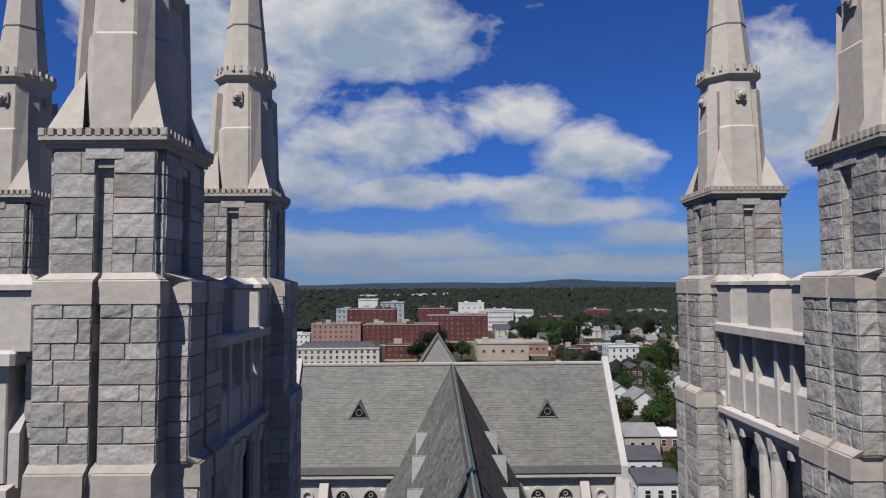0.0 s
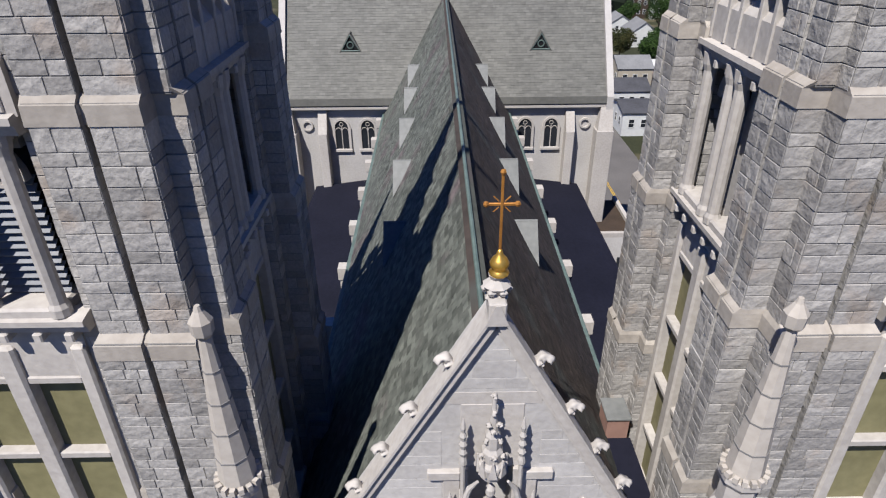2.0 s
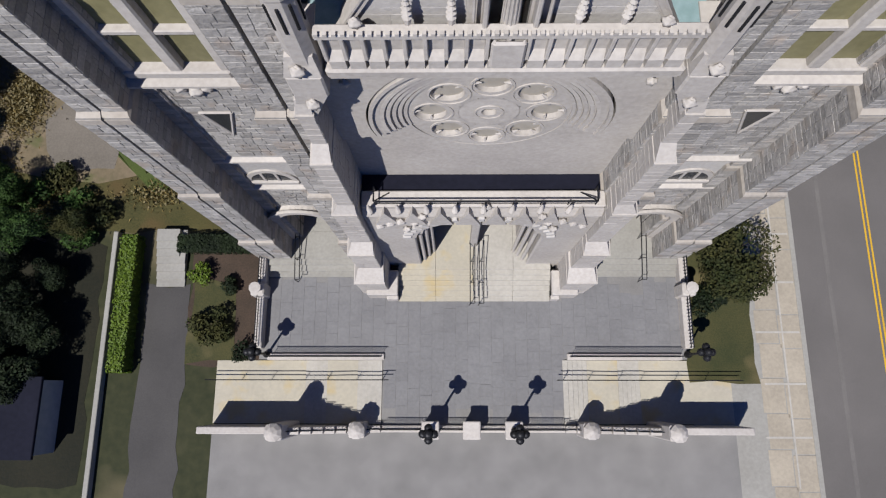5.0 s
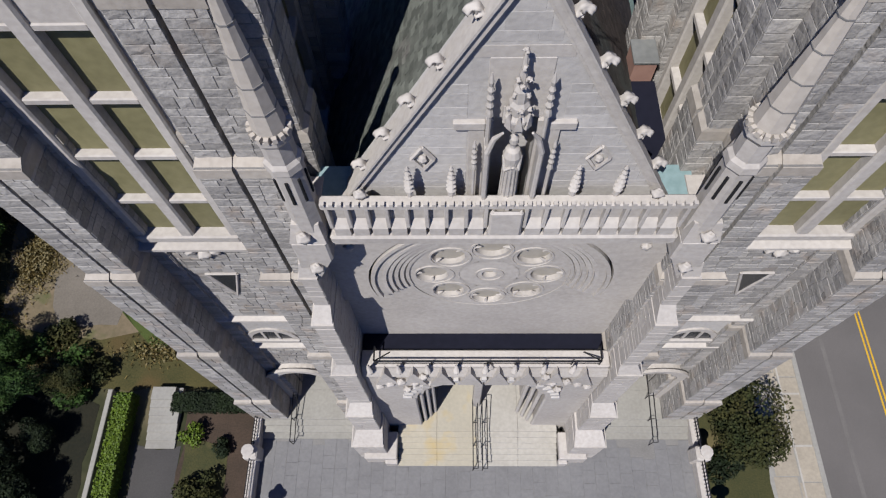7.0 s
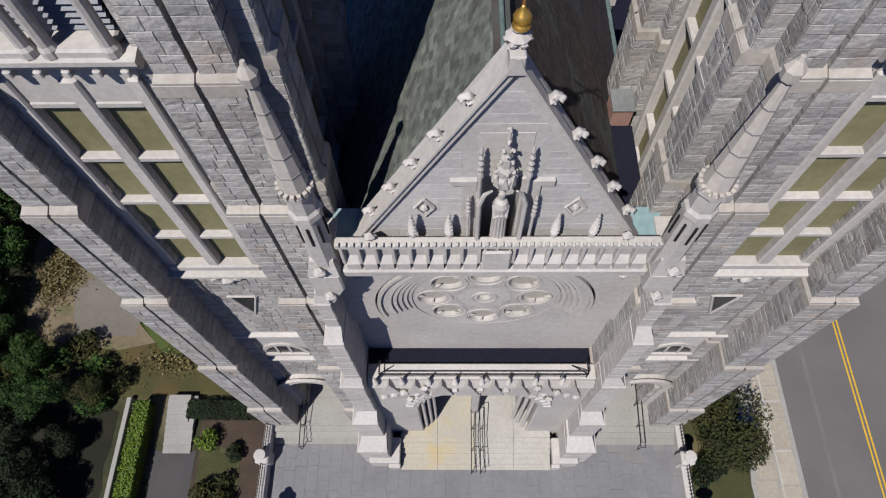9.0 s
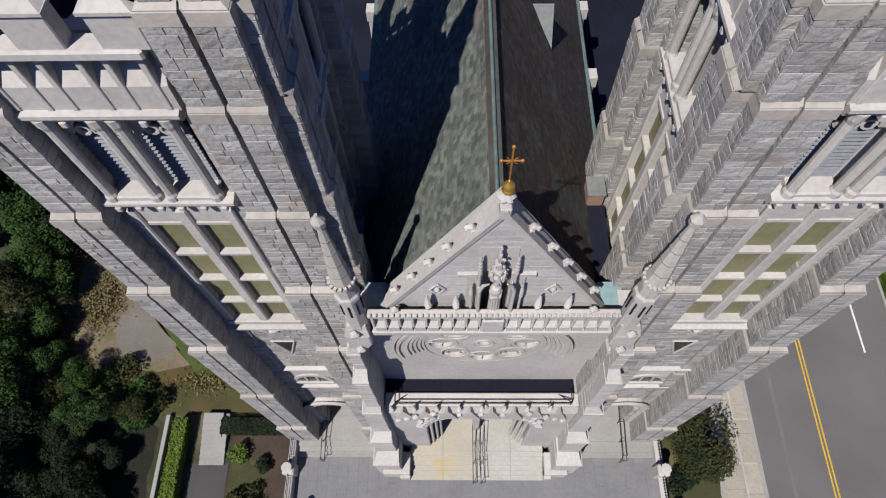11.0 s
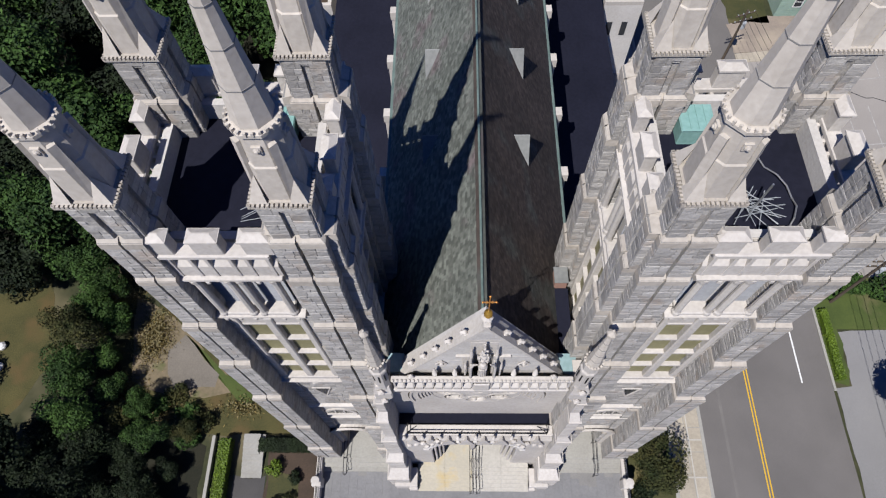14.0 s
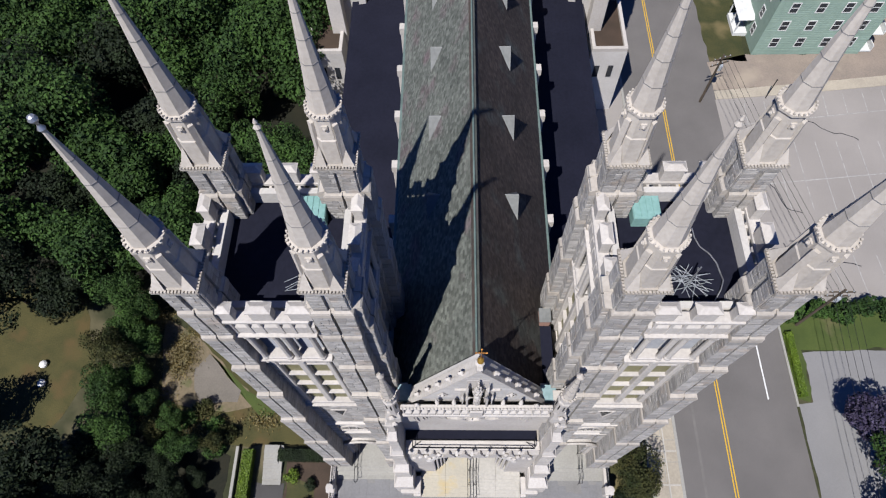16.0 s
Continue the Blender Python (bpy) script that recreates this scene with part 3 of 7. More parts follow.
for j in range(24):
    a = 2 * math.pi * (j + 0.5) / 24
    x, y = 0.72 * math.cos(a), 0.72 * math.sin(a)
    d = [(x + 0.05 * math.cos(a + q), y + 0.05 * math.sin(a + q)) for q in (0.78, 2.36, 3.93, 5.5)]
    col.prism(d, 43.70, 43.84)
COLLAR = col.mesh("collar")
SPIRE_JOINTS = []
for z in (45.0, 46.2, 47.3, 48.4):
    r = 0.60 - (z - 43.7) * 0.1 if z < 45.7 else 0.40 - (z - 45.7) * 0.0864
    SPIRE_JOINTS.append(MB().lathe([(r + 0.012, z), (r + 0.012, z + 0.03)], 8).mesh("joint"))
fin = MB().lathe([(0.08, 49.66), (0.12, 49.75), (0.05, 49.88), (0.07, 49.95), (0.02, 50.08)], 8)
FINIAL = fin.mesh("finial")
BALL = MB().lathe([(0.08, 49.66), (0.12, 49.75), (0.045, 49.9), (0.045, 50.0), (0.10, 50.04), (0.145, 50.14), (0.10, 50.24), (0.02, 50.28)], 12).mesh("finial")
pl = MB()
pl.prism([(0.40, -0.80), (0.62, -0.62), (0.52, -0.50), (0.34, -0.66)], 40.7, 43.2, [(0.36, -0.72), (0.54, -0.54), (0.46, -0.44), (0.30, -0.58)])
PILASTER = pl.mesh("pilaster")
bo = MB().box(-0.13, 0.13, -0.70, -0.60, 42.92, 43.20, 0.01)
bo.lathe([(0.10, 0.0), (0.10, 0.03), (0.06, 0.05), (0.045, 0.09)], 10)
bo.v[-40:] = [(x, -0.70 - z, 43.06 + y) for x, y, z in bo.v[-40:]]
BOSS = bo.mesh("boss")


def face_meshes():
    """One side of a tower between its piers, looking towards -y, as (name, mesh, material, label) with sub-parts."""
    m = {}
    m["wall"] = MB().box(-2.2, 2.2, -3.45, -3.0, 0, 21.45)
    m["door_wall"] = MB().box(-2.2, -1.25, -3.45, -3.0, 0, 6.67).box(1.25, 2.2, -3.45, -3.0, 0, 6.67).box(-2.2, 2.2, -3.45, -3.0, 6.67, 21.45)
    panels = [(-2.2, -1.62, -3.45, -3.0, 21.45, 31.4), (1.62, 2.2, -3.45, -3.0, 21.45, 31.4), (-2.2, -1.5, -2.9, -2.6, 31.4, 35.2), (1.5, 2.2, -2.9, -2.6, 31.4, 35.2),
              (-1.62, 1.62, -3.45, -3.0, 30.75, 31.25), (-0.22, 0.22, -3.16, -2.6, 31.5, 35.2), (-2.2, 2.2, -3.4, -2.5, 31.25, 31.5), (-2.2, 2.2, -3.12, -2.8, 35.3, 37.3), (-2.2, 2.2, -3.45, -2.6, 35.1, 35.3)]
    for k, p in enumerate(panels):
        m["panel_%d" % k] = MB().box(*p)
    blocks = MB()
    rng = random.Random(11)
    for vs, fs in stones(((-1.9, -3.45), (1.9, -3.45)), 0.0, 10.2, rng, proud=0.03):
        blocks.add(vs, fs)
    for vs, fs in stones(((-1.9, -3.45), (1.9, -3.45)), 14.2, 20.7, rng, proud=0.03):
        blocks.add(vs, fs)
    m["blocks"] = blocks
    around = MB()
    for a, b, z0, z1 in ((-1.9, -1.5, 0.0, 6.9), (1.5, 1.9, 0.0, 6.9), (-1.9, 1.9, 7.05, 10.2), (-1.9, 1.9, 14.2, 20.7)):
        for vs, fs in stones(((a, -3.45), (b, -3.45)), z0, z1, rng, proud=0.03):
            around.add(vs, fs)
    m["door_blocks"] = around
    for key, z, d in (("string_a", 31.42, 3.85), ("string_b", 35.30, 3.86), ("string_c", 20.75, 3.80), ("string_d", 13.8, 3.66), ("string_e", 10.2, 3.66)):
        t = MB()
        prof = [(-d + 0.12, z - 0.2), (-d + 0.06, z - 0.02), (-d, z), (-d, z + 0.12), (-3.4, z + 0.2), (-3.4, z - 0.2)]
        vs = [(x, y, q) for x in (-1.95, 1.95) for y, q in prof]
        t.add(vs, [(5, 4, 3, 2, 1, 0), (6, 7, 8, 9, 10, 11)] + [(i, (i + 1) % 6, 6 + (i + 1) % 6, 6 + i) for i in range(6)])
        m[key] = t
    m["corbel"] = MB().box(-0.09, 0.09, -3.80, -3.4, -0.18, 0.0, 0.03)
    # tall window
    m["jamb"] = MB().box(1.32, 1.62, -3.60, -3.2, 21.45, 30.75, 0.05)
    m["mullion"] = MB().box(-0.21, 0.21, -3.62, -3.2, 21.45, 30.75, 0.06)
    m["sill"] = MB().box(-1.62, 1.62, -3.68, -3.2, 21.2, 21.5, 0.05)
    m["transom"] = MB().box(-1.32, 1.32, -3.54, -3.2, -0.08, 0.08, 0.03)
    m["head"] = MB().box(-1.62, 1.62, -3.50, -3.2, 29.76, 31.2)
    pane = MB()
    pane.box(-0.56, 0.56, -3.30, -3.26, 0.0, 2.0)
    m["pane"] = pane
    # belfry louvres with shafts
    cl = MB()
    cl.lathe([(0.20, 31.58), (0.20, 31.75), (0.155, 31.85), (0.155, 34.75), (0.2, 34.9), (0.23, 35.18)], 10, 0, -3.62)
    m["shaft"] = cl
    sl = MB()
    sl.slab([(-0.64, -3.2, 0.0), (0.64, -3.2, 0.0), (0.64, -3.06, 0.13), (-0.64, -3.06, 0.13)], 0.025)
    m["slat"] = sl
    # sheets behind panes and louvres, coloured as the unlit tower inside
    back = MB()
    back.box(-1.62, 1.62, -3.1, -3.02, 21.3, 31.0)
    back.box(-1.6, 1.6, -2.62, -2.58, 31.4, 35.2)
    m["backing"] = back
    head = MB()
    head.arch(0, -3.34, -3.16, 34.15, 0.42, 0.66, 10, 0, math.pi, 0.25)
    head.arch(-0.2, -3.3, -3.2, 34.2, 0.13, 0.2, 10, 0, 2 * math.pi)
    head.arch(0.2, -3.3, -3.2, 34.2, 0.13, 0.2, 10, 0, 2 * math.pi)
    head.box(-0.75, 0.75, -3.32, -3.12, 34.75, 35.2)
    m["sill_stone"] = MB().box(-0.68, 0.68, -3.74, -2.8, 31.5, 31.75, 0.05)
    m["tracery"] = head
    m["fin"] = MB().box(-0.075, 0.075, -3.72, -3.1, 35.48, 37.2, 0.02)
    apron = [(-3.02, 35.4), (-3.68, 35.4), (-3.68, 36.2), (-3.16, 37.0), (-3.16, 37.25), (-3.02, 37.25)]
    m["gallery_panel"] = MB().add([(x, y, z) for x in (-2.0, 2.0) for y, z in apron], [tuple(range(6)), tuple(range(11, 5, -1))] + [(i + 6, (i + 1) % 6 + 6, (i + 1) % 6, i) for i in range(6)])
    par = MB()
    par.box(-2.0, 2.0, -3.88, -3.3, 37.2, 37.42, 0.05)
    m["parapet"] = par
    mer = MB()
    mer.box(-0.5, 0.5, -3.80, -3.34, 37.40, 38.3, 0.03)
    mer.prism([(-0.55, -3.86), (0.55, -3.86), (0.55, -3.28), (-0.55, -3.28)], 38.3, 38.38)
    mer.prism([(-0.53, -3.84), (0.53, -3.84), (0.53, -3.30), (-0.53, -3.30)], 38.38, 38.54, [(-0.30, -3.60), (0.30, -3.60), (0.30, -3.54), (-0.30, -3.54)])
    m["merlon"] = mer
    low = MB()
    for k, (a, b) in enumerate((((-0.56, 18.4), (0.56, 18.4)), ((0.56, 18.4), (0.0, 16.5)), ((0.0, 16.5), (-0.56, 18.4)))):
        low.tube((a[0], -3.50, a[1]), (b[0], -3.50, b[1]), 0.06, 6)
    m["spherical_window"] = low
    m["tri_pane"] = MB().add([(-0.52, -3.505, 18.36), (0.52, -3.505, 18.36), (0, -3.505, 16.6)], [(0, 2, 1)])
    arc = MB()
    arc.arch(0, -3.54, -3.4, 11.2, 0.95, 1.2, 16, 0, math.pi, 0.1)
    arc.box(-1.2, 1.2, -3.6, -3.4, 10.9, 11.15, 0.04)
    for u in (-0.32, 0.32):
        arc.box(u - 0.06, u + 0.06, -3.53, -3.42, 11.15, 12.1)
    m["arch_window"] = arc
    m["arch_pane"] = MB().arch(0, -3.49, -3.46, 11.16, 0.02, 0.97, 16, 0, math.pi, 0.1)
    return {k: v.mesh(k) for k, v in m.items()}


FACE = face_meshes()


def build_tower(name, side):
    tw = thing(name, "tall grey granite bell tower with limestone trim and four pinnacles", "bell tower", pose(side * TX, TY, 0.13), "twin bell towers")
    for sx, sy in ((-1, -1), (1, -1), (-1, 1), (1, 1)):
        build_pier(tw, sx, sy)
    for k in range(4):
        at = pose(side * (0.3 if k == 0 else 0), 0, 0, 0, 0, 90 * k)
        wall = part("wall", FACE["wall" if k else "door_wall"], ASHLAR, tw, at=at)
        for j in range(9):
            part("wall_panel", FACE["panel_%d" % j], ASHLAR, wall)
        part("stonework", FACE["blocks" if k else "door_blocks"], GRANITE, wall, "rock-faced granite blocks")["kind"] = "stuff"
        for key in ("string_a", "string_b", "string_c", "string_d", "string_e"):
            part("string_course", FACE[key], LIME, wall, "projecting limestone string course")
        for u in (-1.55, -0.95, -0.3, 0.3, 0.95, 1.55):
            part("corbel", FACE["corbel"], LIME, wall, at=pose(u, 0, 31.22))
            part("corbel", FACE["corbel"], LIME, wall, at=pose(u, 0, 35.12))
        for u in (-1.75, -1.0, -0.42, 0.42, 1.0, 1.75):
            part("fin", FACE["fin"], LIME, wall, "upright limestone fin", at=pose(u, 0, 0))
        part("gallery_panel", FACE["gallery_panel"], LIME, wall, "limestone panel sloping out below the fins")
        win = part("tall_window", FACE["head"], LIME, tw, "limestone window frame with olive panes", at=at)
        part("jamb", FACE["jamb"], LIME, win)
        part("jamb", FACE["jamb"], LIME, win, at=pose(-2.94, 0, 0))
        for key in ("mullion", "sill"):
            part(key, FACE[key], LIME, win)
        for z in (23.42, 25.57, 27.72, 29.87):
            part("transom", FACE["transom"], LIME, win, at=pose(0, 0, z))
        for c in (-0.76, 0.76):
            for z in (21.42, 23.50, 25.65, 27.80):
                part("pane", FACE["pane"], OLIVE, win, "dull olive window pane", at=pose(c, 0, z))
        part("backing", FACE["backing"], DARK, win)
        for c in (-0.86, 0.86):
            bel = part("belfry_opening", FACE["tracery"], LIME, tw, "limestone belfry opening with tracery head", at=at @ pose(c, 0, 0))
            part("sill", FACE["sill_stone"], LIME, bel)
            for j in range(15):
                part("slat", FACE["slat"], LOUVRE, bel, "blue-grey louvre slat", at=pose(0, 0, 31.8 + j * 0.16))
            for d in (-0.63, 0.63):
                part("shaft", FACE["shaft"], LIME, bel, "round limestone shaft", at=pose(d, 0, 0))
        pt = part("parapet", FACE["parapet"], LIME, tw, "limestone battlemented parapet", at=at)
        for u in (-1.72, 0.0, 1.72):
            part("merlon", FACE["merlon"], LIME, pt, at=pose(u, 0, 0))
        for u, z, g in ((-0.42, 20.25, 1.0), (0.0, 20.05, 1.25), (0.42, 20.25, 1.0), (-0.75, 20.4, 0.7), (0.75, 20.4, 0.7)):
            part("leaf_carving", CROCKET, LIME, wall, "carved stone foliage", at=pose(u, -3.5, z, 0, 90 * u, 0) @ Matrix.Scale(g, 4))
        if k != 2:
            part("triangular_window", FACE["spherical_window"], LIME, wall)
            part("window_pane", FACE["tri_pane"], GLASS, wall)
            part("arched_window", FACE["arch_window"], LIME, wall)
            part("window_pane", FACE["arch_pane"], GLASS, wall)
    part("roof", MB().box(-3.1, 3.1, -3.1, 3.1, 36.2, 36.45), MEMBRANE, tw, "flat dark tower roof")
    hx, hy = (1.25, 2.0) if side < 0 else (-1.3, 1.95)
    hatch = MB().box(hx - 0.58, hx + 0.58, hy - 0.55, hy + 0.55, 36.45, 37.35, 0.03)
    hatch.prism([(hx - 0.66, hy - 0.63), (hx + 0.66, hy - 0.63), (hx + 0.66, hy + 0.63), (hx - 0.66, hy + 0.63)], 37.35, 37.42, [(hx - 0.62, hy - 0.59), (hx + 0.62, hy - 0.59), (hx + 0.62, hy + 0.59), (hx - 0.62, hy + 0.59)])
    for q in (-0.3, 0.0, 0.3):
        hatch.box(hx + q - 0.012, hx + q + 0.012, hy - 0.58, hy + 0.58, 37.42, 37.45)
    part("roof_hatch", hatch, COPPER, tw, "green copper roof hatch")
    return tw


left_tower = build_tower("bell_tower", -1)
right_tower = build_tower("bell_tower", 1)

# ---- nave, aisles and transept ----
RIDGE, EAVE, EX = 30.8, 21.0, 5.75
nave = thing("church_nave", "long church nave with a steep slate roof", "church")
part("clerestory_wall", MB().box(-5.6, 5.6, 2.31, 50, 0, 21.0).box(-5.6, 5.6, 1.81, 2.31, 9.0, 21.0), ASHLAR, nave)
nr = MB()
nr.slab([(0, 0.6, RIDGE), (-EX, 0.6, EAVE), (-EX, 50, EAVE), (0, 53, RIDGE)][::1], 0.25)
part("roof_slope", nr, SLATE, nave, "weathered grey-green slate roof slope")
# this slope's slate has its lack of sun put into the colour
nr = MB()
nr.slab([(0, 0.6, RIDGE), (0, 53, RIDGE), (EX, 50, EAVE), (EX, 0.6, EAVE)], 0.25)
part("roof_slope", nr, SLATE_SHADED, nave, "weathered brown-grey slate roof slope, darkened as turned from the sun")
part("ridge", MB().tube((0, 0.5, RIDGE + 0.02), (0, 53, RIDGE + 0.02), 0.065, 8), LEAD, nave, "green copper ridge roll")
for s in (-1, 1):
    gut = MB().box(*sorted((s * 5.62, s * 5.95)), 0.6, 50, 20.72, 21.0, 0.04)
    part("gutter", gut, LEAD, nave, "green copper eaves gutter")
    ais = MB()
    a = [(s * 5.6, 8.6, 14.9), (s * 12.7, 8.6, 14.0), (s * 12.7, 47, 14.0), (s * 5.6, 47, 14.9)]
    ais.slab(a if s < 0 else a[::-1], 0.3)
    part("aisle_roof", ais, MEMBRANE, nave, "dark low-pitched aisle roof")
    part("aisle_wall", MB().box(*sorted((s * 12.1, s * 12.6)), 8.4, 47, 0, 13.8), ASHLAR, nave)
    for j in range(8):
        y = 10.2 + j * 5.15
        bt = MB()
        bt.box(*sorted((s * 5.6, s * 6.35)), y - 0.3, y + 0.3, 14.5, 20.2, 0.05)
        bt.prism([(s * 5.6, y - 0.36), (s * 6.42, y - 0.36), (s * 6.42, y + 0.36), (s * 5.6, y + 0.36)][::s], 20.2, 20.9)
        part("buttress", bt, LIME, nave)
DORMERS = {}


def dormer(owner, at, half, high, slope, mat, face):
    """A small gablet whose ridge runs level back into a roof of that slope."""
    key = (half, high)
    if key not in DORMERS:
        back = high / slope
        rf = MB()
        for q in (-1, 1):
            rf.slab([(0, -0.08, high + 0.06), (q * (half + 0.08), -0.08, -0.06), (0, back + 0.08, high + 0.06)], 0.07)
        fr = MB()
        for p, q in (((-half + 0.1, 0.07), (half - 0.1, 0.07)), ((half - 0.1, 0.07), (0, high - 0.12)), ((0, high - 0.12), (-half + 0.1, 0.07))):
            fr.tube((p[0], -0.02, p[1]), (q[0], -0.02, q[1]), 0.07, 5)
        fr.arch(0, -0.06, 0.02, high * 0.36, high * 0.15, high * 0.21, 12, 0, 2 * math.pi)
        vd = MB().add([(-half + 0.06, 0.03, 0.0), (half - 0.06, 0.03, 0.0), (0, 0.03, high - 0.04), (0, back, high - 0.04)], [(0, 1, 2), (0, 2, 3), (1, 3, 2)])
        DORMERS[key] = (rf.mesh("dormer"), fr.mesh("dormer_frame"), vd.mesh("dormer_face"))
    rm, fm, vm = DORMERS[key]
    d = part("dormer", rm, mat, owner, "small triangular roof dormer", at=at)
    part("dormer_frame", fm, LEAD, d)
    part("dormer_face", vm, face, d)


for s in (-1, 1):
    for j in range(5):
        y, zx = 13.7 + 6.73 * j, 3.05
        dormer(nave, pose(s * zx, y, RIDGE - (RIDGE - EAVE) / EX * zx, 0, 0, 90 * s), 1.08, 1.42, 1.704, ZINC, SLATE)

trans = thing("transept", "cross transept with grey slate roof and buttressed walls", "church")
TL, TRY, TEY, TEZ = 14.7, 53.0, 47.4, 22.3
tr = MB()
tr.slab([(-TL, TRY, RIDGE), (-TL, TEY, TEZ), (TL, TEY, TEZ), (TL, TRY, RIDGE)], 0.25)
part("roof_slope", tr, TSLATE, trans, "pale grey slate roof slope")
tr = MB()
tr.slab([(-TL, TRY, RIDGE), (TL, TRY, RIDGE), (TL, 58.6, TEZ), (-TL, 58.6, TEZ)], 0.25)
part("roof_slope", tr, TSLATE, trans, "pale grey slate roof slope")
part("ridge", MB().box(-TL, TL, TRY - 0.1, TRY + 0.1, RIDGE - 0.05, RIDGE + 0.12, 0.03), LIME, trans)
part("wall", MB().box(-TL, TL, TEY + 0.3, 58.3, 0, TEZ - 0.3), ASHLAR, trans)
part("gutter", MB().box(-TL, TL, TEY - 0.1, TEY + 0.3, TEZ - 0.5, TEZ - 0.12, 0.04), IRON, trans)
part("parapet_gutter", MB().box(-TL, TL, TEY - 0.3, TEY - 0.12, TEZ - 0.4, TEZ + 0.3, 0.03), TSLATE, trans, "dark grey parapet gutter at the eaves")
part("eaves_moulding", MB().box(-TL, TL, TEY - 0.22, TEY + 0.3, TEZ - 0.78, TEZ - 0.52, 0.05), LIME, trans)
for s in (-1, 1):
    g = MB()
    prof = [(TEY - 0.3, 0), (58.9, 0), (58.9, TEZ + 0.2), (TRY, RIDGE + 0.6), (TEY - 0.3, TEZ + 0.2)]
    vs = [(s * TL, y, z) for y, z in prof] + [(s * (TL + 0.6), y, z) for y, z in prof]
    n = 5
    fs = [tuple(range(n)), tuple(range(2 * n - 1, n - 1, -1))] + [(i + n, (i + 1) % n + n, (i + 1) % n, i) for i in range(n)]
    g.add(vs, fs if s > 0 else [f[::-1] for f in fs])
    part("gable_wall", g, ASHLAR, trans, "parapeted stone gable end")
    tb = MB().box(*sorted((s * 13.9, s * 15.5)), TEY - 1.1, TEY + 0.4, 0, 19.5, 0.05)
    tb.prism([(s * 14.0, TEY - 1.0), (s * 15.4, TEY - 1.0), (s * 15.4, TEY + 0.4), (s * 14.0, TEY + 0.4)][::s], 19.5, 22.6, [(s * 14.4, TEY + 0.2), (s * 15.3, TEY + 0.2), (s * 15.3, TEY + 0.4), (s * 14.4, TEY + 0.4)][::s])
    part("buttress", tb, LIME, trans)
    tb = MB().box(*sorted((s * 11.1, s * 11.9)), TEY - 0.9, TEY + 0.4, 0, 19.4, 0.05)
    tb.prism([(s * 11.1, TEY - 0.9), (s * 11.9, TEY - 0.9), (s * 11.9, TEY + 0.4), (s * 11.1, TEY + 0.4)][::s], 19.4, 21.6, [(s * 11.1, TEY + 0.3), (s * 11.9, TEY + 0.3), (s * 11.9, TEY + 0.4), (s * 11.1, TEY + 0.4)][::s])
    part("buttress", tb, LIME, trans)
    for cx in (7.4, 9.85):
        w = MB()
        x = s * cx
        w.arch(x, TEY + 0.12, TEY + 0.34, 19.7, 0.62, 0.80, 14, pointed=0.12)
        for q in (-0.735, 0.735):
            w.box(x + q - 0.115, x + q + 0.115, TEY + 0.12, TEY + 0.34, 17.6, 19.7)
        w.box(x - 0.9, x + 0.9, TEY + 0.05, TEY + 0.34, 17.35, 17.6, 0.03)
        win = part("window", w, LIME, trans, "round-arched stone window with dark glass")
        p = MB()
        p.box(x - 0.62, x + 0.62, TEY + 0.25, TEY + 0.29, 17.6, 19.7)
        p.arch(x, TEY + 0.25, TEY + 0.29, 19.7, 0.02, 0.62, 14, pointed=0.12)
        part("pane", p, GLASS, win)
        t = MB().box(x - 0.035, x + 0.035, TEY + 0.18, TEY + 0.25, 17.6, 19.7)
        for q in (-0.31, 0.31):
            t.arch(x + q, TEY + 0.18, TEY + 0.25, 19.4, 0.245, 0.29, 10)
        t.arch(x, TEY + 0.18, TEY + 0.25, 20.0, 0.16, 0.20, 10, 0, 2 * math.pi)
        part("tracery", t, LIME, win)
    rw = MB().arch(s * 13.0, TEY + 0.12, TEY + 0.32, 19.9, 0.36, 0.52, 14, 0, 2 * math.pi)
    win = part("round_window", rw, LIME, trans)
    # dormer face coloured near-black for the shade within its opening
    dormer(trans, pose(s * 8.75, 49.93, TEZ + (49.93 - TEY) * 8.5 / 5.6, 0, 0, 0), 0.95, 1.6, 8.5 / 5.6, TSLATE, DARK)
pyr = MB().prism([(-3.6, 58.6), (0.6, 58.6), (0.6, 66.0), (-3.6, 66.0)], 20.0, 29.2)
pyr.prism([(-3.9, 58.6), (0.9, 58.6), (0.9, 66.0), (-3.9, 66.0)], 29.2, 32.85, [(-1.45, 61.0), (-1.35, 61.0), (-1.35, 66.0), (-1.45, 66.0)])
for q in (-1, 1):
    pyr.tube((-1.4 + q * 2.5, 58.5, 29.2), (-1.4, 60.95, 32.95), 0.13, 5)
part("choir_gable", pyr, TSLATE, trans, "slate choir roof with pale hips behind the crossing")

# ---- entrance front between the towers ----
front = thing("church_facade", "carved limestone gabled church front with rose window and niche", "church front", pose(0.1, -0.1, 0))
GS, GA = 1.76, 32.0            # slope and apex height of the gable
gw = MB()
NX, NZ = 0.46, 28.3            # half width and head of the niche's recess
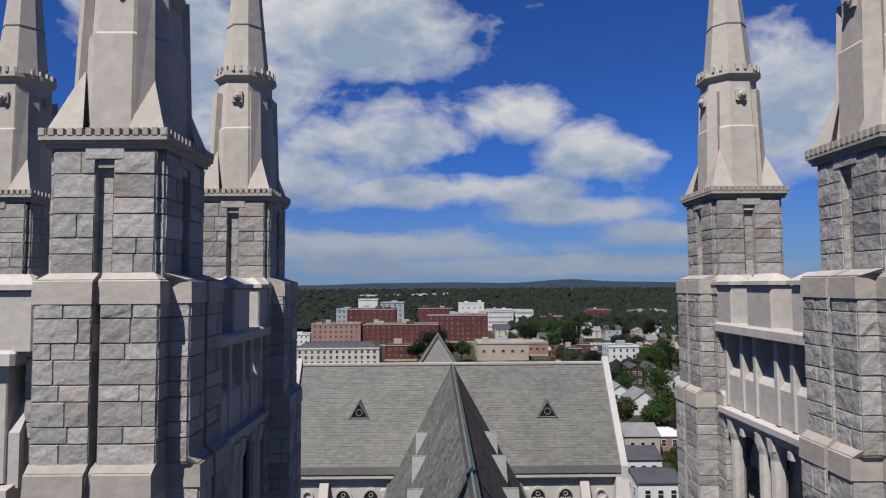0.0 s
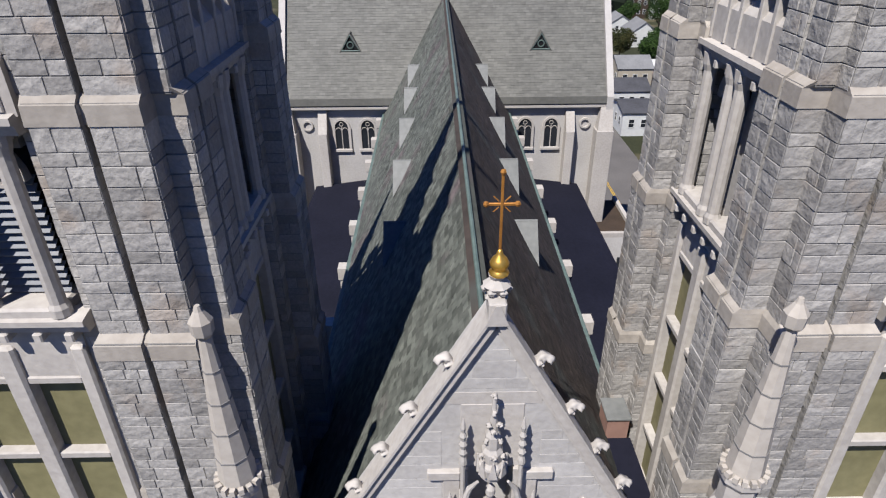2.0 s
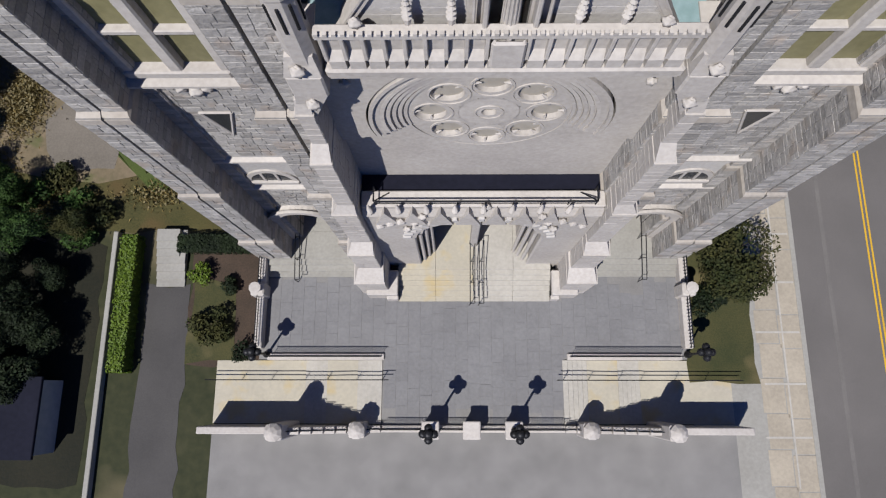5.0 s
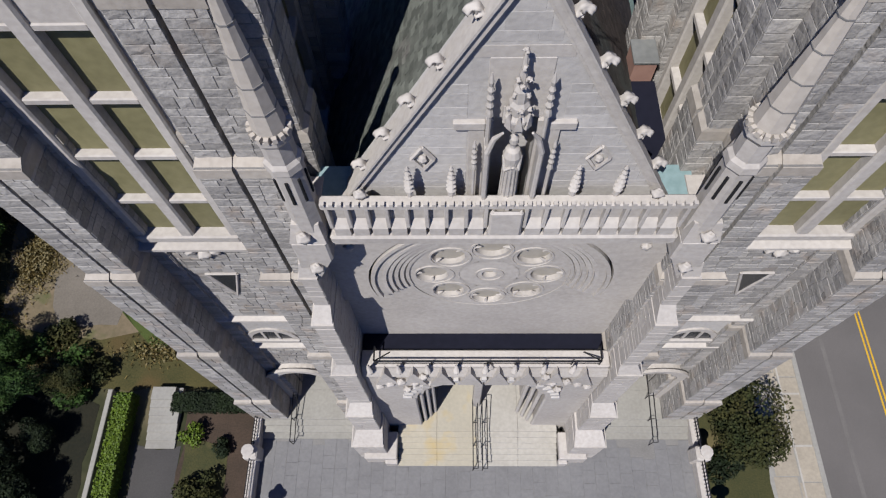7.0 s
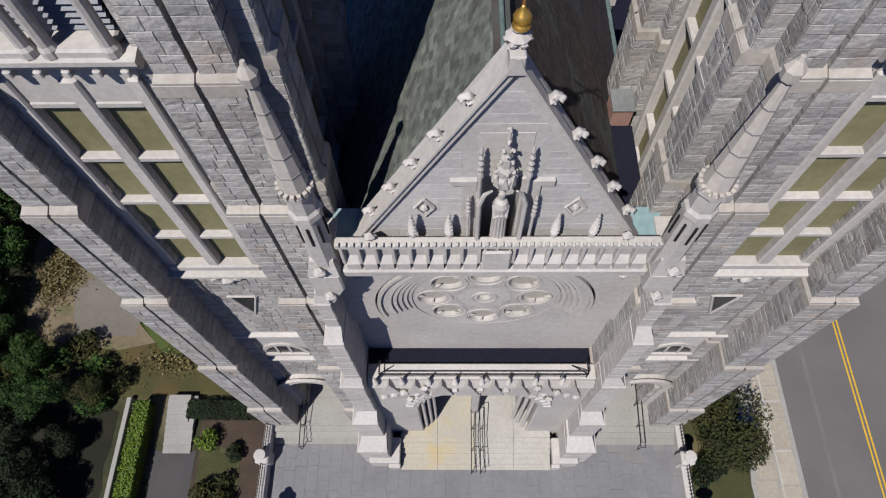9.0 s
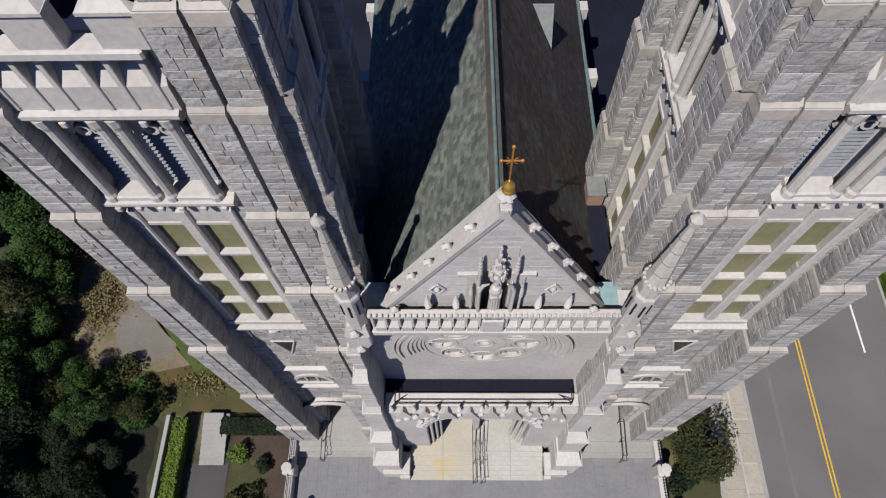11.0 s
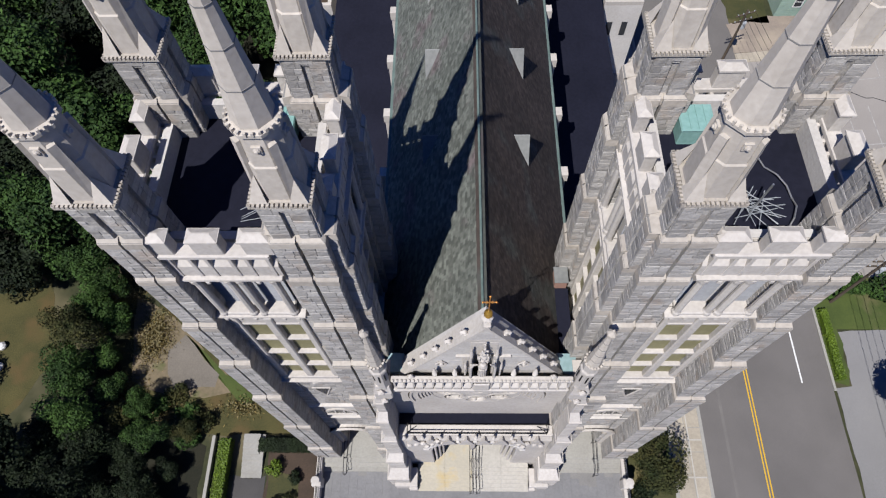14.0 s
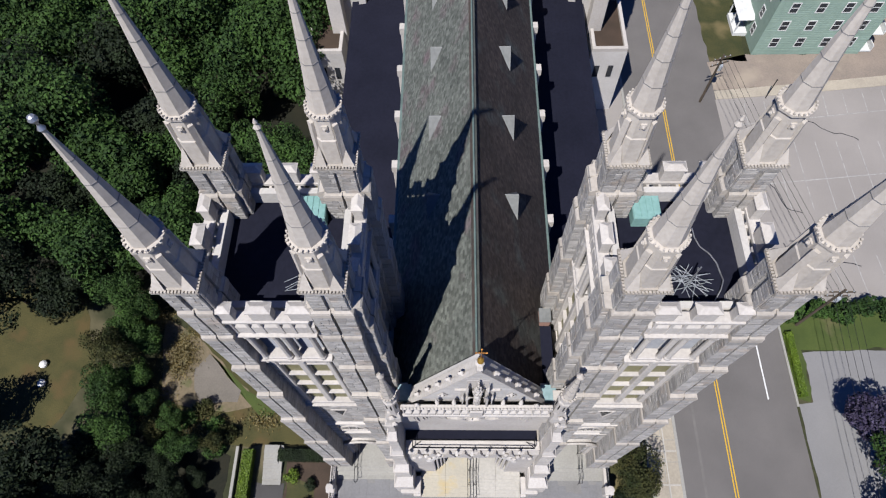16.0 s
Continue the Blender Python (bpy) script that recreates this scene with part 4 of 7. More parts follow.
for prof, y0 in (([(-4.05, 23.5), (-NX, 23.5), (-NX, GA - GS * NX), (-4.05, 24.87)], 0.28), ([(NX, 23.5), (4.05, 23.5), (4.05, 24.87), (NX, GA - GS * NX)], 0.28),
                 ([(-NX, NZ), (NX, NZ), (NX, GA - GS * NX), (0, GA), (-NX, GA - GS * NX)], 0.28), ([(-NX, 23.5), (NX, 23.5), (NX, NZ), (-NX, NZ)], 0.95)):
    n = len(prof)
    gw.add([(x, y0, z) for x, z in prof] + [(x, 1.2, z) for x, z in prof], [tuple(range(n)), tuple(range(2 * n - 1, n - 1, -1))] + [(i, i + n, (i + 1) % n + n, (i + 1) % n) for i in range(n)])
gable = part("gable_wall", gw, ASHLAR, front, "pale coursed stone gable")
rng = random.Random(3)
z, c = 25.2, 0
GABLE_BLOCKS = []
while z < 31.3:
    h = (0.42, 0.26)[c % 2]
    half = (GA - z - h) / GS - 0.12
    for a, b in ((-half, -1.0), (1.0, half)) if z < 30.0 else ((-half, half),):
        if b - a > 0.2:
            for vs, fs in stones(((a, 0.28), (b, 0.28)), z, z + h, rng, heights=(h,), wide=(0.5, 1.1), proud=0.006, gap=0.0025):
                part("block", MB().add(vs, fs), ASHLAR, gable)
    z += h
    c += 1
for s in (-1, 1):
    for lift, y0, y1, thick in ((0.35, 0.10, 0.42, 0.05), (0.24, 0.145, 0.50, 0.05), (0.13, 0.165, 0.95, 0.10), (-0.09, 0.225, 0.95, 0.06)):
        cp = MB().slab([(s * 4.15, y0, GA + lift - GS * 4.15), (s * 4.15, y1, GA + lift - GS * 4.15), (0, y1, GA + lift), (0, y0, GA + lift)], thick)
        part("coping", cp, LIME, front, "moulded limestone gable coping")


sad = [(-0.2, GA - 0.02), (0.2, GA - 0.02), (0.05, GA + 0.40), (-0.05, GA + 0.40)]
sm = MB().add([(x, 0.085, z) for x, z in sad] + [(x, 0.55, z) for x, z in sad], [(0, 1, 2, 3), (7, 6, 5, 4)] + [(i, i + 4, (i + 1) % 4 + 4, (i + 1) % 4) for i in range(4)])
part("saddle_stone", sm, LIME, front)
for s in (-1, 1):
    for x in (3.42, 2.76, 2.14, 1.52, 0.83):
        part("crocket", SCROLL, LIME, front, "curled leaf crocket", at=pose(s * (x + 0.14), 0.38, GA + 0.35 - GS * x + 0.06, 0, 0, 0 if s > 0 else 180) @ pose(0, 0, 0, 0, -30, 0) @ Matrix.Scale(0.78, 4))
ap = MB()
ap.lathe([(0.14, 32.2), (0.22, 32.35), (0.15, 32.45), (0.26, 32.6), (0.12, 32.72), (0.16, 32.8)], 8, 0, 0.5)
part("finial_base", MB().box(-0.16, 0.16, 0.12, 0.7, GA + 0.02, GA + 0.42, 0.03), LIME, front)
apex = part("finial", ap, LIME, front, "carved stone finial on the gable tip")
for k in range(6):
    a = k * math.pi / 3
    part("finial_leaf", CROCKET, LIME, apex, at=pose(0.2 * math.cos(a), 0.5 + 0.2 * math.sin(a), 32.52) @ Matrix.Scale(0.4, 4))

cross = thing("gilded_cross", "gilded metal cross on an orb, on the gable tip", "cross", pose(0.13, 0.4, 32.78))
ob = MB().lathe([(0.10, 0.0), (0.17, 0.03), (0.18, 0.07), (0.13, 0.11), (0.12, 0.14), (0.165, 0.20), (0.17, 0.26), (0.13, 0.34), (0.07, 0.40), (0.05, 0.46), (0.03, 0.52)], 20)
orb = ob.mesh("orb")
for f in orb.polygons:
    f.use_smooth = True
part("orb", orb, GOLD, cross)
part("upright", MB().box(-0.024, 0.024, -0.024, 0.024, 0.45, 1.9, 0.008), BRONZE, cross)
part("arm", MB().box(-0.25, 0.25, -0.02, 0.02, 1.34, 1.385, 0.008), BRONZE, cross)
tip = MB().ball((0, 0, 0), 0.055, 6, 4).mesh("knob")
for x, z in ((-0.26, 1.36), (0.26, 1.36), (0, 1.92)):
    part("knob", tip, BRONZE, cross, at=pose(x, 0, z))
ray_m = MB().tube((0.05, 0, 0.05), (0.14, 0, 0.14), 0.012, 5).mesh("ray")
for a in (0, 90, 180, 270):
    part("ray", ray_m, BRONZE, cross, at=pose(0, 0, 1.36, 0, a, 0))

# niche: a recess between jambs, under a spired canopy
niche = part("niche", MB().box(-0.62, 0.62, 0.262, 0.32, NZ, 30.0, 0.01), LIME, front, "limestone niche with canopy and slender pinnacles")
part("top_band", MB().box(-0.95, 0.95, 0.272, 0.32, 30.0, 30.3, 0.004), LIME, niche)
for q in (-1, 1):
    part("wing", MB().box(*sorted((q * 0.62, q * 0.98)), 0.2, 0.32, 25.2, 28.0, 0.02), LIME, niche)
    part("wing_cap", MB().box(*sorted((q * 0.62, q * 1.3)), 0.16, 0.32, 28.0, 28.22, 0.02), LIME, niche)
    part("jamb", MB().box(*sorted((q * 0.52, q * 0.64)), -0.22, 0.27, 25.2, 27.7, 0.03), LIME, niche)
    part("inner_jamb", MB().box(*sorted((q * 0.46, q * 0.62)), 0.17, 0.32, 25.2, NZ, 0.01), LIME, niche)
    part("ogee", MB().tube((q * 0.58, -0.2, 27.7), (q * 0.46, -0.22, 28.2), 0.07, 7, 0.06).tube((q * 0.46, -0.22, 28.2), (q * 0.3, -0.3, 28.5), 0.06, 7, 0.03), LIME, niche)
part("canopy", MB().lathe([(0.09, 28.25), (0.24, 28.35), (0.30, 28.70), (0.29, 28.75), (0.22, 28.82), (0.22, 29.05), (0.16, 29.15), (0.16, 29.46), (0.10, 29.58), (0.07, 29.95), (0.03, 30.40)], 8, 0, 0.02), LIME, niche, "spired stone canopy")
for q in range(5):
    a = math.pi + math.pi * q / 4
    part("canopy_gablet", MB().prism([(-0.09, -0.03), (0.09, -0.03), (0.09, 0.03), (-0.09, 0.03)], 0.0, 0.42, [(-0.01, -0.02), (0.01, -0.02), (0.01, 0.02), (-0.01, 0.02)]), LIME, niche, at=pose(0.28 * math.cos(a), 0.02 + 0.28 * math.sin(a), 28.52, 0, 0, math.degrees(a) + 90))
for k, (x, y, z) in enumerate(((-0.2, -0.08, 28.75), (0.2, -0.08, 28.75), (0.0, -0.19, 28.8), (-0.13, -0.08, 29.15), (0.13, -0.08, 29.15), (0.0, -0.2, 29.50), (-0.1, -0.06, 29.55), (0.1, -0.06, 29.55), (0.0, -0.06, 29.85), (0.0, 0.02, 30.2))):
    part("canopy_leaf", SCROLL, LIME, niche, at=pose(x, y, z + 0.2, 0, 0, 75 * k) @ Matrix.Scale(0.3, 4))
SLIM = MB()
SLIM.lathe([(0.05, 0.0), (0.05, 1.75), (0.09, 1.8), (0.08, 1.9), (0.055, 2.0), (0.09, 2.1), (0.05, 2.2), (0.085, 2.32), (0.045, 2.42), (0.075, 2.54), (0.035, 2.64), (0.06, 2.76), (0.01, 3.0)], 7)
SLIM_M = SLIM.mesh("slender_pinnacle")
for x, z0, k in ((-0.58, 26.9, 1.0), (0.58, 26.9, 1.0), (-0.84, 25.3, 0.85), (0.88, 25.3, 0.85)):
    part("slender_pinnacle", SLIM_M, LIME, niche, at=pose(x, 0.0, z0) @ Matrix.Scale(k, 4))
PINN = MB()
PINN.lathe([(0.09, 0.0), (0.09, 0.2), (0.13, 0.25), (0.06, 0.33), (0.13, 0.42), (0.05, 0.5), (0.12, 0.59), (0.045, 0.67), (0.10, 0.76), (0.04, 0.84), (0.08, 0.92), (0.03, 1.0), (0.06, 1.08), (0.015, 1.18)], 7)
PINN_M = PINN.mesh("pinnacle")
for x in (-2.35, -1.35, 1.55, 2.6):
    part("crocketed_pinnacle", PINN_M, LIME, front, "small crocketed pinnacle on the balcony ledge", at=pose(x, -0.06, 25.8))
for x in (-3.55, 3.55):
    part("ledge_knob", CROCKET, LIME, front, at=pose(x, -0.15, 25.95) @ Matrix.Scale(0.8, 4))
for s in (-1, 1):
    d = MB()
    for a, b in (((0, 0.42), (0.26, 0)), ((0.26, 0), (0, -0.42)), ((0, -0.42), (-0.26, 0)), ((-0.26, 0), (0, 0.42))):
        d.tube((s * 2.0 + a[0], 0.22, 26.88 + a[1]), (s * 2.0 + b[0], 0.22, 26.88 + b[1]), 0.05, 5)
    d.ball((s * 2.0, 0.22, 26.88), 0.12, 6, 4)
    part("diamond_panel", d, LIME, front)
statue = MB().lathe([(0.21, 25.35), (0.22, 25.5), (0.19, 26.1), (0.175, 26.7), (0.20, 27.1), (0.215, 27.3), (0.16, 27.48), (0.07, 27.56), (0.065, 27.64), (0.105, 27.74), (0.105, 27.88), (0.04, 28.0)], 12, 0.1, -0.04)
for k in range(7):
    a = math.pi + 0.2 + (math.pi - 0.4) * k / 6
    statue.tube((0.1 + 0.205 * math.cos(a), -0.04 + 0.205 * math.sin(a), 25.4), (0.1 + 0.175 * math.cos(a), -0.04 + 0.175 * math.sin(a), 27.15), 0.026, 5)
for q in (-1, 1):
    statue.tube((0.1 + q * 0.18, -0.08, 27.28), (0.1 + q * 0.15, -0.2, 26.9), 0.05, 7, 0.045)
    statue.tube((0.1 + q * 0.15, -0.2, 26.9), (0.1 + q * 0.02, -0.25, 27.05), 0.045, 7, 0.035)
tagged(part("statue", statue, LIME), "pale stone standing figure in the gable niche", "statue")

# balcony
bal = MB().box(-4.55, 4.55, -0.52, 0.5, 23.85, 24.15, 0.06)
bal.box(-4.5, 4.5, -0.42, 0.5, 23.6, 23.85)
balcony = part("balcony", bal, LIME, front, "pierced limestone balustrade over the rose window", at=pose(0, 0.08, 0.12))
part("top_rail", MB().box(-4.55, 4.55, -0.46, -0.14, 25.5, 25.68, 0.04), LIME, balcony)
part("parapet_wall", MB().box(-4.5, 4.5, -0.27, -0.15, 24.15, 25.5), LIME, balcony)
bp = MB().box(-0.055, 0.055, -0.45, -0.26, 24.55, 25.5, 0.02).mesh("rib")
bs = MB().add([(-0.2, -0.45, 24.15), (0.2, -0.45, 24.15), (0.2, -0.45, 24.5), (-0.2, -0.45, 24.5), (-0.2, -0.26, 24.78), (0.2, -0.26, 24.78), (-0.2, -0.26, 24.15), (0.2, -0.26, 24.15)], [(0, 1, 2, 3), (3, 2, 5, 4), (0, 3, 4, 6), (1, 7, 5, 2), (0, 6, 7, 1)]).mesh("sloped_panel")
dent = MB().box(-0.05, 0.05, -0.50, -0.40, 25.68, 25.78).mesh("dentil")
for k in range(19):
    x = -4.41 + k * 0.49
    part("rib", bp, LIME, balcony, at=pose(x, 0, 0))
    if k < 18:
        part("sloped_panel", bs, LIME, balcony, at=pose(x + 0.245, 0, 0))
for k in range(44):
    part("dentil", dent, LIME, balcony, at=pose(-4.45 + k * 0.207, 0, 0))
part("shield", MB().box(-0.42, 0.42, -0.56, -0.44, 24.35, 25.45, 0.06), LIME, balcony)
part("floor_sheet", MB().box(-4.2, 4.2, -0.1, 0.28, 24.15, 24.2), LEAD, balcony)

# rose window
RX, RZ = -0.08, 19.2
wall_low = part("lower_wall", MB().box(-5.4, 5.4, 1.42, 1.8, 9.0, 23.6).box(-5.4, -2.6, 1.42, 2.3, 0, 9.0).box(2.6, 5.4, 1.42, 2.3, 0, 9.0), LIME, front, "pale limestone front wall")


def cell_plate(cx, cz, hole, reach, y0, y1, n=72):
    """A flat stone panel with a round hole; reach(a) gives its edge from the hole's centre."""
    m = MB()
    rim = [(cx + hole * math.cos(2 * math.pi * i / n), cz + hole * math.sin(2 * math.pi * i / n)) for i in range(n)]
    edge = [(cx + reach(2 * math.pi * i / n) * math.cos(2 * math.pi * i / n), cz + reach(2 * math.pi * i / n) * math.sin(2 * math.pi * i / n)) for i in range(n)]
    m.add([(x, y0, z) for x, z in rim] + [(x, y0, z) for x, z in edge] + [(x, y1, z) for x, z in rim],
          [(i, n + i, n + (i + 1) % n, (i + 1) % n) for i in range(n)] + [(i, (i + 1) % n, 2 * n + (i + 1) % n, 2 * n + i) for i in range(n)])
    return m


plate = MB()
N = 48
LOW = 0.30
for y, r0, angles, down in ((0.5, 4.1, [-LOW + (math.pi + 2 * LOW) * i / N for i in range(N + 1)], 5.4), (0.82, 2.84, [math.pi + LOW + (math.pi - 2 * LOW) * i / N for i in range(N + 1)], 6.8)):
    inner, outer = [], []
    for a in angles:
        k = min(5.4 / max(1e-6, abs(math.cos(a))), (4.45 if math.sin(a) > 0 else down) / max(1e-6, abs(math.sin(a))))
        inner.append((RX + r0 * math.cos(a), RZ + r0 * math.sin(a)))
        outer.append((k * math.cos(a), RZ + k * math.sin(a)))
    M = N + 1
    plate.add([(x, y, z) for x, z in inner] + [(x, y, z) for x, z in outer] + [(x, 1.42, z) for x, z in inner] + [(x, 1.42, z) for x, z in outer],
              [(i, M + i, M + i + 1, i + 1) for i in range(N)] + [(i, i + 1, 2 * M + i + 1, 2 * M + i) for i in range(N)] + [(0, 2 * M, 3 * M, M), (N, M + N, 3 * M + N, 2 * M + N)])
part("spandrel_wall", plate, LIME, front)
part("apron_wall", MB().box(-5.4, 5.4, 0.824, 1.42, 9.0, 12.6).box(-5.4, -2.6, 0.824, 1.42, 0, 9.0).box(2.6, 5.4, 0.824, 1.42, 0, 9.0), LIME, front)
rose = part("rose_window", MB().arch(RX, 0.76, 1.0, RZ, 2.74, 2.86, 48, -LOW, math.pi + LOW), LIME, front, "round rose window with foiled stone tracery and pale panes")
for r, y in ((4.0, 0.50), (3.62, 0.60), (3.42, 0.66), (3.22, 0.72), (3.03, 0.78)):
    part("archivolt", MB().arch(RX, y - 0.06, 1.1, RZ, r - 0.11, r + 0.02, 40, -LOW, math.pi + LOW), LIME, rose)
    part("hollow", MB().arch(RX, y + 0.05, 1.1, RZ, r - (0.38 if r > 3.9 else 0.25), r - 0.11, 40, -LOW, math.pi + LOW), LIME, rose)
PALE = material("protective_pane", (0.3036, 0.2772, 0.2376), (0.2508, 0.2277, 0.1914), rough=0.6, grain=3, coarse=0.6, bump=0.02)
part("pane", MB().arch(RX, 1.01, 1.40, RZ, 0.03, 2.85, 40, 0, 2 * math.pi), PALE, rose, "pale protective pane")


def sector_reach(a, r=1.80, half=math.pi / 8, r_in=1.02, r_out=2.78):
    """From the middle of a foil's sector to its edge, along angle a from the outward radius."""
    best = 9.0
    ca, sa = math.cos(a), math.sin(a)
    for sg in (-1, 1):
        nx, ny = -math.sin(half), sg * math.cos(half)
        dn = ca * nx + sa * ny
        if dn > 1e-6:
            best = min(best, -r * nx / dn)
    b_, c_ = r * ca, r * r - r_out * r_out
    best = min(best, -b_ + math.sqrt(b_ * b_ - c_))
    d_ = b_ * b_ - (r * r - r_in * r_in)
    if d_ > 0 and -b_ - math.sqrt(d_) > 0:
        best = min(best, -b_ - math.sqrt(d_))
    return best


def sector_reach_off(a):
    return sector_reach(a, 1.96)


for k in range(8):
    a = math.pi / 2 + k * math.pi / 4
    panel = cell_plate(0.08, 0, 0.55, sector_reach_off, 0.82, 1.02)
    at = pose(RX + 1.88 * math.cos(a), 0, RZ + 1.88 * math.sin(a), 0, -math.degrees(a), 0)
    part("tracery_panel", panel, LIME, rose, at=at)
    part("foil_ring", MB().arch(0, 0.78, 0.86, 0, 0.64, 0.70, 26, 0, 2 * math.pi), LIME, rose, at=at)
    for j in (-1, 0, 1):
        part("cusp", MB().tube((0.08 + 0.58 * math.cos(j * 1.6), 0.88, 0.58 * math.sin(j * 1.6)), (0.08 + 0.34 * math.cos(j * 1.6), 0.88, 0.34 * math.sin(j * 1.6)), 0.08, 6, 0.02), LIME, rose, at=at)
part("tracery_panel", cell_plate(RX, RZ, 0.26, lambda a: 1.03, 0.82, 1.02), LIME, rose)
part("foil_ring", MB().arch(RX, 0.78, 0.86, RZ, 0.44, 0.50, 22, 0, 2 * math.pi), LIME, rose)
for s in (-1, 1):
    for k, (x, z, r) in enumerate(((4.35, 22.6, 0.3), (3.9, 22.95, 0.26), (4.45, 22.0, 0.22), (3.35, 23.1, 0.2))):
        part("spandrel_carving", CROCKET, LIME, front, at=pose(s * x, 0.45, z, 0, 40 * k, 0) @ Matrix.Scale(r / 0.27, 4))

# turrets at the front's corners
tu = MB()
tu.lathe([(0.42, 24.0), (0.40, 27.2), (0.46, 27.3), (0.44, 27.5), (0.36, 27.6), (0.36, 28.2), (0.45, 28.35), (0.45, 28.5)], 8)
tu2 = MB().lathe([(0.38, 28.5), (0.11, 32.0), (0.19, 32.1), (0.21, 32.35), (0.08, 32.55), (0.05, 32.65)], 8)
tj = []
for z in (29.2, 29.9, 30.6, 31.3):
    r = 0.38 - 0.0771 * (z - 28.5) + 0.012
    tj.append(MB().lathe([(r, z), (r, z + 0.03)], 8).mesh("joint"))
tm, tm2 = tu.mesh("turret_drum"), tu2.mesh("turret_spire")
tc = MB().box(-0.05, 0.05, -0.05, 0.05, 0, 0.14).mesh("crenel")
for s in (-1, 1):
    x, y = s * 5.02, -0.12
    t = part("turret", tm, LIME, front, "octagonal limestone corner turret with a small spire", at=pose(x, y, 0))
    part("turret_spire", tm2, SPIRE, t)
    for m in tj:
        part("joint", m, MORTAR, t)
    for k in range(16):
        a = 2 * math.pi * k / 16
        part("crenel", tc, SPIRE, t, at=pose(0.41 * math.cos(a), 0.41 * math.sin(a), 28.5, 0, 0, math.degrees(a)))
    for k in range(8):
        a = 2 * math.pi * k / 8
        # near-black box on the drum; the slot's inner shade is its colour
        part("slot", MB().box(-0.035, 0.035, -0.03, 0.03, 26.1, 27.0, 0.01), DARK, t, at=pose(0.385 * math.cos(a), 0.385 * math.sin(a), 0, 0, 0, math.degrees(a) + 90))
    def quad(x0, x1, y):
        return [(s * x0, y), (s * x1, y), (s * x1, 1.0), (s * x0, 1.0)][::s]
    b = MB().box(*sorted((s * 4.62, s * 5.6)), -0.58, 1.0, 23.2, 24.2, 0.06)
    b.prism(quad(4.62, 5.6, -0.58), 24.2, 25.0, quad(4.7, 5.4, -0.45))
    b.prism(quad(5.25, 5.75, -0.5), 21.8, 23.2, quad(4.66, 5.58, -0.55))
    part("turret_base", b, LIME, front, "limestone turret base on a corbel")
    rngb = random.Random(31 + s)
    # from, to, inner, outer, front, and the next stage's outer side and front
    for z0, z1, x0, x1, y, x2, y2 in ((19.9, 22.0, 5.3, 5.8, -0.62, 5.7, -0.5), (14.6, 19.2, 5.28, 5.95, -1.05, 5.8, -0.62), (9.0, 13.8, 5.26, 6.25, -1.25, 5.95, -1.05), (4.9, 8.2, 5.22, 6.5, -1.75, 6.25, -1.25), (0.0, 4.2, 5.1, 6.75, -2.5, 6.5, -1.75)):
        b = MB().box(*sorted((s * x0, s * x1)), y, 1.0, z0, z1, 0.03)
        b.prism(quad(x0 - 0.03, x1 + 0.05, y - 0.06), z1, z1 + 0.14)
        b.prism(quad(x0, x1, y), z1 + 0.14, z1 + 0.8, quad(x0, x2, y2))
        st = part("stepped_buttress", b, LIME, front, "stepped limestone buttress with sloped set-offs")
        m = MB()
        ends = ((s * x0, y), (s * x1, y)) if s > 0 else ((s * x1, y), (s * x0, y))
        sides = [ends, ((s * x0, 0.8), (s * x0, y)) if s > 0 else ((s * x0, y), (s * x0, 0.8))]
        for seg in sides:
            for vs, fs in stones(seg, z0 + 0.05, z1 - 0.02, rngb, heights=(0.42, 0.34), wide=(0.35, 0.8), proud=0.016, gap=0.006):
                m.add(vs, fs)
        part("stonework", m, LIME, st)["kind"] = "stuff"
    part("copper_flat", MB().prism([(s * 4.0, 0.35), (s * 4.9, 0.35), (s * 4.9, 1.35), (s * 4.0, 1.35)][::s], 24.6, 24.95), COPPER_P, front, "green copper valley roof")
    for z in (22.8, 24.6):
        part("turret_carving", CROCKET, LIME, front, at=pose(s * 5.15, -0.62, z))

# porch
po = thing("portal_porch", "carved limestone entrance porch with a wide arch and iron railing", "porch", pose(0.1, 0, 0))
PW, PY0, PY1, AR, AZ = 5.2, -0.95, 1.1, 3.3, 8.5
pf = MB()
n = 20
arc = [(AR * math.cos(math.pi * i / n), AZ + AR * math.sin(math.pi * i / n) * 1.08) for i in range(n + 1)]
out = []
for i in range(n + 1):
    a = math.pi * i / n
    out.append((max(-PW, min(PW, 12 * math.cos(a))), 12.6 if abs(12 * math.cos(a)) < PW else max(AZ, AZ + abs(math.tan(a)) * PW) if abs(math.tan(a)) * PW < 4.2 else 12.6))
out[0], out[-1] = (PW, AZ), (-PW, AZ)
m_ = n + 1
vs = [(x, y, z) for y in (PY0, PY1) for x, z in arc] + [(x, y, z) for y in (PY0, PY1) for x, z in out]
fs = []
for i in range(n):
    fs += [(2 * m_ + i, 2 * m_ + i + 1, i + 1, i), (i, i + 1, m_ + i + 1, m_ + i)]
pf.add(vs, fs)
for s in (-1, 1):
    pf.box(*sorted((s * AR, s * PW)), PY0, PY1, 0, AZ)
part("front_wall", pf, LIME, po)
for k, (r, y) in enumerate(((3.3, -1.02), (3.0, -0.8), (2.72, -0.55), (2.46, -0.3))):
    part("arch_order", MB().arch(0, y, y + 0.32, AZ, r - 0.22, r + 0.1, 24), LIME, po, "carved arch moulding")
    for s in (-1, 1):
        part("jamb_shaft", MB().lathe([(0.16, 1.0), (0.11, 1.3), (0.11, AZ - 0.4), (0.17, AZ)], 8, s * (r - 0.06), y + 0.16), LIME, po)
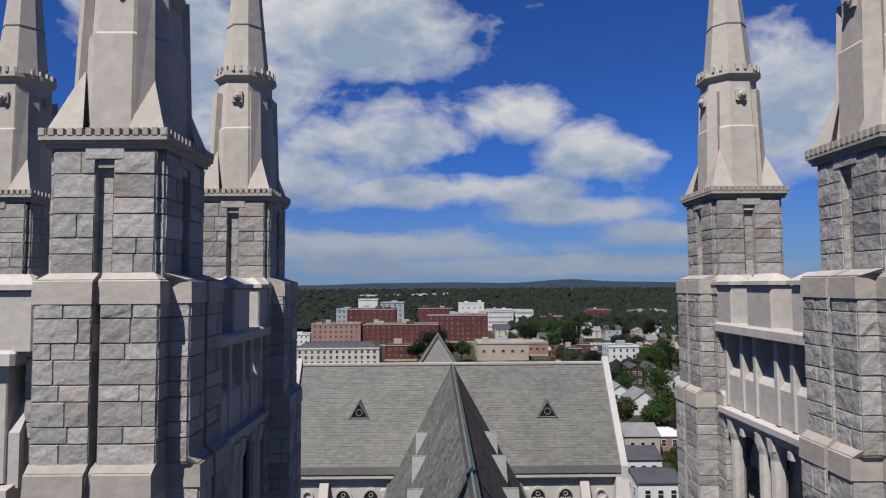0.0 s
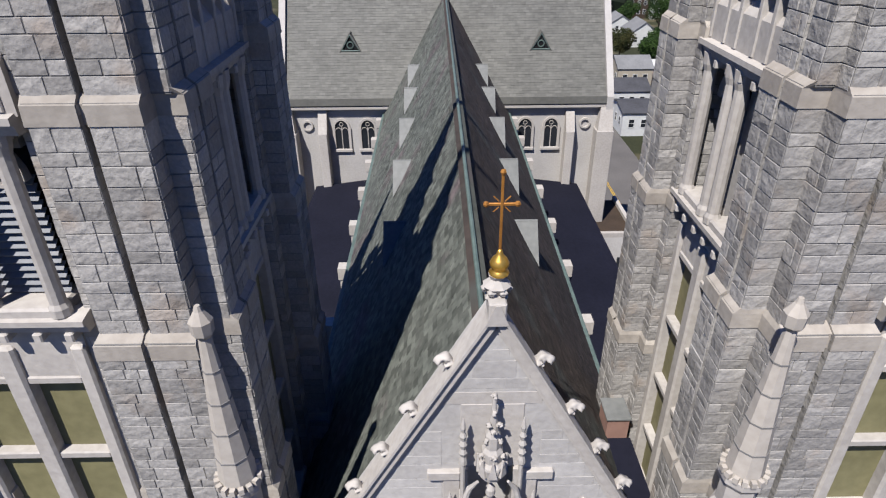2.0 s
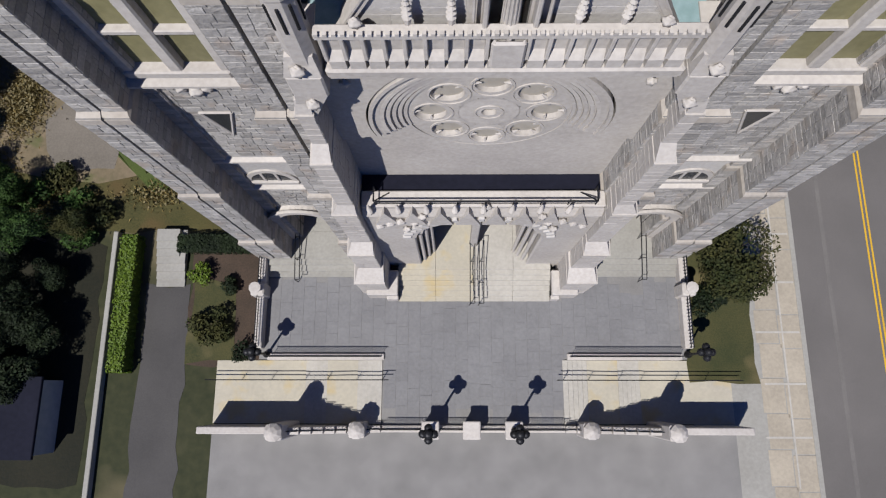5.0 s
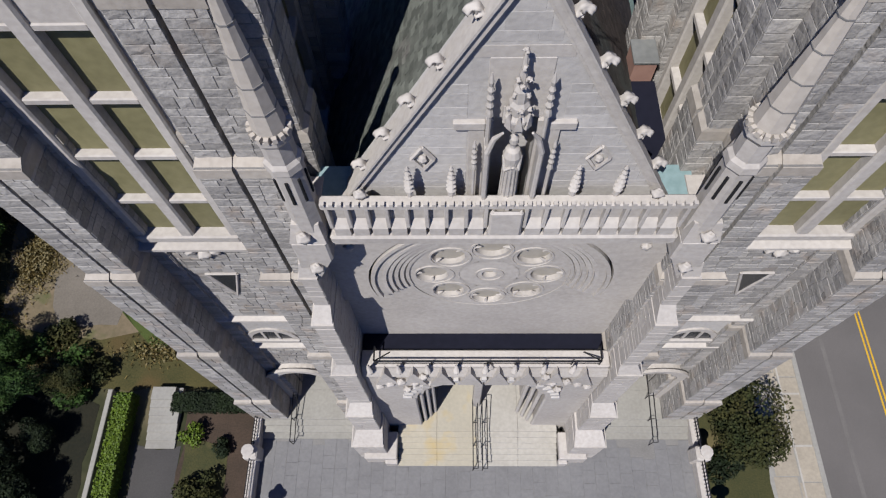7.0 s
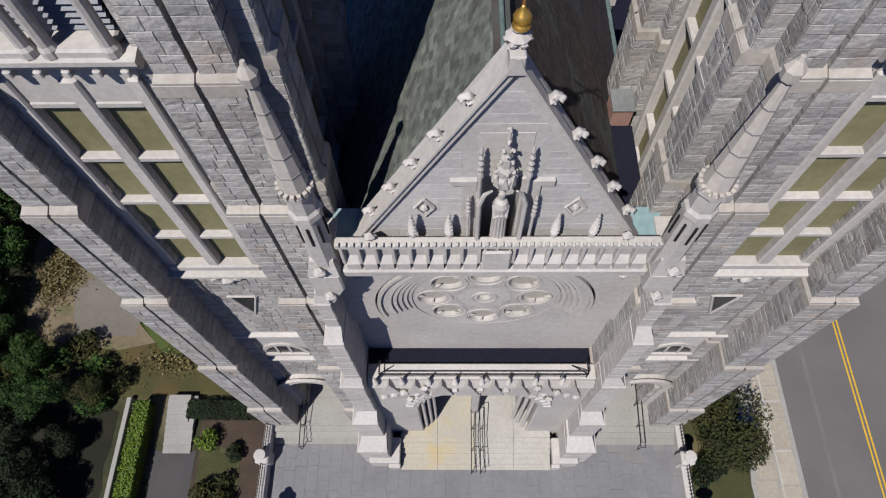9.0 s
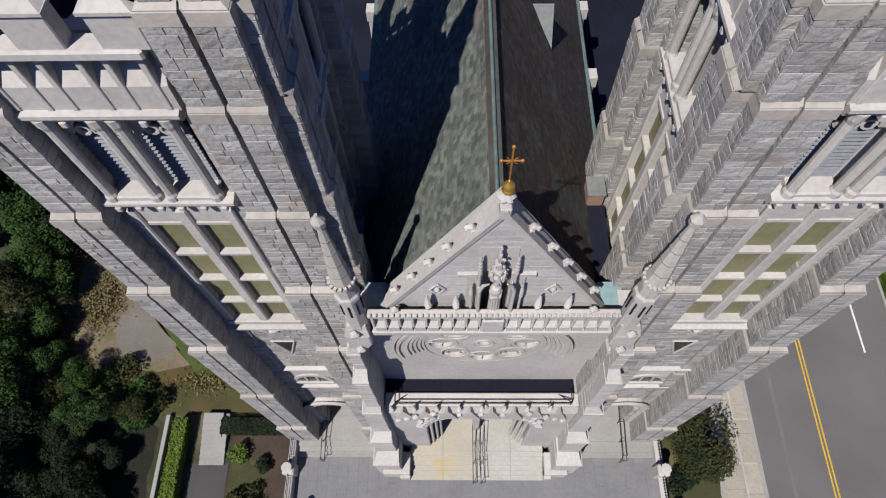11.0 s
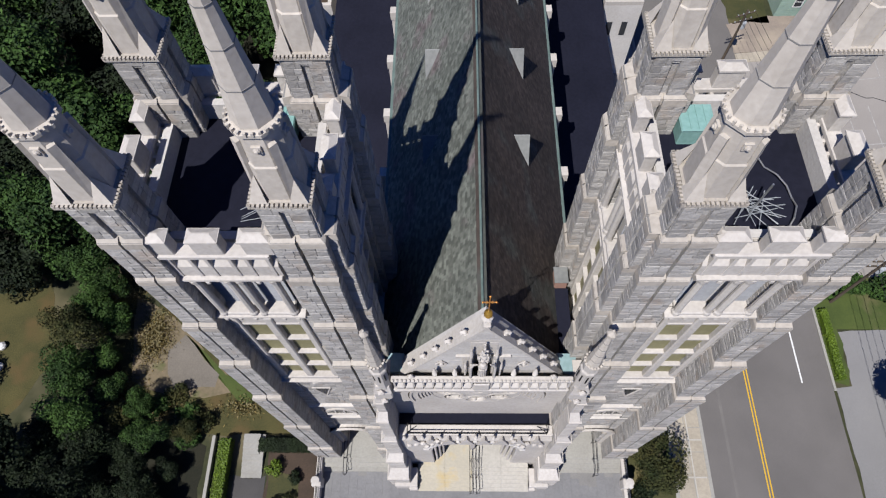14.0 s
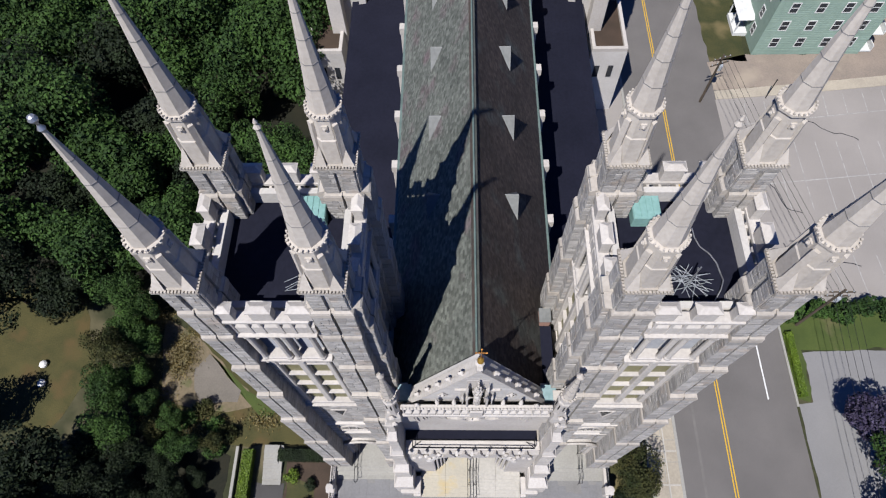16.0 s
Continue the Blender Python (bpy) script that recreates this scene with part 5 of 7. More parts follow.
vou = MB().box(-0.12, 0.12, -0.1, 0.22, 0, 0.42, 0.02).mesh("voussoir")
for k in range(19):
    a = math.pi * (k + 0.5) / 19
    part("voussoir", vou, ASHLAR, po, at=pose(3.34 * math.cos(a), -1.0, AZ + 3.34 * math.sin(a), 0, 90 - math.degrees(a), 0))
part("flat_roof", MB().box(-5.2, 5.2, -0.1, 1.1, 12.6, 13.0), MEMBRANE, po, "dark flat porch roof")
part("front_parapet", MB().box(-5.2, 5.2, -0.82, -0.1, 12.6, 13.3, 0.05), LIME, po)
part("weathering", MB().add([(-5.2, -1.03, 12.45), (5.2, -1.03, 12.45), (5.2, -0.82, 13.0), (-5.2, -0.82, 13.0), (-5.2, -0.82, 12.45), (5.2, -0.82, 12.45)], [(0, 1, 2, 3), (0, 3, 4), (1, 5, 2), (0, 4, 5, 1), (3, 2, 5, 4)]), LIME, po)
pg = MB()
pg.add([(-0.55, -1.12, 11.4), (0.55, -1.12, 11.4), (0, -1.12, 13.3), (-0.55, -0.7, 11.4), (0.55, -0.7, 11.4), (0, -0.7, 13.3)], [(0, 1, 2), (5, 4, 3), (1, 4, 5, 2), (0, 2, 5, 3), (0, 3, 4, 1)])
pgm = pg.mesh("gablet")
for k in range(8):
    part("gablet", pgm, LIME, po, "small carved gablet", at=pose(-4.2 + k * 1.2, 0, 0))
    part("porch_pinnacle", PINN_M, LIME, po, at=pose(-4.2 + k * 1.2 - 0.6, -1.0, 12.9))
for s in (-1, 1):
    for j, z in enumerate((11.2, 12.0, 12.7)):
        part("leaf_carving", CROCKET, LIME, po, at=pose(s * (4.6 - 0.5 * j), -1.1, z - 0.4 * j))
        part("leaf_carving", CROCKET, LIME, po, at=pose(s * (3.4 - 0.4 * j), -1.08, z - 0.7 + 0.3 * j, 0, 60, 0))
part("centre_carving", CROCKET, LIME, po, at=pose(0.15, -0.85, 13.35))
rail = part("iron_railing", MB().tube((-4.6, -0.74, 13.8), (4.75, -0.74, 13.8), 0.04, 6), IRON, po, "black iron railing with end stays")
rp = MB().tube((0, 0, 13.3), (0, 0, 13.8), 0.03, 5).mesh("railing_post")
for k in range(9):
    part("railing_post", rp, IRON, rail, at=pose(-4.55 + k * 1.16, -0.74, 0))
part("lower_bar", MB().tube((-4.6, -0.74, 13.5), (4.75, -0.74, 13.5), 0.02, 5), IRON, rail)
for x in (-4.6, 4.75):
    part("end_rail", MB().tube((x, -0.74, 13.8), (x, -0.1, 13.8), 0.035, 6).tube((x, -0.12, 13.3), (x, -0.12, 13.8), 0.03, 5).tube((x, -0.74, 13.8), (x - 0.6 * x / abs(x), -0.2, 13.3), 0.03, 5), IRON, rail)
door = part("doors", MB().box(-2.58, 2.58, 2.1, 2.28, 1.6, 9.0), WOOD, po, "tall double wooden doors in shade")
part("door_post", MB().box(-0.22, 0.22, 0.1, 0.6, 1.6, 8.5, 0.05), LIME, po, "stone centre post between the doors")
part("tympanum", MB().arch(0, 0.6, 0.8, AZ, 0.03, 2.45, 18), LIME, po)

# ---- forecourt ----
PZ, FY = 0.6, -10.65
tagged(part("ground", MB().box(-4850, 4850, -1500, 4850, -1.0, 0.0), GROUND), "rough grassy ground reaching to the horizon", "ground", kind="structure")
plaza = tagged(part("plaza", MB().box(-12.9, 12.9, -6.62, 1.5, 0.0, PZ - 0.012).box(-5.38, 5.38, FY, -6.622, 0.0, PZ - 0.012).box(-15.6, 15.6, -30, FY, 0.0, 0.1), MORTAR), "forecourt of grey paving slabs", "pavement", kind="structure")
steps = thing("entrance_steps", "broad pale stone steps stained yellow, up to the main doors", "steps")
for k in range(7):
    for x0, x1, mat in ((-4.45, -2.2, STEPS_Y), (-2.2, 0.1, STEPS_Y), (0.1, 2.5, STEPS), (2.5, 4.75, STEPS)):
        part("step", MB().box(x0 + 0.004, x1 - 0.004, -3.12 + 0.3 * k, 2.05, PZ + 0.15 * k, PZ + 0.15 * (k + 1), 0.015), mat, steps)
for s in (-1, 1):
    part("cheek_wall", MB().box(*sorted((s * 4.45 if s < 0 else 4.75, s * 5.15 if s < 0 else 5.25)), -3.1, -1.4, PZ, PZ + 0.85, 0.04), LIME, steps)
    part("cheek_cap", MB().box(*sorted((s * 4.45 if s < 0 else 4.75, s * 6.3)), -2.9, -1.4, PZ + 0.0, PZ + 1.35, 0.05), LIME, steps)


def handrail(x, y0, y1, z0, z1, label):
    h = thing("handrail", label, "handrail", pose(x, 0, 0), "handrails")
    for d in (0, 0.28):
        part("rail", MB().tube((d, y0, z0 + 0.95), (d, y1, z1 + 0.95), 0.028, 6), IRON, h)
    for k in range(4):
        y = y0 + (y1 - y0) * k / 3
        z = z0 + (z1 - z0) * k / 3
        part("post", MB().tube((0, y, z - 0.1), (0, y, z + 0.95), 0.025, 6), IRON, h)
        part("crossbar", MB().tube((0, y, z + 0.93), (0.28, y, z + 0.93), 0.02, 5), IRON, h)


handrail(-0.12, -3.35, 0.3, PZ, PZ + 1.0, "black iron double handrail on the stone steps")
handrail(0.42, -3.35, 0.3, PZ, PZ + 1.0, "black iron double handrail on the stone steps")
handrail(-10.75, -1.9, 2.0, PZ, PZ + 0.6, "black iron handrail on the side steps")
handrail(10.25, -1.9, 2.0, PZ, PZ + 0.6, "black iron handrail on the side steps")
for s in (-1, 1):
    ss = thing("side_steps", "pale concrete steps to a tower door", "steps", group="side steps")
    for k in range(4):
        part("step", MB().box(*sorted((s * 6.8, s * 12.6)), -1.6 + 0.35 * k, 1.2, PZ + 0.15 * k, PZ + 0.15 * (k + 1), 0.015), CONCRETE, ss)
    dr = thing("tower_door", "arched tower doorway with a dark wooden door", "door", group="tower doors")
    x = s * 9.5
    part("surround", MB().arch(x, 0.72, 1.15, 5.4, 1.25, 1.75, 18), LIME, dr)
    part("vault", MB().arch(x, 1.15, 2.3, 5.4, 1.25, 1.5, 18), LIME, dr)
    for q in (-1, 1):
        part("jamb", MB().box(*sorted((x + q * 1.25, x + q * 1.75)), 0.72, 1.13, 1.1, 5.4, 0.04), LIME, dr)
        part("reveal", MB().box(*sorted((x + q * 1.25, x + q * 1.5)), 1.15, 2.3, 1.1, 5.4), LIME, dr)
    lf = MB().box(x - 1.25, x + 1.25, 2.15, 2.28, 1.1, 5.4).arch(x, 2.15, 2.28, 5.4, 0.03, 1.25, 16)
    part("leaf", lf, WOOD, dr)
    part("threshold", MB().box(x - 1.24, x + 1.24, 1.2, 2.2, 0.5, PZ + 0.6), CONCRETE, dr)
    part("hood", MB().arch(x, 0.62, 0.78, 5.45, 1.75, 1.87, 18), LIME, dr)
    # low wall, urns and railing at the forecourt's side
    lw = thing("side_wall", "low pale stone wall with iron railing and urn", "wall", group="side walls")
    part("coping", MB().box(*sorted((s * 12.6, s * 13.1)), -6.0, 1.3, PZ, PZ + 0.7, 0.05), LIME, lw)
    part("pedestal", MB().box(*sorted((s * 12.45, s * 13.25)), -2.95, -2.15, 0, PZ + 1.4, 0.08), LIME, lw)
    part("urn", MB().lathe([(0.22, PZ + 1.4), (0.14, PZ + 1.5), (0.32, PZ + 1.75), (0.36, PZ + 1.9), (0.24, PZ + 1.92)], 10, s * 12.85, -2.55), LIME, lw, "pale stone urn")
    for z in (0.95, 1.35):
        part("bar", MB().tube((s * 12.85, -6.0, PZ + z), (s * 12.85, 1.3, PZ + z), 0.03, 5), IRON, lw)
    bar = MB().tube((0, 0, PZ + 0.7), (0, 0, PZ + 1.4), 0.018, 4).mesh("upright_bar")
    for k in range(36):
        part("upright_bar", bar, IRON, lw, at=pose(s * 12.85, -5.95 + k * 0.2, 0))
    fw = thing("front_railing", "black iron railing on a pale stone kerb", "railing", group="front railings")
    x0, x1 = (-12.2, -5.45) if s < 0 else (5.85, 12.4)
    part("kerb", MB().box(x0 - 0.15, x1 + 0.15, -6.66, -6.3, 0, PZ + 0.2, 0.03), LIME, fw)
    for z in (0.3, 1.05):
        part("bar", MB().tube((x0, -6.47, PZ + z), (x1, -6.47, PZ + z), 0.03, 5), IRON, fw)
    ub = MB().tube((0, 0, PZ + 0.2), (0, 0, PZ + 1.05), 0.018, 4).mesh("upright_bar")
    k = 0
    while x0 + 0.08 + k * 0.14 < x1:
        part("upright_bar", ub, IRON, fw, at=pose(x0 + 0.08 + k * 0.14, -6.47, 0))
        k += 1
    # two flights of six steps with landings between, going down outwards
    st = thing("terrace_steps", "pale concrete steps down from the forecourt", "steps", group="terrace steps")
    edges = [5.4 + 0.3 * k for k in range(6)] + [8.75 + 0.27 * k for k in range(6)] + [15.6]
    z = PZ + 0.05
    level = []
    for k in range(12):
        a, b = edges[k], edges[k + 1]
        part("step", MB().box(*sorted((s * a, s * (b - 0.004))), -10.4, -6.67, 0, z, 0.008), STEPS if k % 6 != 5 else STEPS_Y, st)
        level.append((a, z))
        z -= 0.058 if k < 6 else 0.042
    hr = thing("terrace_handrail", "black iron double handrail down the terrace steps", "handrail", group="terrace handrails")
    line = [(4.95, level[0][1]), (5.4, level[0][1]), (6.95, level[5][1]), (8.75, level[6][1]), (10.15, level[11][1]), (12.2, level[11][1]), (14.0, level[11][1]), (15.9, level[11][1])]
    for h in (0.55, 0.95):
        for (xa, za), (xb, zb) in zip(line, line[1:]):
            part("rail", MB().tube((s * xa, -7.85, za + h), (s * xb, -7.85, zb + h), 0.028, 6), IRON, hr)
    for xa, za in line[1:-1]:
        part("post", MB().tube((s * xa, -7.85, za - 0.05), (s * xa, -7.85, za + 0.95), 0.024, 6), IRON, hr)


def lattice(x0, x1, y, z0, z1, parent):
    for z in (z0 + 0.05, z1):
        part("bar", MB().tube((x0, y, z), (x1, y, z), 0.025, 5), IRON, parent)
    n = max(2, int((x1 - x0) / 0.16))
    m = MB()
    for k in range(n):
        a, b = x0 + (x1 - x0) * k / n, x0 + (x1 - x0) * (k + 1) / n
        m.tube((a, y, z0 + 0.05), (b, y, z1), 0.014, 4).tube((b, y, z0 + 0.05), (a, y, z1), 0.014, 4)
    part("lattice", m, IRON, parent, "criss-cross iron bars")


# parapet that closes the forecourt towards the street, inferred from its shadow
fp = thing("street_parapet", "pale stone parapet with piers and black iron lattice, sides raised to lengthen its shadow", "parapet")
part("kerb", MB().box(-5.4, 5.4, FY - 0.2, FY + 0.2, 0, PZ + 0.2, 0.03), LIME, fp)
lattice(-5.4, 5.4, FY, PZ + 0.2, PZ + 1.1, fp)
for x in (-2.45, -0.1, 2.3):
    part("pier", MB().box(x - 0.42, x + 0.42, FY - 0.4, FY + 0.4, 0, PZ + 1.35, 0.08), LIME, fp)
    part("pier_cap", MB().box(x - 0.5, x + 0.5, FY - 0.5, FY + 0.5, PZ + 1.35, PZ + 1.5, 0.05), LIME, fp)
# walls step up along the stairs beyond true height, to lengthen their shadows
for q in (-1, 1):
    z = 0.75
    for k in range(8):
        a, b = 5.4 + 0.62 * k, 5.4 + 0.62 * (k + 1)
        z += 0.26
        part("wall_block", MB().box(*sorted((q * a, q * (b - 0.006))), FY - 0.2, FY + 0.2, 0, z, 0.03), LIME, fp)
        lattice(*sorted((q * a, q * b)), FY, z, z + 0.42, fp)
    part("end_wall", MB().box(*sorted((q * 10.36, q * 15.6)), FY - 0.2, FY + 0.2, 0, 2.5, 0.04), LIME, fp)
    for x, h in ((6.6, 2.3), (10.8, 4.1)):
        part("pier", MB().box(q * x - 0.45, q * x + 0.45, FY - 0.42, FY + 0.42, 0, h, 0.08), LIME, fp)
        part("pier_cap", MB().lathe([(0.5, h), (0.5, h + 0.12), (0.3, h + 0.3), (0.05, h + 0.42)], 8, q * x, FY), LIME, fp)


def lamp_post(x, y, z=PZ):
    lp = thing("lamp_post", "dark iron lamp post with a cluster of globes", "lamp post", pose(x, y, z), "lamp posts")
    part("post", MB().lathe([(0.2, 0.0), (0.2, 0.3), (0.08, 0.5), (0.06, 2.7), (0.1, 2.8)], 8), IRON, lp)
    for k in range(4):
        a = k * math.pi / 2
        part("arm", MB().tube((0, 0, 2.6), (0.34 * math.cos(a), 0.34 * math.sin(a), 2.75), 0.02, 5), IRON, lp)
        part("globe", MB().ball((0.3 * math.cos(a), 0.3 * math.sin(a), 2.92), 0.23, 10, 6), IRON, lp)
    part("globe", MB().ball((0, 0, 3.15), 0.25, 10, 6), IRON, lp)


lamp_post(-12.4, -6.35)
lamp_post(12.9, -6.35)
lamp_post(-2.45, FY, PZ + 1.5)
lamp_post(2.3, FY, PZ + 1.5)

# ---- garden beside the church ----


def patch(name, pts, z, mat, label, category):
    """A flat patch of ground with an uneven outline."""
    q = random.Random(len(label) + len(pts))
    out = []
    for i, (x, y) in enumerate(pts):
        x2, y2 = pts[(i + 1) % len(pts)]
        n = max(1, int(math.hypot(x2 - x, y2 - y) / 1.2))
        for k in range(n):
            out.append((x + (x2 - x) * k / n + q.uniform(-0.18, 0.18), y + (y2 - y) * k / n + q.uniform(-0.18, 0.18)))
    return tagged(part(name, MB().prism(out, -0.05, z), mat), label, category, kind="structure")


patch("lawn", [(-24, 1.5), (-13, 1.5), (-13, 40), (-20, 30), (-30, 14), (-34, 9), (-31, 5)], 0.012, MEADOW, "dry brownish grass slope beside the church", "grass")
patch("earth_bank", [(-33.0, 15.0), (-28.8, 12.6), (-27.0, 11.0), (-22.6, 7.0), (-21.8, 5.2), (-27.0, 4.6), (-31.2, 6.2), (-31.8, 9.5)], 0.025, DIRT, "bare sandy earth and path", "earth")
# both forest patches carry the wood's shade in their colour
patch("forest_floor", [(-85, 19), (-37, 18.5), (-33, 21), (-19, 33), (-19, 46), (-16, 50), (-16, 108), (-85, 108)], 0.013, LITTER_SHADED, "dark leaf litter under the wood", "leaf litter")
patch("forest_edge", [(-85, -16), (-48.5, -16), (-48, -1), (-58.5, 5), (-58.5, 14), (-51, 19), (-85, 19)], 0.013, LITTER_SHADED, "dark leaf litter under the wood", "leaf litter")
patch("bank_path", [(-28.6, 9.1), (-27.3, 10.9), (-25.1, 8.5), (-23.3, 6.8), (-23.5, 5.8), (-27.2, 5.7), (-28.2, 7.0)], 0.035, TRODDEN, "worn grey path on the bank", "path")
patch("bank_grass", [(-27.1, 10.9), (-22.5, 7.1), (-19.5, 4.6), (-20.5, 4.0), (-23.3, 6.6), (-25.0, 8.6)], 0.03, LAWN, "strip of green grass beside the worn path", "grass")
patch("meadow", [(-56, 4), (-42, 3), (-39, 9), (-42, 17), (-50, 19), (-58, 12)], 0.012, MEADOW, "dry grass clearing among the trees", "grass")
patch("path", [(-20.7, -30), (-17.6, -30), (-17.6, -2.0), (-20.4, -2.0)], 0.02, PATH, "grey asphalt garden path", "path")
patch("flower_bed", [(-17.6, -7.0), (-13.0, -7.0), (-13.0, 0.3), (-17.6, 0.3)], 0.03, MULCH, "dark mulched flower bed", "flower bed")
patch("garden_lawn", [(-17.6, -6.8), (-14.6, -6.8), (-14.9, -2.2), (-17.4, -1.2)], 0.045, GRASS, "small patch of lawn in the flower bed", "grass")
kerb = tagged(part("garden_kerb", MB().box(-22.75, -22.45, -30, 1.4, -0.05, 0.5, 0.03), CONCRETE), "low pale concrete garden wall", "wall")
ws = thing("garden_steps", "white concrete steps at the end of the garden path", "steps")
for k in range(7):
    part("step", MB().box(-19.85, -18.05 - (0.35 if k > 3 else 0), -2.1 + 0.47 * k, 1.5, 0.02 + 0.1 * k, 0.02 + 0.1 * (k + 1), 0.01), CONCRETE, ws)


def leaves(n, size, rng, blobs):
    """Leaf clumps as small bent quads scattered through blobs (x, y, z, r)."""
    m = MB()
    wts = [b[3] ** 2 for b in blobs]
    for _ in range(n):
        b = rng.choices(blobs, wts)[0]
        d = Vector((rng.gauss(0, 1), rng.gauss(0, 1), rng.gauss(0, 1))).normalized()
        c = Vector(b[:3]) + d * b[3] * rng.uniform(0.72, 1.06)
        u = (d.cross(Vector((rng.uniform(-1, 1), rng.uniform(-1, 1), rng.uniform(-1, 1))))).normalized()
        nrm = (d + Vector((rng.gauss(0, 0.55), rng.gauss(0, 0.55), rng.gauss(0.25, 0.5)))).normalized()
        u = nrm.cross(u).normalized()
        w = nrm.cross(u)
        s = size * rng.uniform(0.6, 1.3)
        m.add([c - u * s, c - w * s * 0.6 + nrm * s * 0.1, c + u * s, c + w * s * 0.6 + nrm * s * 0.1], [(0, 1, 2, 3)])
    return m


def tree_meshes(seed, h, r, n=6400, size=0.215):
    rng = random.Random(seed)
    trunk = MB().tube((0, 0, -0.2), (0.1, 0.05, h * 0.45), 0.045 * h * 0.5, 8, 0.03 * h * 0.5)
    blobs = [(0, 0, h * 0.62, r * 0.55)]
    for k in range(13):
        a = rng.uniform(0, 2 * math.pi)
        d = r * rng.uniform(0.3, 0.78)
        z = h * rng.uniform(0.42, 0.88)
        q = r * rng.uniform(0.26, 0.46) * (1.15 - 0.4 * abs(z / h - 0.6))
        p = (d * math.cos(a), d * math.sin(a), z)
        blobs.append((*p, q))
        trunk.tube((0.05, 0.03, h * rng.uniform(0.25, 0.42)), p, 0.02 * h * 0.5, 5, 0.006 * h)
    blobs.append((0, 0, h * 0.86, r * 0.4))
    return trunk.mesh("trunk"), leaves(n, size, rng, blobs).mesh("crown")


TREES = [tree_meshes(s, h, r) for s, h, r in ((1, 11.5, 4.6), (2, 9.5, 3.9), (3, 13.0, 4.9), (4, 8.0, 3.6))]
for t_, c_ in TREES:
    t_.materials.append(BARK)
CROWNS = {}
for key, mat in (("green", LEAF), ("dark", LEAF_D), ("bronze", LEAF_B), ("purple", LEAF_P)):
    CROWNS[key] = []
    for t_, c_ in TREES:
        c2 = c_.copy()
        c2.materials.append(mat)
        CROWNS[key].append(c2)


def tree(x, y, kind, tone, scale, turn, label, group="trees"):
    t = thing("tree", label, "tree", pose(x, y, 0, 0, 0, turn) @ Matrix.Scale(scale, 4), group)
    part("trunk", TREES[kind][0], BARK, t)
    part("crown", CROWNS[tone][kind], LEAF, t)
    return t


def shrub(x, y, r, h, mat, label, seed, n=700, size=0.12, group="shrubs"):
    rng = random.Random(seed)
    blobs = [(0, 0, h * 0.5, min(r, h * 0.5) * 0.95)]
    for k in range(7):
        a = rng.uniform(0, 2 * math.pi)
        blobs.append((0.6 * r * math.cos(a), 0.6 * r * math.sin(a), h * rng.uniform(0.35, 0.7), r * rng.uniform(0.35, 0.55)))
    t = thing("shrub", label, "shrub", pose(x, y, 0), group)
    part("stems", MB().tube((0, 0, 0), (0, 0, h * 0.5), 0.06, 6).tube((0, 0, 0.1), (0.3 * r, 0.2 * r, h * 0.6), 0.03, 5), BARK, t)
    part("foliage", leaves(n, size, rng, blobs), mat, t)
    return t


def hedge(x0, x1, y0, y1, h, label, seed, dark=False):
    rng = random.Random(seed)
    t = thing("hedge", label, "hedge", None, "hedges")
    part("body", MB().box(x0 + 0.1, x1 - 0.1, y0 + 0.1, y1 - 0.1, 0, h - 0.08, 0.1), LEAF_D if dark else HEDGE, t)
    m = MB()
    area = (x1 - x0) * (y1 - y0)
    for _ in range(int(area * 420) + 900):
        f = rng.random()
        if f < 0.6:
            p, nn = Vector((rng.uniform(x0, x1), rng.uniform(y0, y1), h + 0.06 * math.sin(3 * x0 + 1.7 * _))), Vector((0, 0, 1))
        elif f < 0.8:
            e = rng.choice((x0, x1))
            p, nn = Vector((e, rng.uniform(y0, y1), rng.uniform(0.05, h))), Vector((1 if e == x1 else -1, 0, 0.2))
        else:
            e = rng.choice((y0, y1))
            p, nn = Vector((rng.uniform(x0, x1), e, rng.uniform(0.05, h))), Vector((0, 1 if e == y1 else -1, 0.2))
        nn = (nn + Vector((rng.gauss(0, 0.4), rng.gauss(0, 0.4), rng.gauss(0, 0.4)))).normalized()
        u = nn.orthogonal().normalized()
        w = nn.cross(u)
        s = 0.06 * rng.uniform(0.6, 1.3)
        p = p + nn * rng.uniform(-0.05, 0.07)
        m.add([p - u * s, p - w * s, p + u * s, p + w * s], [(0, 1, 2, 3)])
    part("leaves", m, LEAF_D if dark else HEDGE, t)


# ground patch coloured dark where the garden trees shade it
patch("shade_bed", [(-37, -14), (-23.4, -14), (-23.4, 0.6), (-26, 1.8), (-30, 3.0), (-33, 8), (-36, 14), (-38, 6)], 0.014, LITTER_SHADED, "dark leaf litter under the garden trees", "leaf litter")
# dark leaf tone here is the shade beyond the wall, put into colour
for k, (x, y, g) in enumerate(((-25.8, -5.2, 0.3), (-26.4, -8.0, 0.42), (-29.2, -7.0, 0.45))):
    tree(x, y, (1, 3)[k % 2], "dark", g, 71 * k, "small leafy tree beyond the garden wall, shade put in its leaf colour", "garden trees")
hedge(-21.8, -20.8, -7.4, 1.0, 1.25, "clipped bright green hedge along the garden path", 1)
hedge(-18.4, -13.9, 0.0, 1.1, 0.9, "low dark green hedge in front of the tower", 2, True)
shrub(-16.9, -1.4, 0.75, 1.1, HEDGE, "small round yellow-green shrub in the flower bed", 3, 900, 0.08)
shrub(-15.2, -2.1, 0.65, 0.9, LEAF_D, "small dark round shrub in the flower bed", 4, 800, 0.08)
shrub(-13.9, -6.2, 0.7, 1.1, LEAF_D, "small dark round shrub in the flower bed", 5, 800, 0.08)
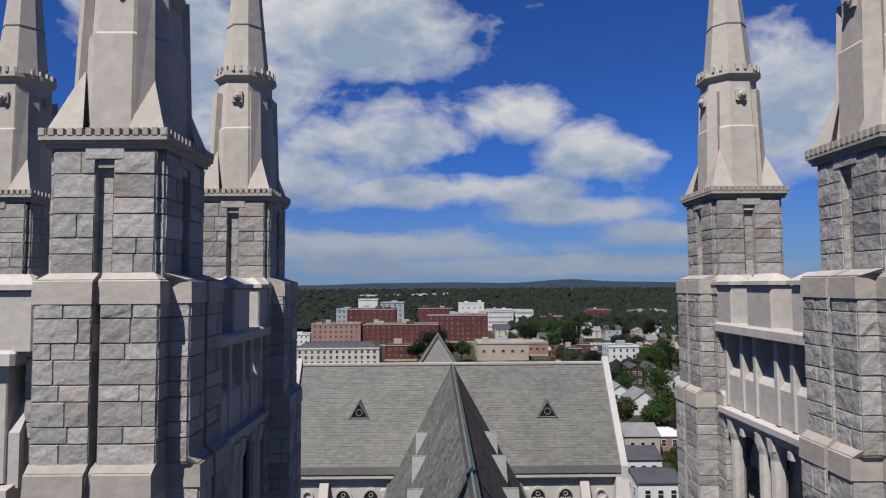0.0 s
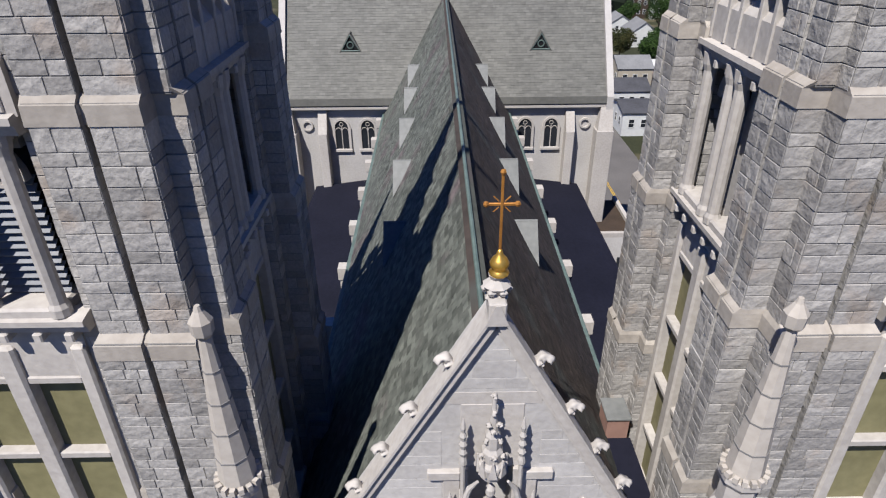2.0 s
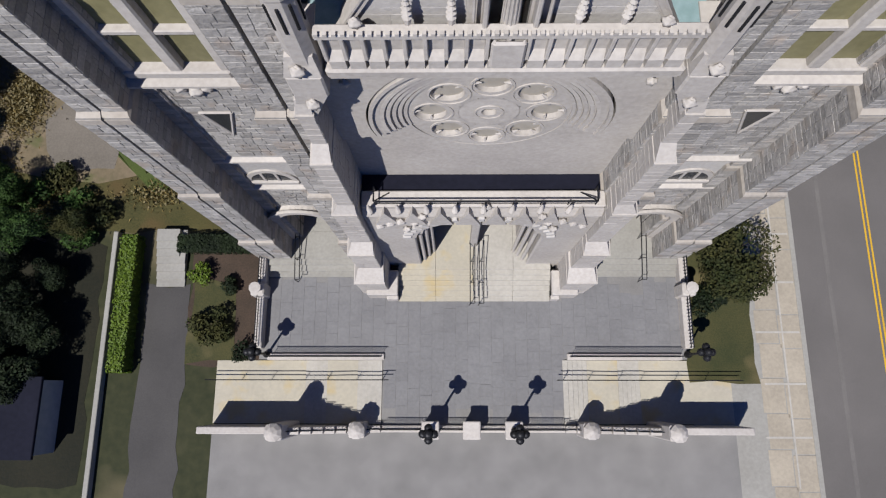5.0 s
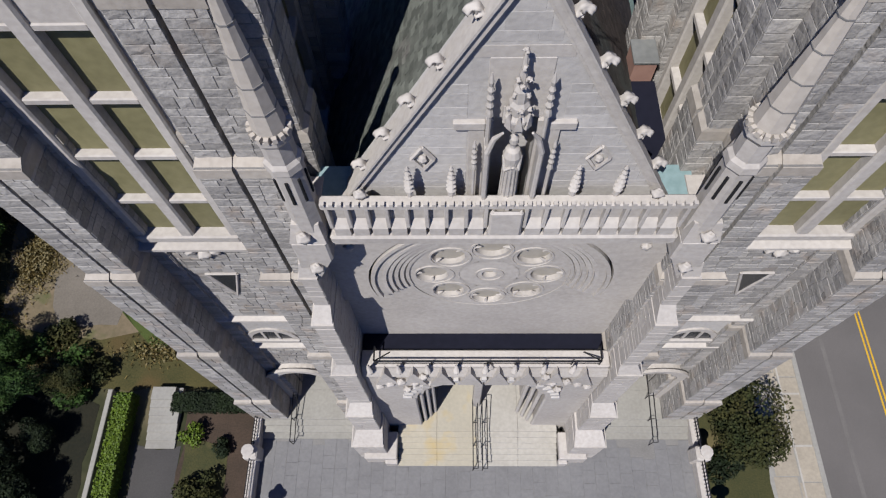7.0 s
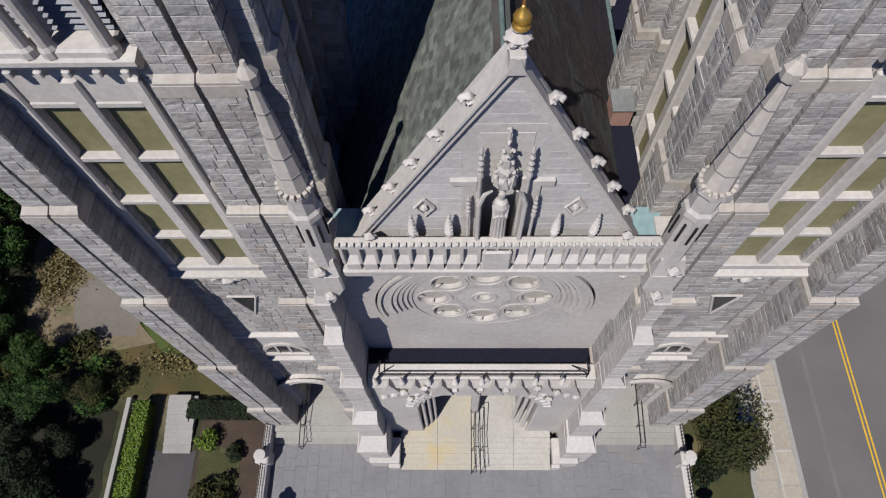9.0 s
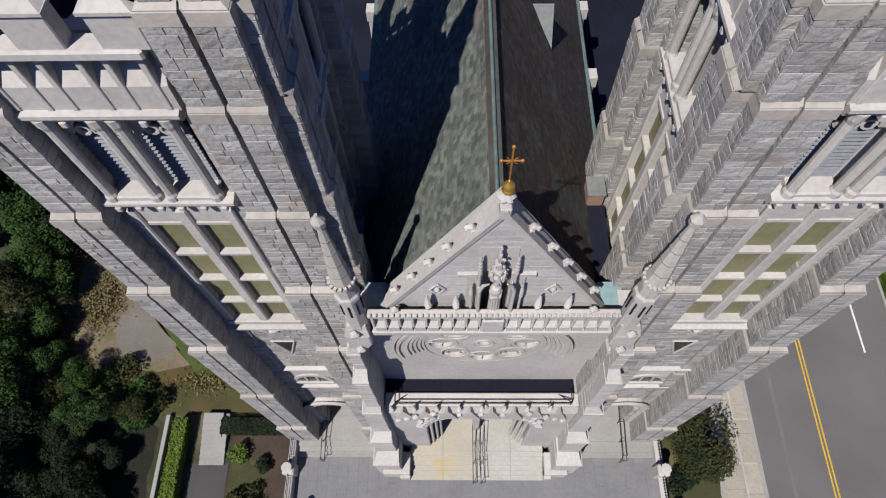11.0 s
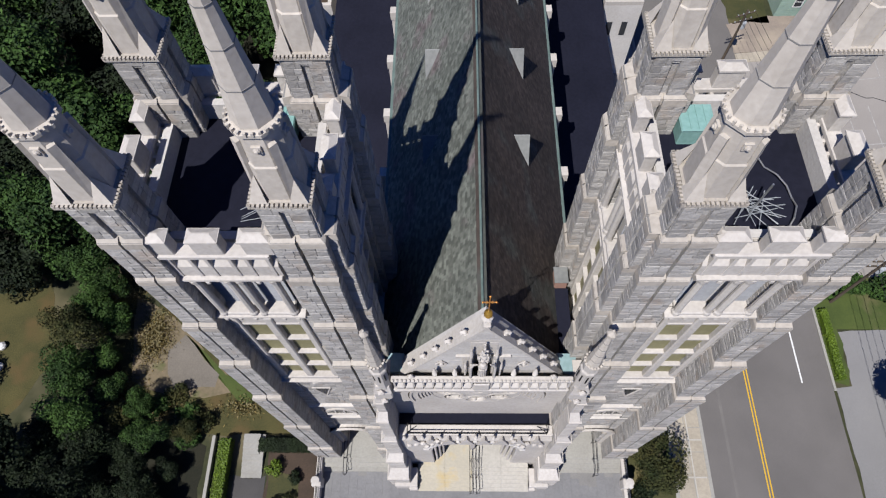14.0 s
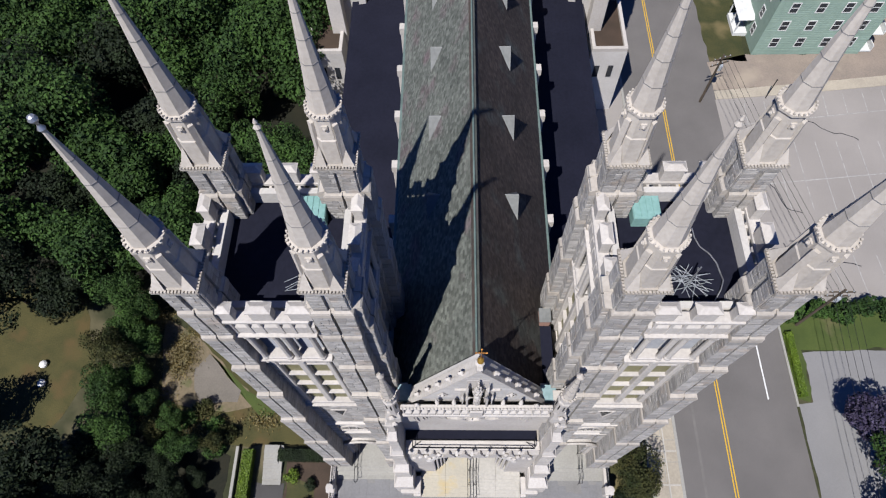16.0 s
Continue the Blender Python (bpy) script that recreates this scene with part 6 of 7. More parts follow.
shrub(-15.9, -4.5, 1.3, 1.5, LEAF_B, "broad bronze-green shrub in the flower bed", 9, 2600, 0.09)
shrub(15.7, -0.3, 2.8, 4.6, LEAF_B, "large bronze-green shrub beside the sidewalk", 6, 9000, 0.095)
shrub(14.6, -3.2, 1.1, 1.2, LEAF_D, "low green shrub at the forecourt wall", 7, 1500, 0.1)
for k, (x, y) in enumerate(((-25.4, 3.2), (-26.6, 5.0), (-24.8, 1.2), (-23.9, 2.6), (-28.2, 4.0))):
    shrub(x, y, 1.1, 1.3, LEAF_B if k % 2 else LEAF, "scrubby bush on the grass bank", 20 + k, 900, 0.12)

rng = random.Random(51)
wd, fl = MB(), MB()
# clumps: middle, spread along x and y, how many stalks
for cx, cy, rx, ry, count in ((-34.2, 14.6, 1.9, 1.5, 900), (-30.2, 10.6, 1.6, 2.3, 1500), (-27.0, 3.2, 3.5, 1.3, 260), (-31.5, 5.2, 1.6, 1.8, 500), (-20.5, 4.0, 2.0, 1.0, 200)):
    for k in range(3 * count):
        x, y = cx + rx * rng.gauss(0, 0.5), cy + ry * rng.gauss(0, 0.5)
        h, w, a = rng.uniform(0.1, 0.4), rng.uniform(0.025, 0.06), rng.uniform(0, 6.3)
        dx, dy = w * math.cos(a), w * math.sin(a)
        tx, ty = rng.gauss(0, 0.13), rng.gauss(0, 0.13)
        wd.add([(x - dx, y - dy, 0.0), (x + dx, y + dy, 0.0), (x + tx, y + ty, h)], [(0, 1, 2)])
        if k % 14 == 0:
            fl.add([(x + tx - 0.08, y + ty, h), (x + tx, y + ty - 0.08, h), (x + tx + 0.08, y + ty, h + 0.02), (x + tx, y + ty + 0.08, h)], [(0, 1, 2, 3)])
weeds = thing("weeds", "tall dry weeds with pale flower heads on the bank", "weeds", kind="stuff")
part("stalks", wd, WEED, weeds)["kind"] = "stuff"
part("flower_heads", fl, WEED_TOP, weeds)["kind"] = "stuff"

rng = random.Random(12)
spots = []


def plant(x, y, gap):
    if any((x - a) ** 2 + (y - b) ** 2 < gap * gap for a, b in spots):
        return False
    spots.append((x, y))
    return True


tries = 0
while len(spots) < 150 and tries < 9000:
    tries += 1
    x, y = rng.uniform(-72, -15.5), rng.uniform(-14, 100)
    if y < 46 and x > -18.5 + (0 if y > 30 else -5):
        continue
    if x > -34.5 + max(0.0, (y - 14) * 0.55) and y < 45:
        continue
    if -56 < x < -40 and 3 < y < 18:
        continue
    if y < 20 and x > -50:
        continue
    if y > 44 and x > -20:
        continue
    if plant(x, y, 3.7):
        k = rng.randrange(4)
        # the wood's near left corner gets its shade through darker leaves
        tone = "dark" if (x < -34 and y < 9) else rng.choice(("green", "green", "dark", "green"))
        tree(x, y, k, tone, rng.uniform(0.8, 1.15), rng.uniform(0, 360), "leafy broad tree in the wood beside the church", "wood")
for k, (x, y, g) in enumerate(((-27.5, 19.5, 0.75), (-22.5, 24.5, 0.8), (-19.6, 31.0, 0.8), (-24.5, 33.0, 0.95), (-29.8, 23.5, 0.85), (-35.0, 21.5, 0.8), (-40.0, 21.0, 0.85))):
    tree(x, y, k % 4, "green", g, 47 * k, "leafy tree at the edge of the grass", "wood")
# dark tone is part foliage, part shade put into the leaves
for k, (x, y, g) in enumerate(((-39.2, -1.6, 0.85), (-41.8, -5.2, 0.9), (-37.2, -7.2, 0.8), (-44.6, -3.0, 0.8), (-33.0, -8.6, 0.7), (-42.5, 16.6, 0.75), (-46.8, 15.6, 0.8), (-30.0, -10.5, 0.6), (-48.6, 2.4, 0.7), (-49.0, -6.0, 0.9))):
    tree(x, y, k % 4, "dark", g, 63 * k, "dark dense tree beyond the scrub, shade put in its colour", "wood")
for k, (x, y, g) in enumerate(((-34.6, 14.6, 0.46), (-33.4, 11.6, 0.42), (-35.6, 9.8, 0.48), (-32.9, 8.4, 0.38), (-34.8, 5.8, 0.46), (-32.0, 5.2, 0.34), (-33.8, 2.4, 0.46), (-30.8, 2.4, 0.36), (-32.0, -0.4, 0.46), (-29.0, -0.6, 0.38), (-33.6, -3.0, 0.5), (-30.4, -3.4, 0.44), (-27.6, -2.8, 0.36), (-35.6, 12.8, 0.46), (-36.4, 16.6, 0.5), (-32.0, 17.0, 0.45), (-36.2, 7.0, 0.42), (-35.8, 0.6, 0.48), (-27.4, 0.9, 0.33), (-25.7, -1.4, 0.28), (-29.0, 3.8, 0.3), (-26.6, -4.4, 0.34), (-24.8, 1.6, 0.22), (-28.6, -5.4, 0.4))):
    # scrub nearest the street has shade put into its leaf tone
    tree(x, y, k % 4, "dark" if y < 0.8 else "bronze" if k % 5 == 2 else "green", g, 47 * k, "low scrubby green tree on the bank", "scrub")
for k, (x, y) in enumerate(((-44.6, 9.6), (-44.2, 7.6))):
    tagged(part("boulder", MB().ball((x, y, 0.25), 0.45, 8, 5, 0.7), PAINT_W), "pale boulder on the dry grass", "boulder", group="boulders")
roof_l = thing("garden_shed", "dark flat-roofed shed beyond the hedge", "shed", pose(-28.0, -9.5, 0))
part("wall", MB().box(-3, 3, -2.6, 1.6, 0, 2.2), GREYW, roof_l)
part("roof", MB().box(-3.2, 3.2, -2.8, 1.8, 2.2, 2.4, 0.03), MEMBRANE, roof_l)

# ---- street ----
road = tagged(part("road", MB().box(20.4, 32.7, -120, 420, -0.05, 0.03), ASPHALT), "grey asphalt street", "road", kind="structure")
walkw = tagged(part("pavement", MB().box(13.2, 20.1, -60, 4.8, -0.05, 0.09), CONCRETE), "pale concrete sidewalk slabs beside the church", "pavement", kind="structure")
tagged(part("kerb", MB().box(20.1, 20.4, -120, 300, -0.05, 0.14, 0.02), CONCRETE), "pale concrete kerb", "kerb", kind="structure")
patch("verge", [(13.2, 4.8), (20.1, 4.8), (20.1, 120), (13.2, 120)], 0.05, LOT, "paved strip between church and street", "pavement")
patch("verge_lawn", [(13.1, -8), (17.2, -8), (17.2, 1.5), (13.1, 1.5)], 0.10, GRASS, "strip of grass under the shrub", "grass")
SL = MB().box(-0.68, 0.68, -1.0, 1.0, 0.085, 0.104, 0.01).mesh("slab")
for i in range(5):
    for j in range(11):
        if j > 8 or i > 2:
            part("slab", SL, WALK, walkw, at=pose(13.95 + 1.42 * i - 0.15 * (j % 2), -15.2 + 2.06 * j + 0.3 * (i % 2), 0))
for k in range(6):
    part("joint_strip", MB().box(17.35 + 0.25 * (k % 2), 20.05, -11.2 + 3.1 * k, -11.08 + 3.1 * k, 0.1, 0.108), STEPS, walkw)
part("joint_strip", MB().box(18.95, 19.05, -14, 4.6, 0.1, 0.109), STEPS, walkw)
for dx in (-0.13, 0.13):
    tagged(part("centre_line", MB().box(25.15 + dx - 0.055, 25.15 + dx + 0.055, -120, 420, 0.03, 0.036), PAINT_Y), "painted yellow centre line", "road marking", group="centre lines", kind="structure")
tagged(part("road_seam", MB().box(22.2, 22.45, -40, 14, 0.03, 0.034), SEAM), "paler repaired seam along the street", "road seam", kind="structure")
tagged(part("edge_line", MB().box(30.0, 30.14, 6.3, 12.2, 0.03, 0.036), PAINT_W), "short white painted line on the street", "road marking", kind="structure")
lot = tagged(part("parking_lot", MB().prism([(31.9, 16.8), (75, 16.8), (75, 49.0), (42, 45.4), (31.9, 44.6)], -0.05, 0.035), LOT), "worn asphalt parking lot", "parking lot", kind="structure")
long_bay = MB().box(-0.05, 0.05, -4.85, 4.85, 0.035, 0.041).mesh("bay_line")
short_bay = MB().box(-0.05, 0.05, -1.7, 1.7, 0.035, 0.041).mesh("bay_line")
near_bay = MB().box(-0.05, 0.05, -2.6, 2.6, 0.035, 0.041).mesh("bay_line")
for k in range(14):
    x = 35.15 + 2.54 * k
    part("bay_line", long_bay, WORN_W, lot, at=pose(x, 33.05 + 0.01 * k, 0))
    part("bay_line", short_bay, WORN_W, lot, at=pose(x + 0.2, 42.3 + 0.29 * k, 0, 0, 0, -3))
    part("bay_line", near_bay, WORN_W, lot, at=pose(x + 0.4, 19.8, 0, 0, 0, 4))
part("bay_line", MB().prism([(33.5, 40.42), (73, 45.03), (73, 45.14), (33.5, 40.53)], 0.035, 0.042), WORN_W, lot)
part("bay_line", MB().prism([(34.0, 31.6), (73, 35.5), (73, 35.62), (34.0, 31.72)], 0.036, 0.043), WORN_W, lot)
crack = random.Random(8)
for k in range(7):
    m = MB()
    p = Vector((crack.uniform(34, 55), crack.uniform(18, 42), 0.037))
    a = crack.uniform(0, 6.28)
    for _ in range(9):
        q = p + Vector((math.cos(a), math.sin(a), 0)) * crack.uniform(0.5, 1.1)
        w = Vector((-math.sin(a), math.cos(a), 0)) * 0.05
        m.add([p - w, q - w, q + w, p + w], [(0, 1, 2, 3)])
        p, a = q, a + crack.uniform(-0.6, 0.6)
    part("tar_seam", m, MEMBRANE, lot)
tagged(part("pavement_far", MB().prism([(32.0, 44.6), (42, 45.4), (75, 49.0), (75, 50.6), (42, 47.0), (32.0, 46.0)], -0.05, 0.1), WALK), "old tan concrete sidewalk beyond the parking lot", "pavement", kind="structure")
patch("yard", [(32.1, 46.0), (42, 47.0), (75, 50.6), (75, 64), (52, 64), (52, 52.2), (37.4, 52.2), (32.1, 51.0)], 0.05, YARD, "bare grey-brown yard in front of the mint house", "yard")
patch("house_lawn", [(32.3, 51.2), (37.3, 51.2), (37.6, 66), (32.3, 66)], 0.05, GRASS, "dry olive front lawn of the mint house", "grass")
patch("corner_lawn", [(33.05, 6.3), (34.35, 6.1), (34.7, 11.3), (46, 11.9), (46, 16.6), (33.05, 16.6)], 0.05, LAWN, "green lawn strip beside the street", "grass")
tagged(part("kerb_far", MB().box(32.72, 32.95, 5.6, 16.8, -0.05, 0.14, 0.02), CONCRETE), "pale concrete kerb beside the lawn", "kerb", kind="structure")
patch("driveway", [(32.9, -30), (60, -30), (60, 11.8), (34.7, 11.2), (34.4, 6.0), (32.9, 6.0)], 0.036, DRIVE, "worn asphalt driveway", "driveway")
hedge(33.1, 33.75, 6.6, 13.2, 0.7, "yellow-flecked clipped hedge along the street", 9)
for k, (x, y, r) in enumerate(((34.4, 15.2, 1.2), (36.8, 15.7, 1.3), (39.4, 15.4, 1.4), (42.0, 15.7, 1.3), (44.6, 15.4, 1.5))):
    shrub(x, y, r, 2.0, LEAF, "green shrub along the parking lot", 40 + k, 1100, 0.16)
tree(38.0, 3.4, 3, "purple", 0.75, 30, "small purple-leaved tree beside the driveway", "street trees")
tree(38.6, 0.0, 1, "green", 0.75, 80, "green tree beside the driveway", "street trees")
tree(41.6, -3.2, 0, "green", 0.8, 120, "green tree beside the driveway", "street trees")
tree(38.2, -5.4, 3, "green", 0.8, 200, "green tree beside the driveway", "street trees")


def utility_pole(x, y, turn, h=9.5):
    u = thing("utility_pole", "weathered wooden utility pole with crossarms", "utility pole", pose(x, y, 0, 0, 0, turn), "utility poles")
    part("pole", MB().tube((0, 0, 0), (0, 0, h), 0.16, 8, 0.11), BARK, u)
    for z in (h - 0.6, h - 1.5):
        part("crossarm", MB().box(-1.2, 1.2, -0.06, 0.06, z, z + 0.14, 0.01), BARK, u)
        for k in range(4):
            part("insulator", MB().lathe([(0.05, z + 0.14), (0.07, z + 0.2), (0.03, z + 0.3)], 6, -1.0 + k * 0.66, 0), GREYW, u)
    part("transformer", MB().lathe([(0.24, h - 2.6), (0.26, h - 2.5), (0.26, h - 1.8), (0.2, h - 1.7)], 10, 0.38, 0), GREYW, u)
    return u


for x, y, a in ((29.9, 44.3, 20), (34.7, 14.2, 0), (33.6, -14, 0)):
    utility_pole(x, y, a, 8.2 if y > 40 else 9.5)
sp = thing("sign_post", "dark metal post beside the far sidewalk", "post", pose(38.3, 44.8, 0.03))
part("shaft", MB().tube((0, 0, 0), (0, 0, 3.3), 0.06, 7), IRON, sp)
part("cap", MB().lathe([(0.09, 3.3), (0.1, 3.36), (0.04, 3.42)], 8), IRON, sp)


def cable(pts, r, n=4):
    """One hanging run through the points."""
    m = MB()
    for x, y, z in pts:
        m.v += [(x + r * math.cos(2 * math.pi * i / n), y, z + r * math.sin(2 * math.pi * i / n)) for i in range(n)]
    for j in range(len(pts) - 1):
        m.f += [(j * n + i, j * n + (i + 1) % n, (j + 1) * n + (i + 1) % n, (j + 1) * n + i) for i in range(n)]
    return m


for k in range(4):
    dx = -1.0 + k * 0.66
    for (xa, ya), (xb, yb) in (((34.7, 14.2), (29.9, 44.3)), ((33.6, -14), (34.7, 14.2))):
        pts = [(xa + (xb - xa) * i / 10 + dx, ya + (yb - ya) * i / 10, 9.15 - (1.3 * i / 10 if yb > 40 else 0) - 2.4 * i / 10 * (1 - i / 10)) for i in range(11)]
        tagged(part("overhead_wire", cable(pts, 0.02), IRON), "thin black overhead wire between utility poles", "wire", group="overhead wires")


# ---- houses and town ----
WINM = {}


def window_mesh(w, h):
    key = (round(w, 2), round(h, 2))
    if key not in WINM:
        fr = MB()
        t = 0.09 * max(1.0, w)
        fr.box(-w / 2 - t, w / 2 + t, -0.06, 0.05, -h / 2 - t, -h / 2)
        fr.box(-w / 2 - t, w / 2 + t, -0.06, 0.05, h / 2, h / 2 + t)
        fr.box(-w / 2 - t, -w / 2, -0.06, 0.05, -h / 2, h / 2)
        fr.box(w / 2, w / 2 + t, -0.06, 0.05, -h / 2, h / 2)
        fr.box(-w / 2, w / 2, -0.04, 0.05, -0.04, 0.04)
        pn = MB().box(-w / 2, w / 2, -0.02, 0.03, -h / 2, h / 2)
        WINM[key] = (fr.mesh("window"), pn.mesh("pane"))
    return WINM[key]


def windows(house, x0, x1, y, z0, z1, cols, rows, w, h, face=0, mat=None):
    fm, pm = window_mesh(w, h)
    for i in range(cols):
        for j in range(rows):
            u = x0 + (x1 - x0) * (i + 0.5) / cols
            z = z0 + (z1 - z0) * (j + 0.5) / rows
            at = pose(u, y, z) if face == 0 else pose(y, u, z, 0, 0, -90)
            win = part("window", fm, mat or WHITE, house, at=at)
            part("pane", pm, GLASS, win)


def block(name, label, x0, x1, y0, d, h, mat, cols, rows, ww=1.3, wh=1.7, roof=None, parapet=0.5, group="town buildings", side=True, wmat=None):
    b = thing(name, label, "building", None, group)
    part("wall", MB().box(x0, x1, y0, y0 + d, 0, h), mat, b)
    part("roof", MB().box(x0 + 0.3, x1 - 0.3, y0 + 0.3, y0 + d - 0.3, h - 0.05, h + 0.1), roof or ROOFL, b)
    for a in ((x0, x1, y0, y0 + 0.3), (x0, x1, y0 + d - 0.3, y0 + d), (x0, x0 + 0.3, y0 + 0.3, y0 + d - 0.3), (x1 - 0.3, x1, y0 + 0.3, y0 + d - 0.3)):
        part("parapet", MB().box(*a, h, h + parapet), mat, b)
    trim = TAN if mat in (BRICK, BRICK_P) else mat
    part("cornice", MB().box(x0 - 0.25, x1 + 0.25, y0 - 0.3, y0, h - 0.35, h + 0.1), trim, b)
    part("plinth_band", MB().box(x0 - 0.05, x1 + 0.05, y0 - 0.12, y0, 0.0, 0.9), trim, b)
    q = random.Random(int(x0 * 10) + int(h * 7))
    for _ in range(max(1, int((x1 - x0) / 9))):
        u, v, a, c = q.uniform(x0 + 2, x1 - 3), q.uniform(y0 + 2, y0 + d - 4), q.uniform(0.8, 2.4), q.uniform(0.8, 2.6)
        part("roof_unit", MB().box(u - a, u + a, v - 1, v + 1.2, h + 0.1, h + 0.1 + c, 0.05), q.choice((GREYW, ROOFD, trim)), b)
    ww, wh = 0.68 * ww, 0.72 * wh
    if cols:
        wmat = wmat or GREYW
        windows(b, x0 + 0.8, x1 - 0.8, y0 - 0.02, 1.0, h - 0.3, cols, rows, ww, wh, 0, wmat)
        if side and d > 6:
            n = max(2, int(d / 4))
            windows(b, y0 + 0.8, y0 + d - 0.8, x0 - 0.02, 1.0, h - 0.3, n, rows, ww, wh, 1, wmat)
    return b


def gabled(name, label, x0, x1, y0, d, h, roof_h, mat, roof, cols=3, rows=2, along_y=True, group="houses", ww=0.9, wh=1.4):
    b = thing(name, label, "house", None, group)
    part("wall", MB().box(x0, x1, y0, y0 + d, 0, h), mat, b)
    e = 0.25
    xm, ym = (x0 + x1) / 2, y0 + d / 2
    if along_y:
        part("gable", MB().add([(x0, y0, h), (x1, y0, h), (xm, y0, h + roof_h), (x0, y0 + d, h), (x1, y0 + d, h), (xm, y0 + d, h + roof_h)], [(0, 1, 2), (5, 4, 3), (0, 2, 5, 3), (1, 4, 5, 2)]), mat, b)
        for s, xe in ((-1, x0 - e), (1, x1 + e)):
            k = roof_h / ((x1 - x0) / 2)
            pts = [(xm, y0 - e, h + roof_h), (xe, y0 - e, h - e * k), (xe, y0 + d + e, h - e * k), (xm, y0 + d + e, h + roof_h)]
            m = MB().slab([(p[0], p[1], p[2] + 0.2) for p in (pts if s < 0 else pts[::-1])], 0.18)
            part("roof", m, roof, b)
    else:
        part("gable", MB().add([(x0, y0, h), (x0, y0 + d, h), (x0, ym, h + roof_h), (x1, y0, h), (x1, y0 + d, h), (x1, ym, h + roof_h)], [(0, 2, 1), (3, 4, 5), (0, 3, 5, 2), (1, 2, 5, 4)]), mat, b)
        for s, ye in ((-1, y0 - e), (1, y0 + d + e)):
            k = roof_h / (d / 2)
            pts = [(x0 - e, ym, h + roof_h + 0.2), (x0 - e, ye, h - e * k + 0.2), (x1 + e, ye, h - e * k + 0.2), (x1 + e, ym, h + roof_h + 0.2)]
            part("roof", MB().slab(pts if s < 0 else pts[::-1], 0.18), roof, b)
    windows(b, x0 + 0.5, x1 - 0.5, y0 - 0.02, 0.8, h - 0.2, cols, rows, ww, wh)
    windows(b, y0 + 0.5, y0 + d - 0.5, x0 - 0.02, 0.8, h - 0.2, 3, rows, ww, wh, 1)
    return b


mint = gabled("mint_house", "three-storey mint green clapboard house with white windows", 38.0, 52.0, 52.2, 13, 9.4, 3.0, GREENW, ROOFD, 4, 3, False)
for k in range(30):
    part("clapboard", MB().box(37.97, 52.0, 52.17, 52.2, 0.3 + k * 0.3, 0.33 + k * 0.3), GREENW, mint)
pm = part("porch", MB().box(36.2, 38.0, 55.6, 59.4, 0, 0.6, 0.03), WHITE, mint, "small white entrance porch")
part("porch_roof", MB().prism([(36.0, 55.4), (38.0, 55.4), (38.0, 59.6), (36.0, 59.6)], 2.9, 3.3, [(36.6, 55.9), (38.0, 55.9), (38.0, 59.1), (36.6, 59.1)]), WHITE, pm)
for y in (55.75, 57.5, 59.25):
    part("porch_post", MB().box(36.25, 36.4, y - 0.07, y + 0.07, 0.6, 2.9), WHITE, pm)
for z in (0.2, 3.1, 6.2):
    bl = part("balcony", MB().box(52.0, 53.6, 52.4, 57.0, z, z + 0.16), WHITE, mint, "white back balcony")
    part("railing", MB().box(53.5, 53.6, 52.4, 57.0, z + 0.16, z + 1.0), WHITE, bl)
gabled("house", "beige two-storey house with grey shingled roof", 58.0, 68.0, 53.0, 11, 6.5, 2.6, TAN, ROOFL, 3, 2)

lwb = block("long_cream_building", "long cream three-storey building with dark mansard roof", -69.3, -29.5, 287, 16, 9.0, CREAM, 13, 3, 1.9, 2.0, ROOFD, 0.3, wmat=WHITE)
part("mansard", MB().prism([(-68.8, 287.5), (-30.0, 287.5), (-30.0, 302.5), (-68.8, 302.5)], 9.3, 11.2, [(-66, 290), (-33, 290), (-33, 300), (-66, 300)]), ROOFD, lwb, "dark mansard roof")
block("mansion_block", "pink brick corner building with arched windows", -83.9, -52.0, 396, 16, 14.0, BRICK_P, 9, 4, 1.5, 2.0)
block("brick_mill", "long red brick mill building with rows of windows", -50.2, -1.5, 393, 18, 13.6, BRICK, 13, 4, 1.5, 1.9)
block("brick_tower_block", "taller red brick block behind the mill", -64.8, -31.2, 424, 14, 22.2, BRICK, 8, 6, 1.5, 1.9)
block("modern_wing", "grey clad modern hospital wing", -76.0, -58.0, 446, 16, 21.5, GREYW, 5, 6, 1.8, 1.6)
block("modern_wing", "grey clad modern hospital wing", -44.0, -26.6, 447, 16, 26.0, GREYW, 4, 7, 1.8, 1.6)
block("plant_room", "pale rooftop plant building", -60.0, -46.0, 447, 10, 28.5, WHITE, 0, 0)
block("brick_ward", "red brick ward building with white-framed windows", -9.0, 31.9, 412, 18, 18.2, BRICK, 11, 5, 1.5, 1.9)
block("brick_ward", "red brick ward building with white-framed windows", -16.0, 8.4, 442, 12, 22.0, BRICK, 6, 6, 1.5, 1.9)
block("office_block", "white concrete office block with banded windows", 37.9, 62.0, 520, 16, 17.4, WHITE, 10, 4, 1.7, 1.8)
block("office_block", "white concrete office block with banded windows", 62.0, 79.8, 524, 16, 16.6, WHITE, 8, 4, 1.7, 1.8)
block("plant_room", "pale rooftop plant building", 16.0, 37.7, 526, 14, 23.0, WHITE, 4, 3, 1.6, 1.6)
block("brick_house_row", "low red brick commercial row", 77.3, 103.0, 505, 14, 12.4, BRICK, 8, 3, 1.4, 1.7)
block("brick_school", "red brick building beside the car park", 132.0, 152.3, 547, 16, 16.0, BRICK, 5, 4, 1.4, 1.8)
block("terrace_row", "row of tan and brown terraced houses", 180.4, 215.4, 581, 12, 13.5, TAN, 10, 3, 1.4, 1.7)
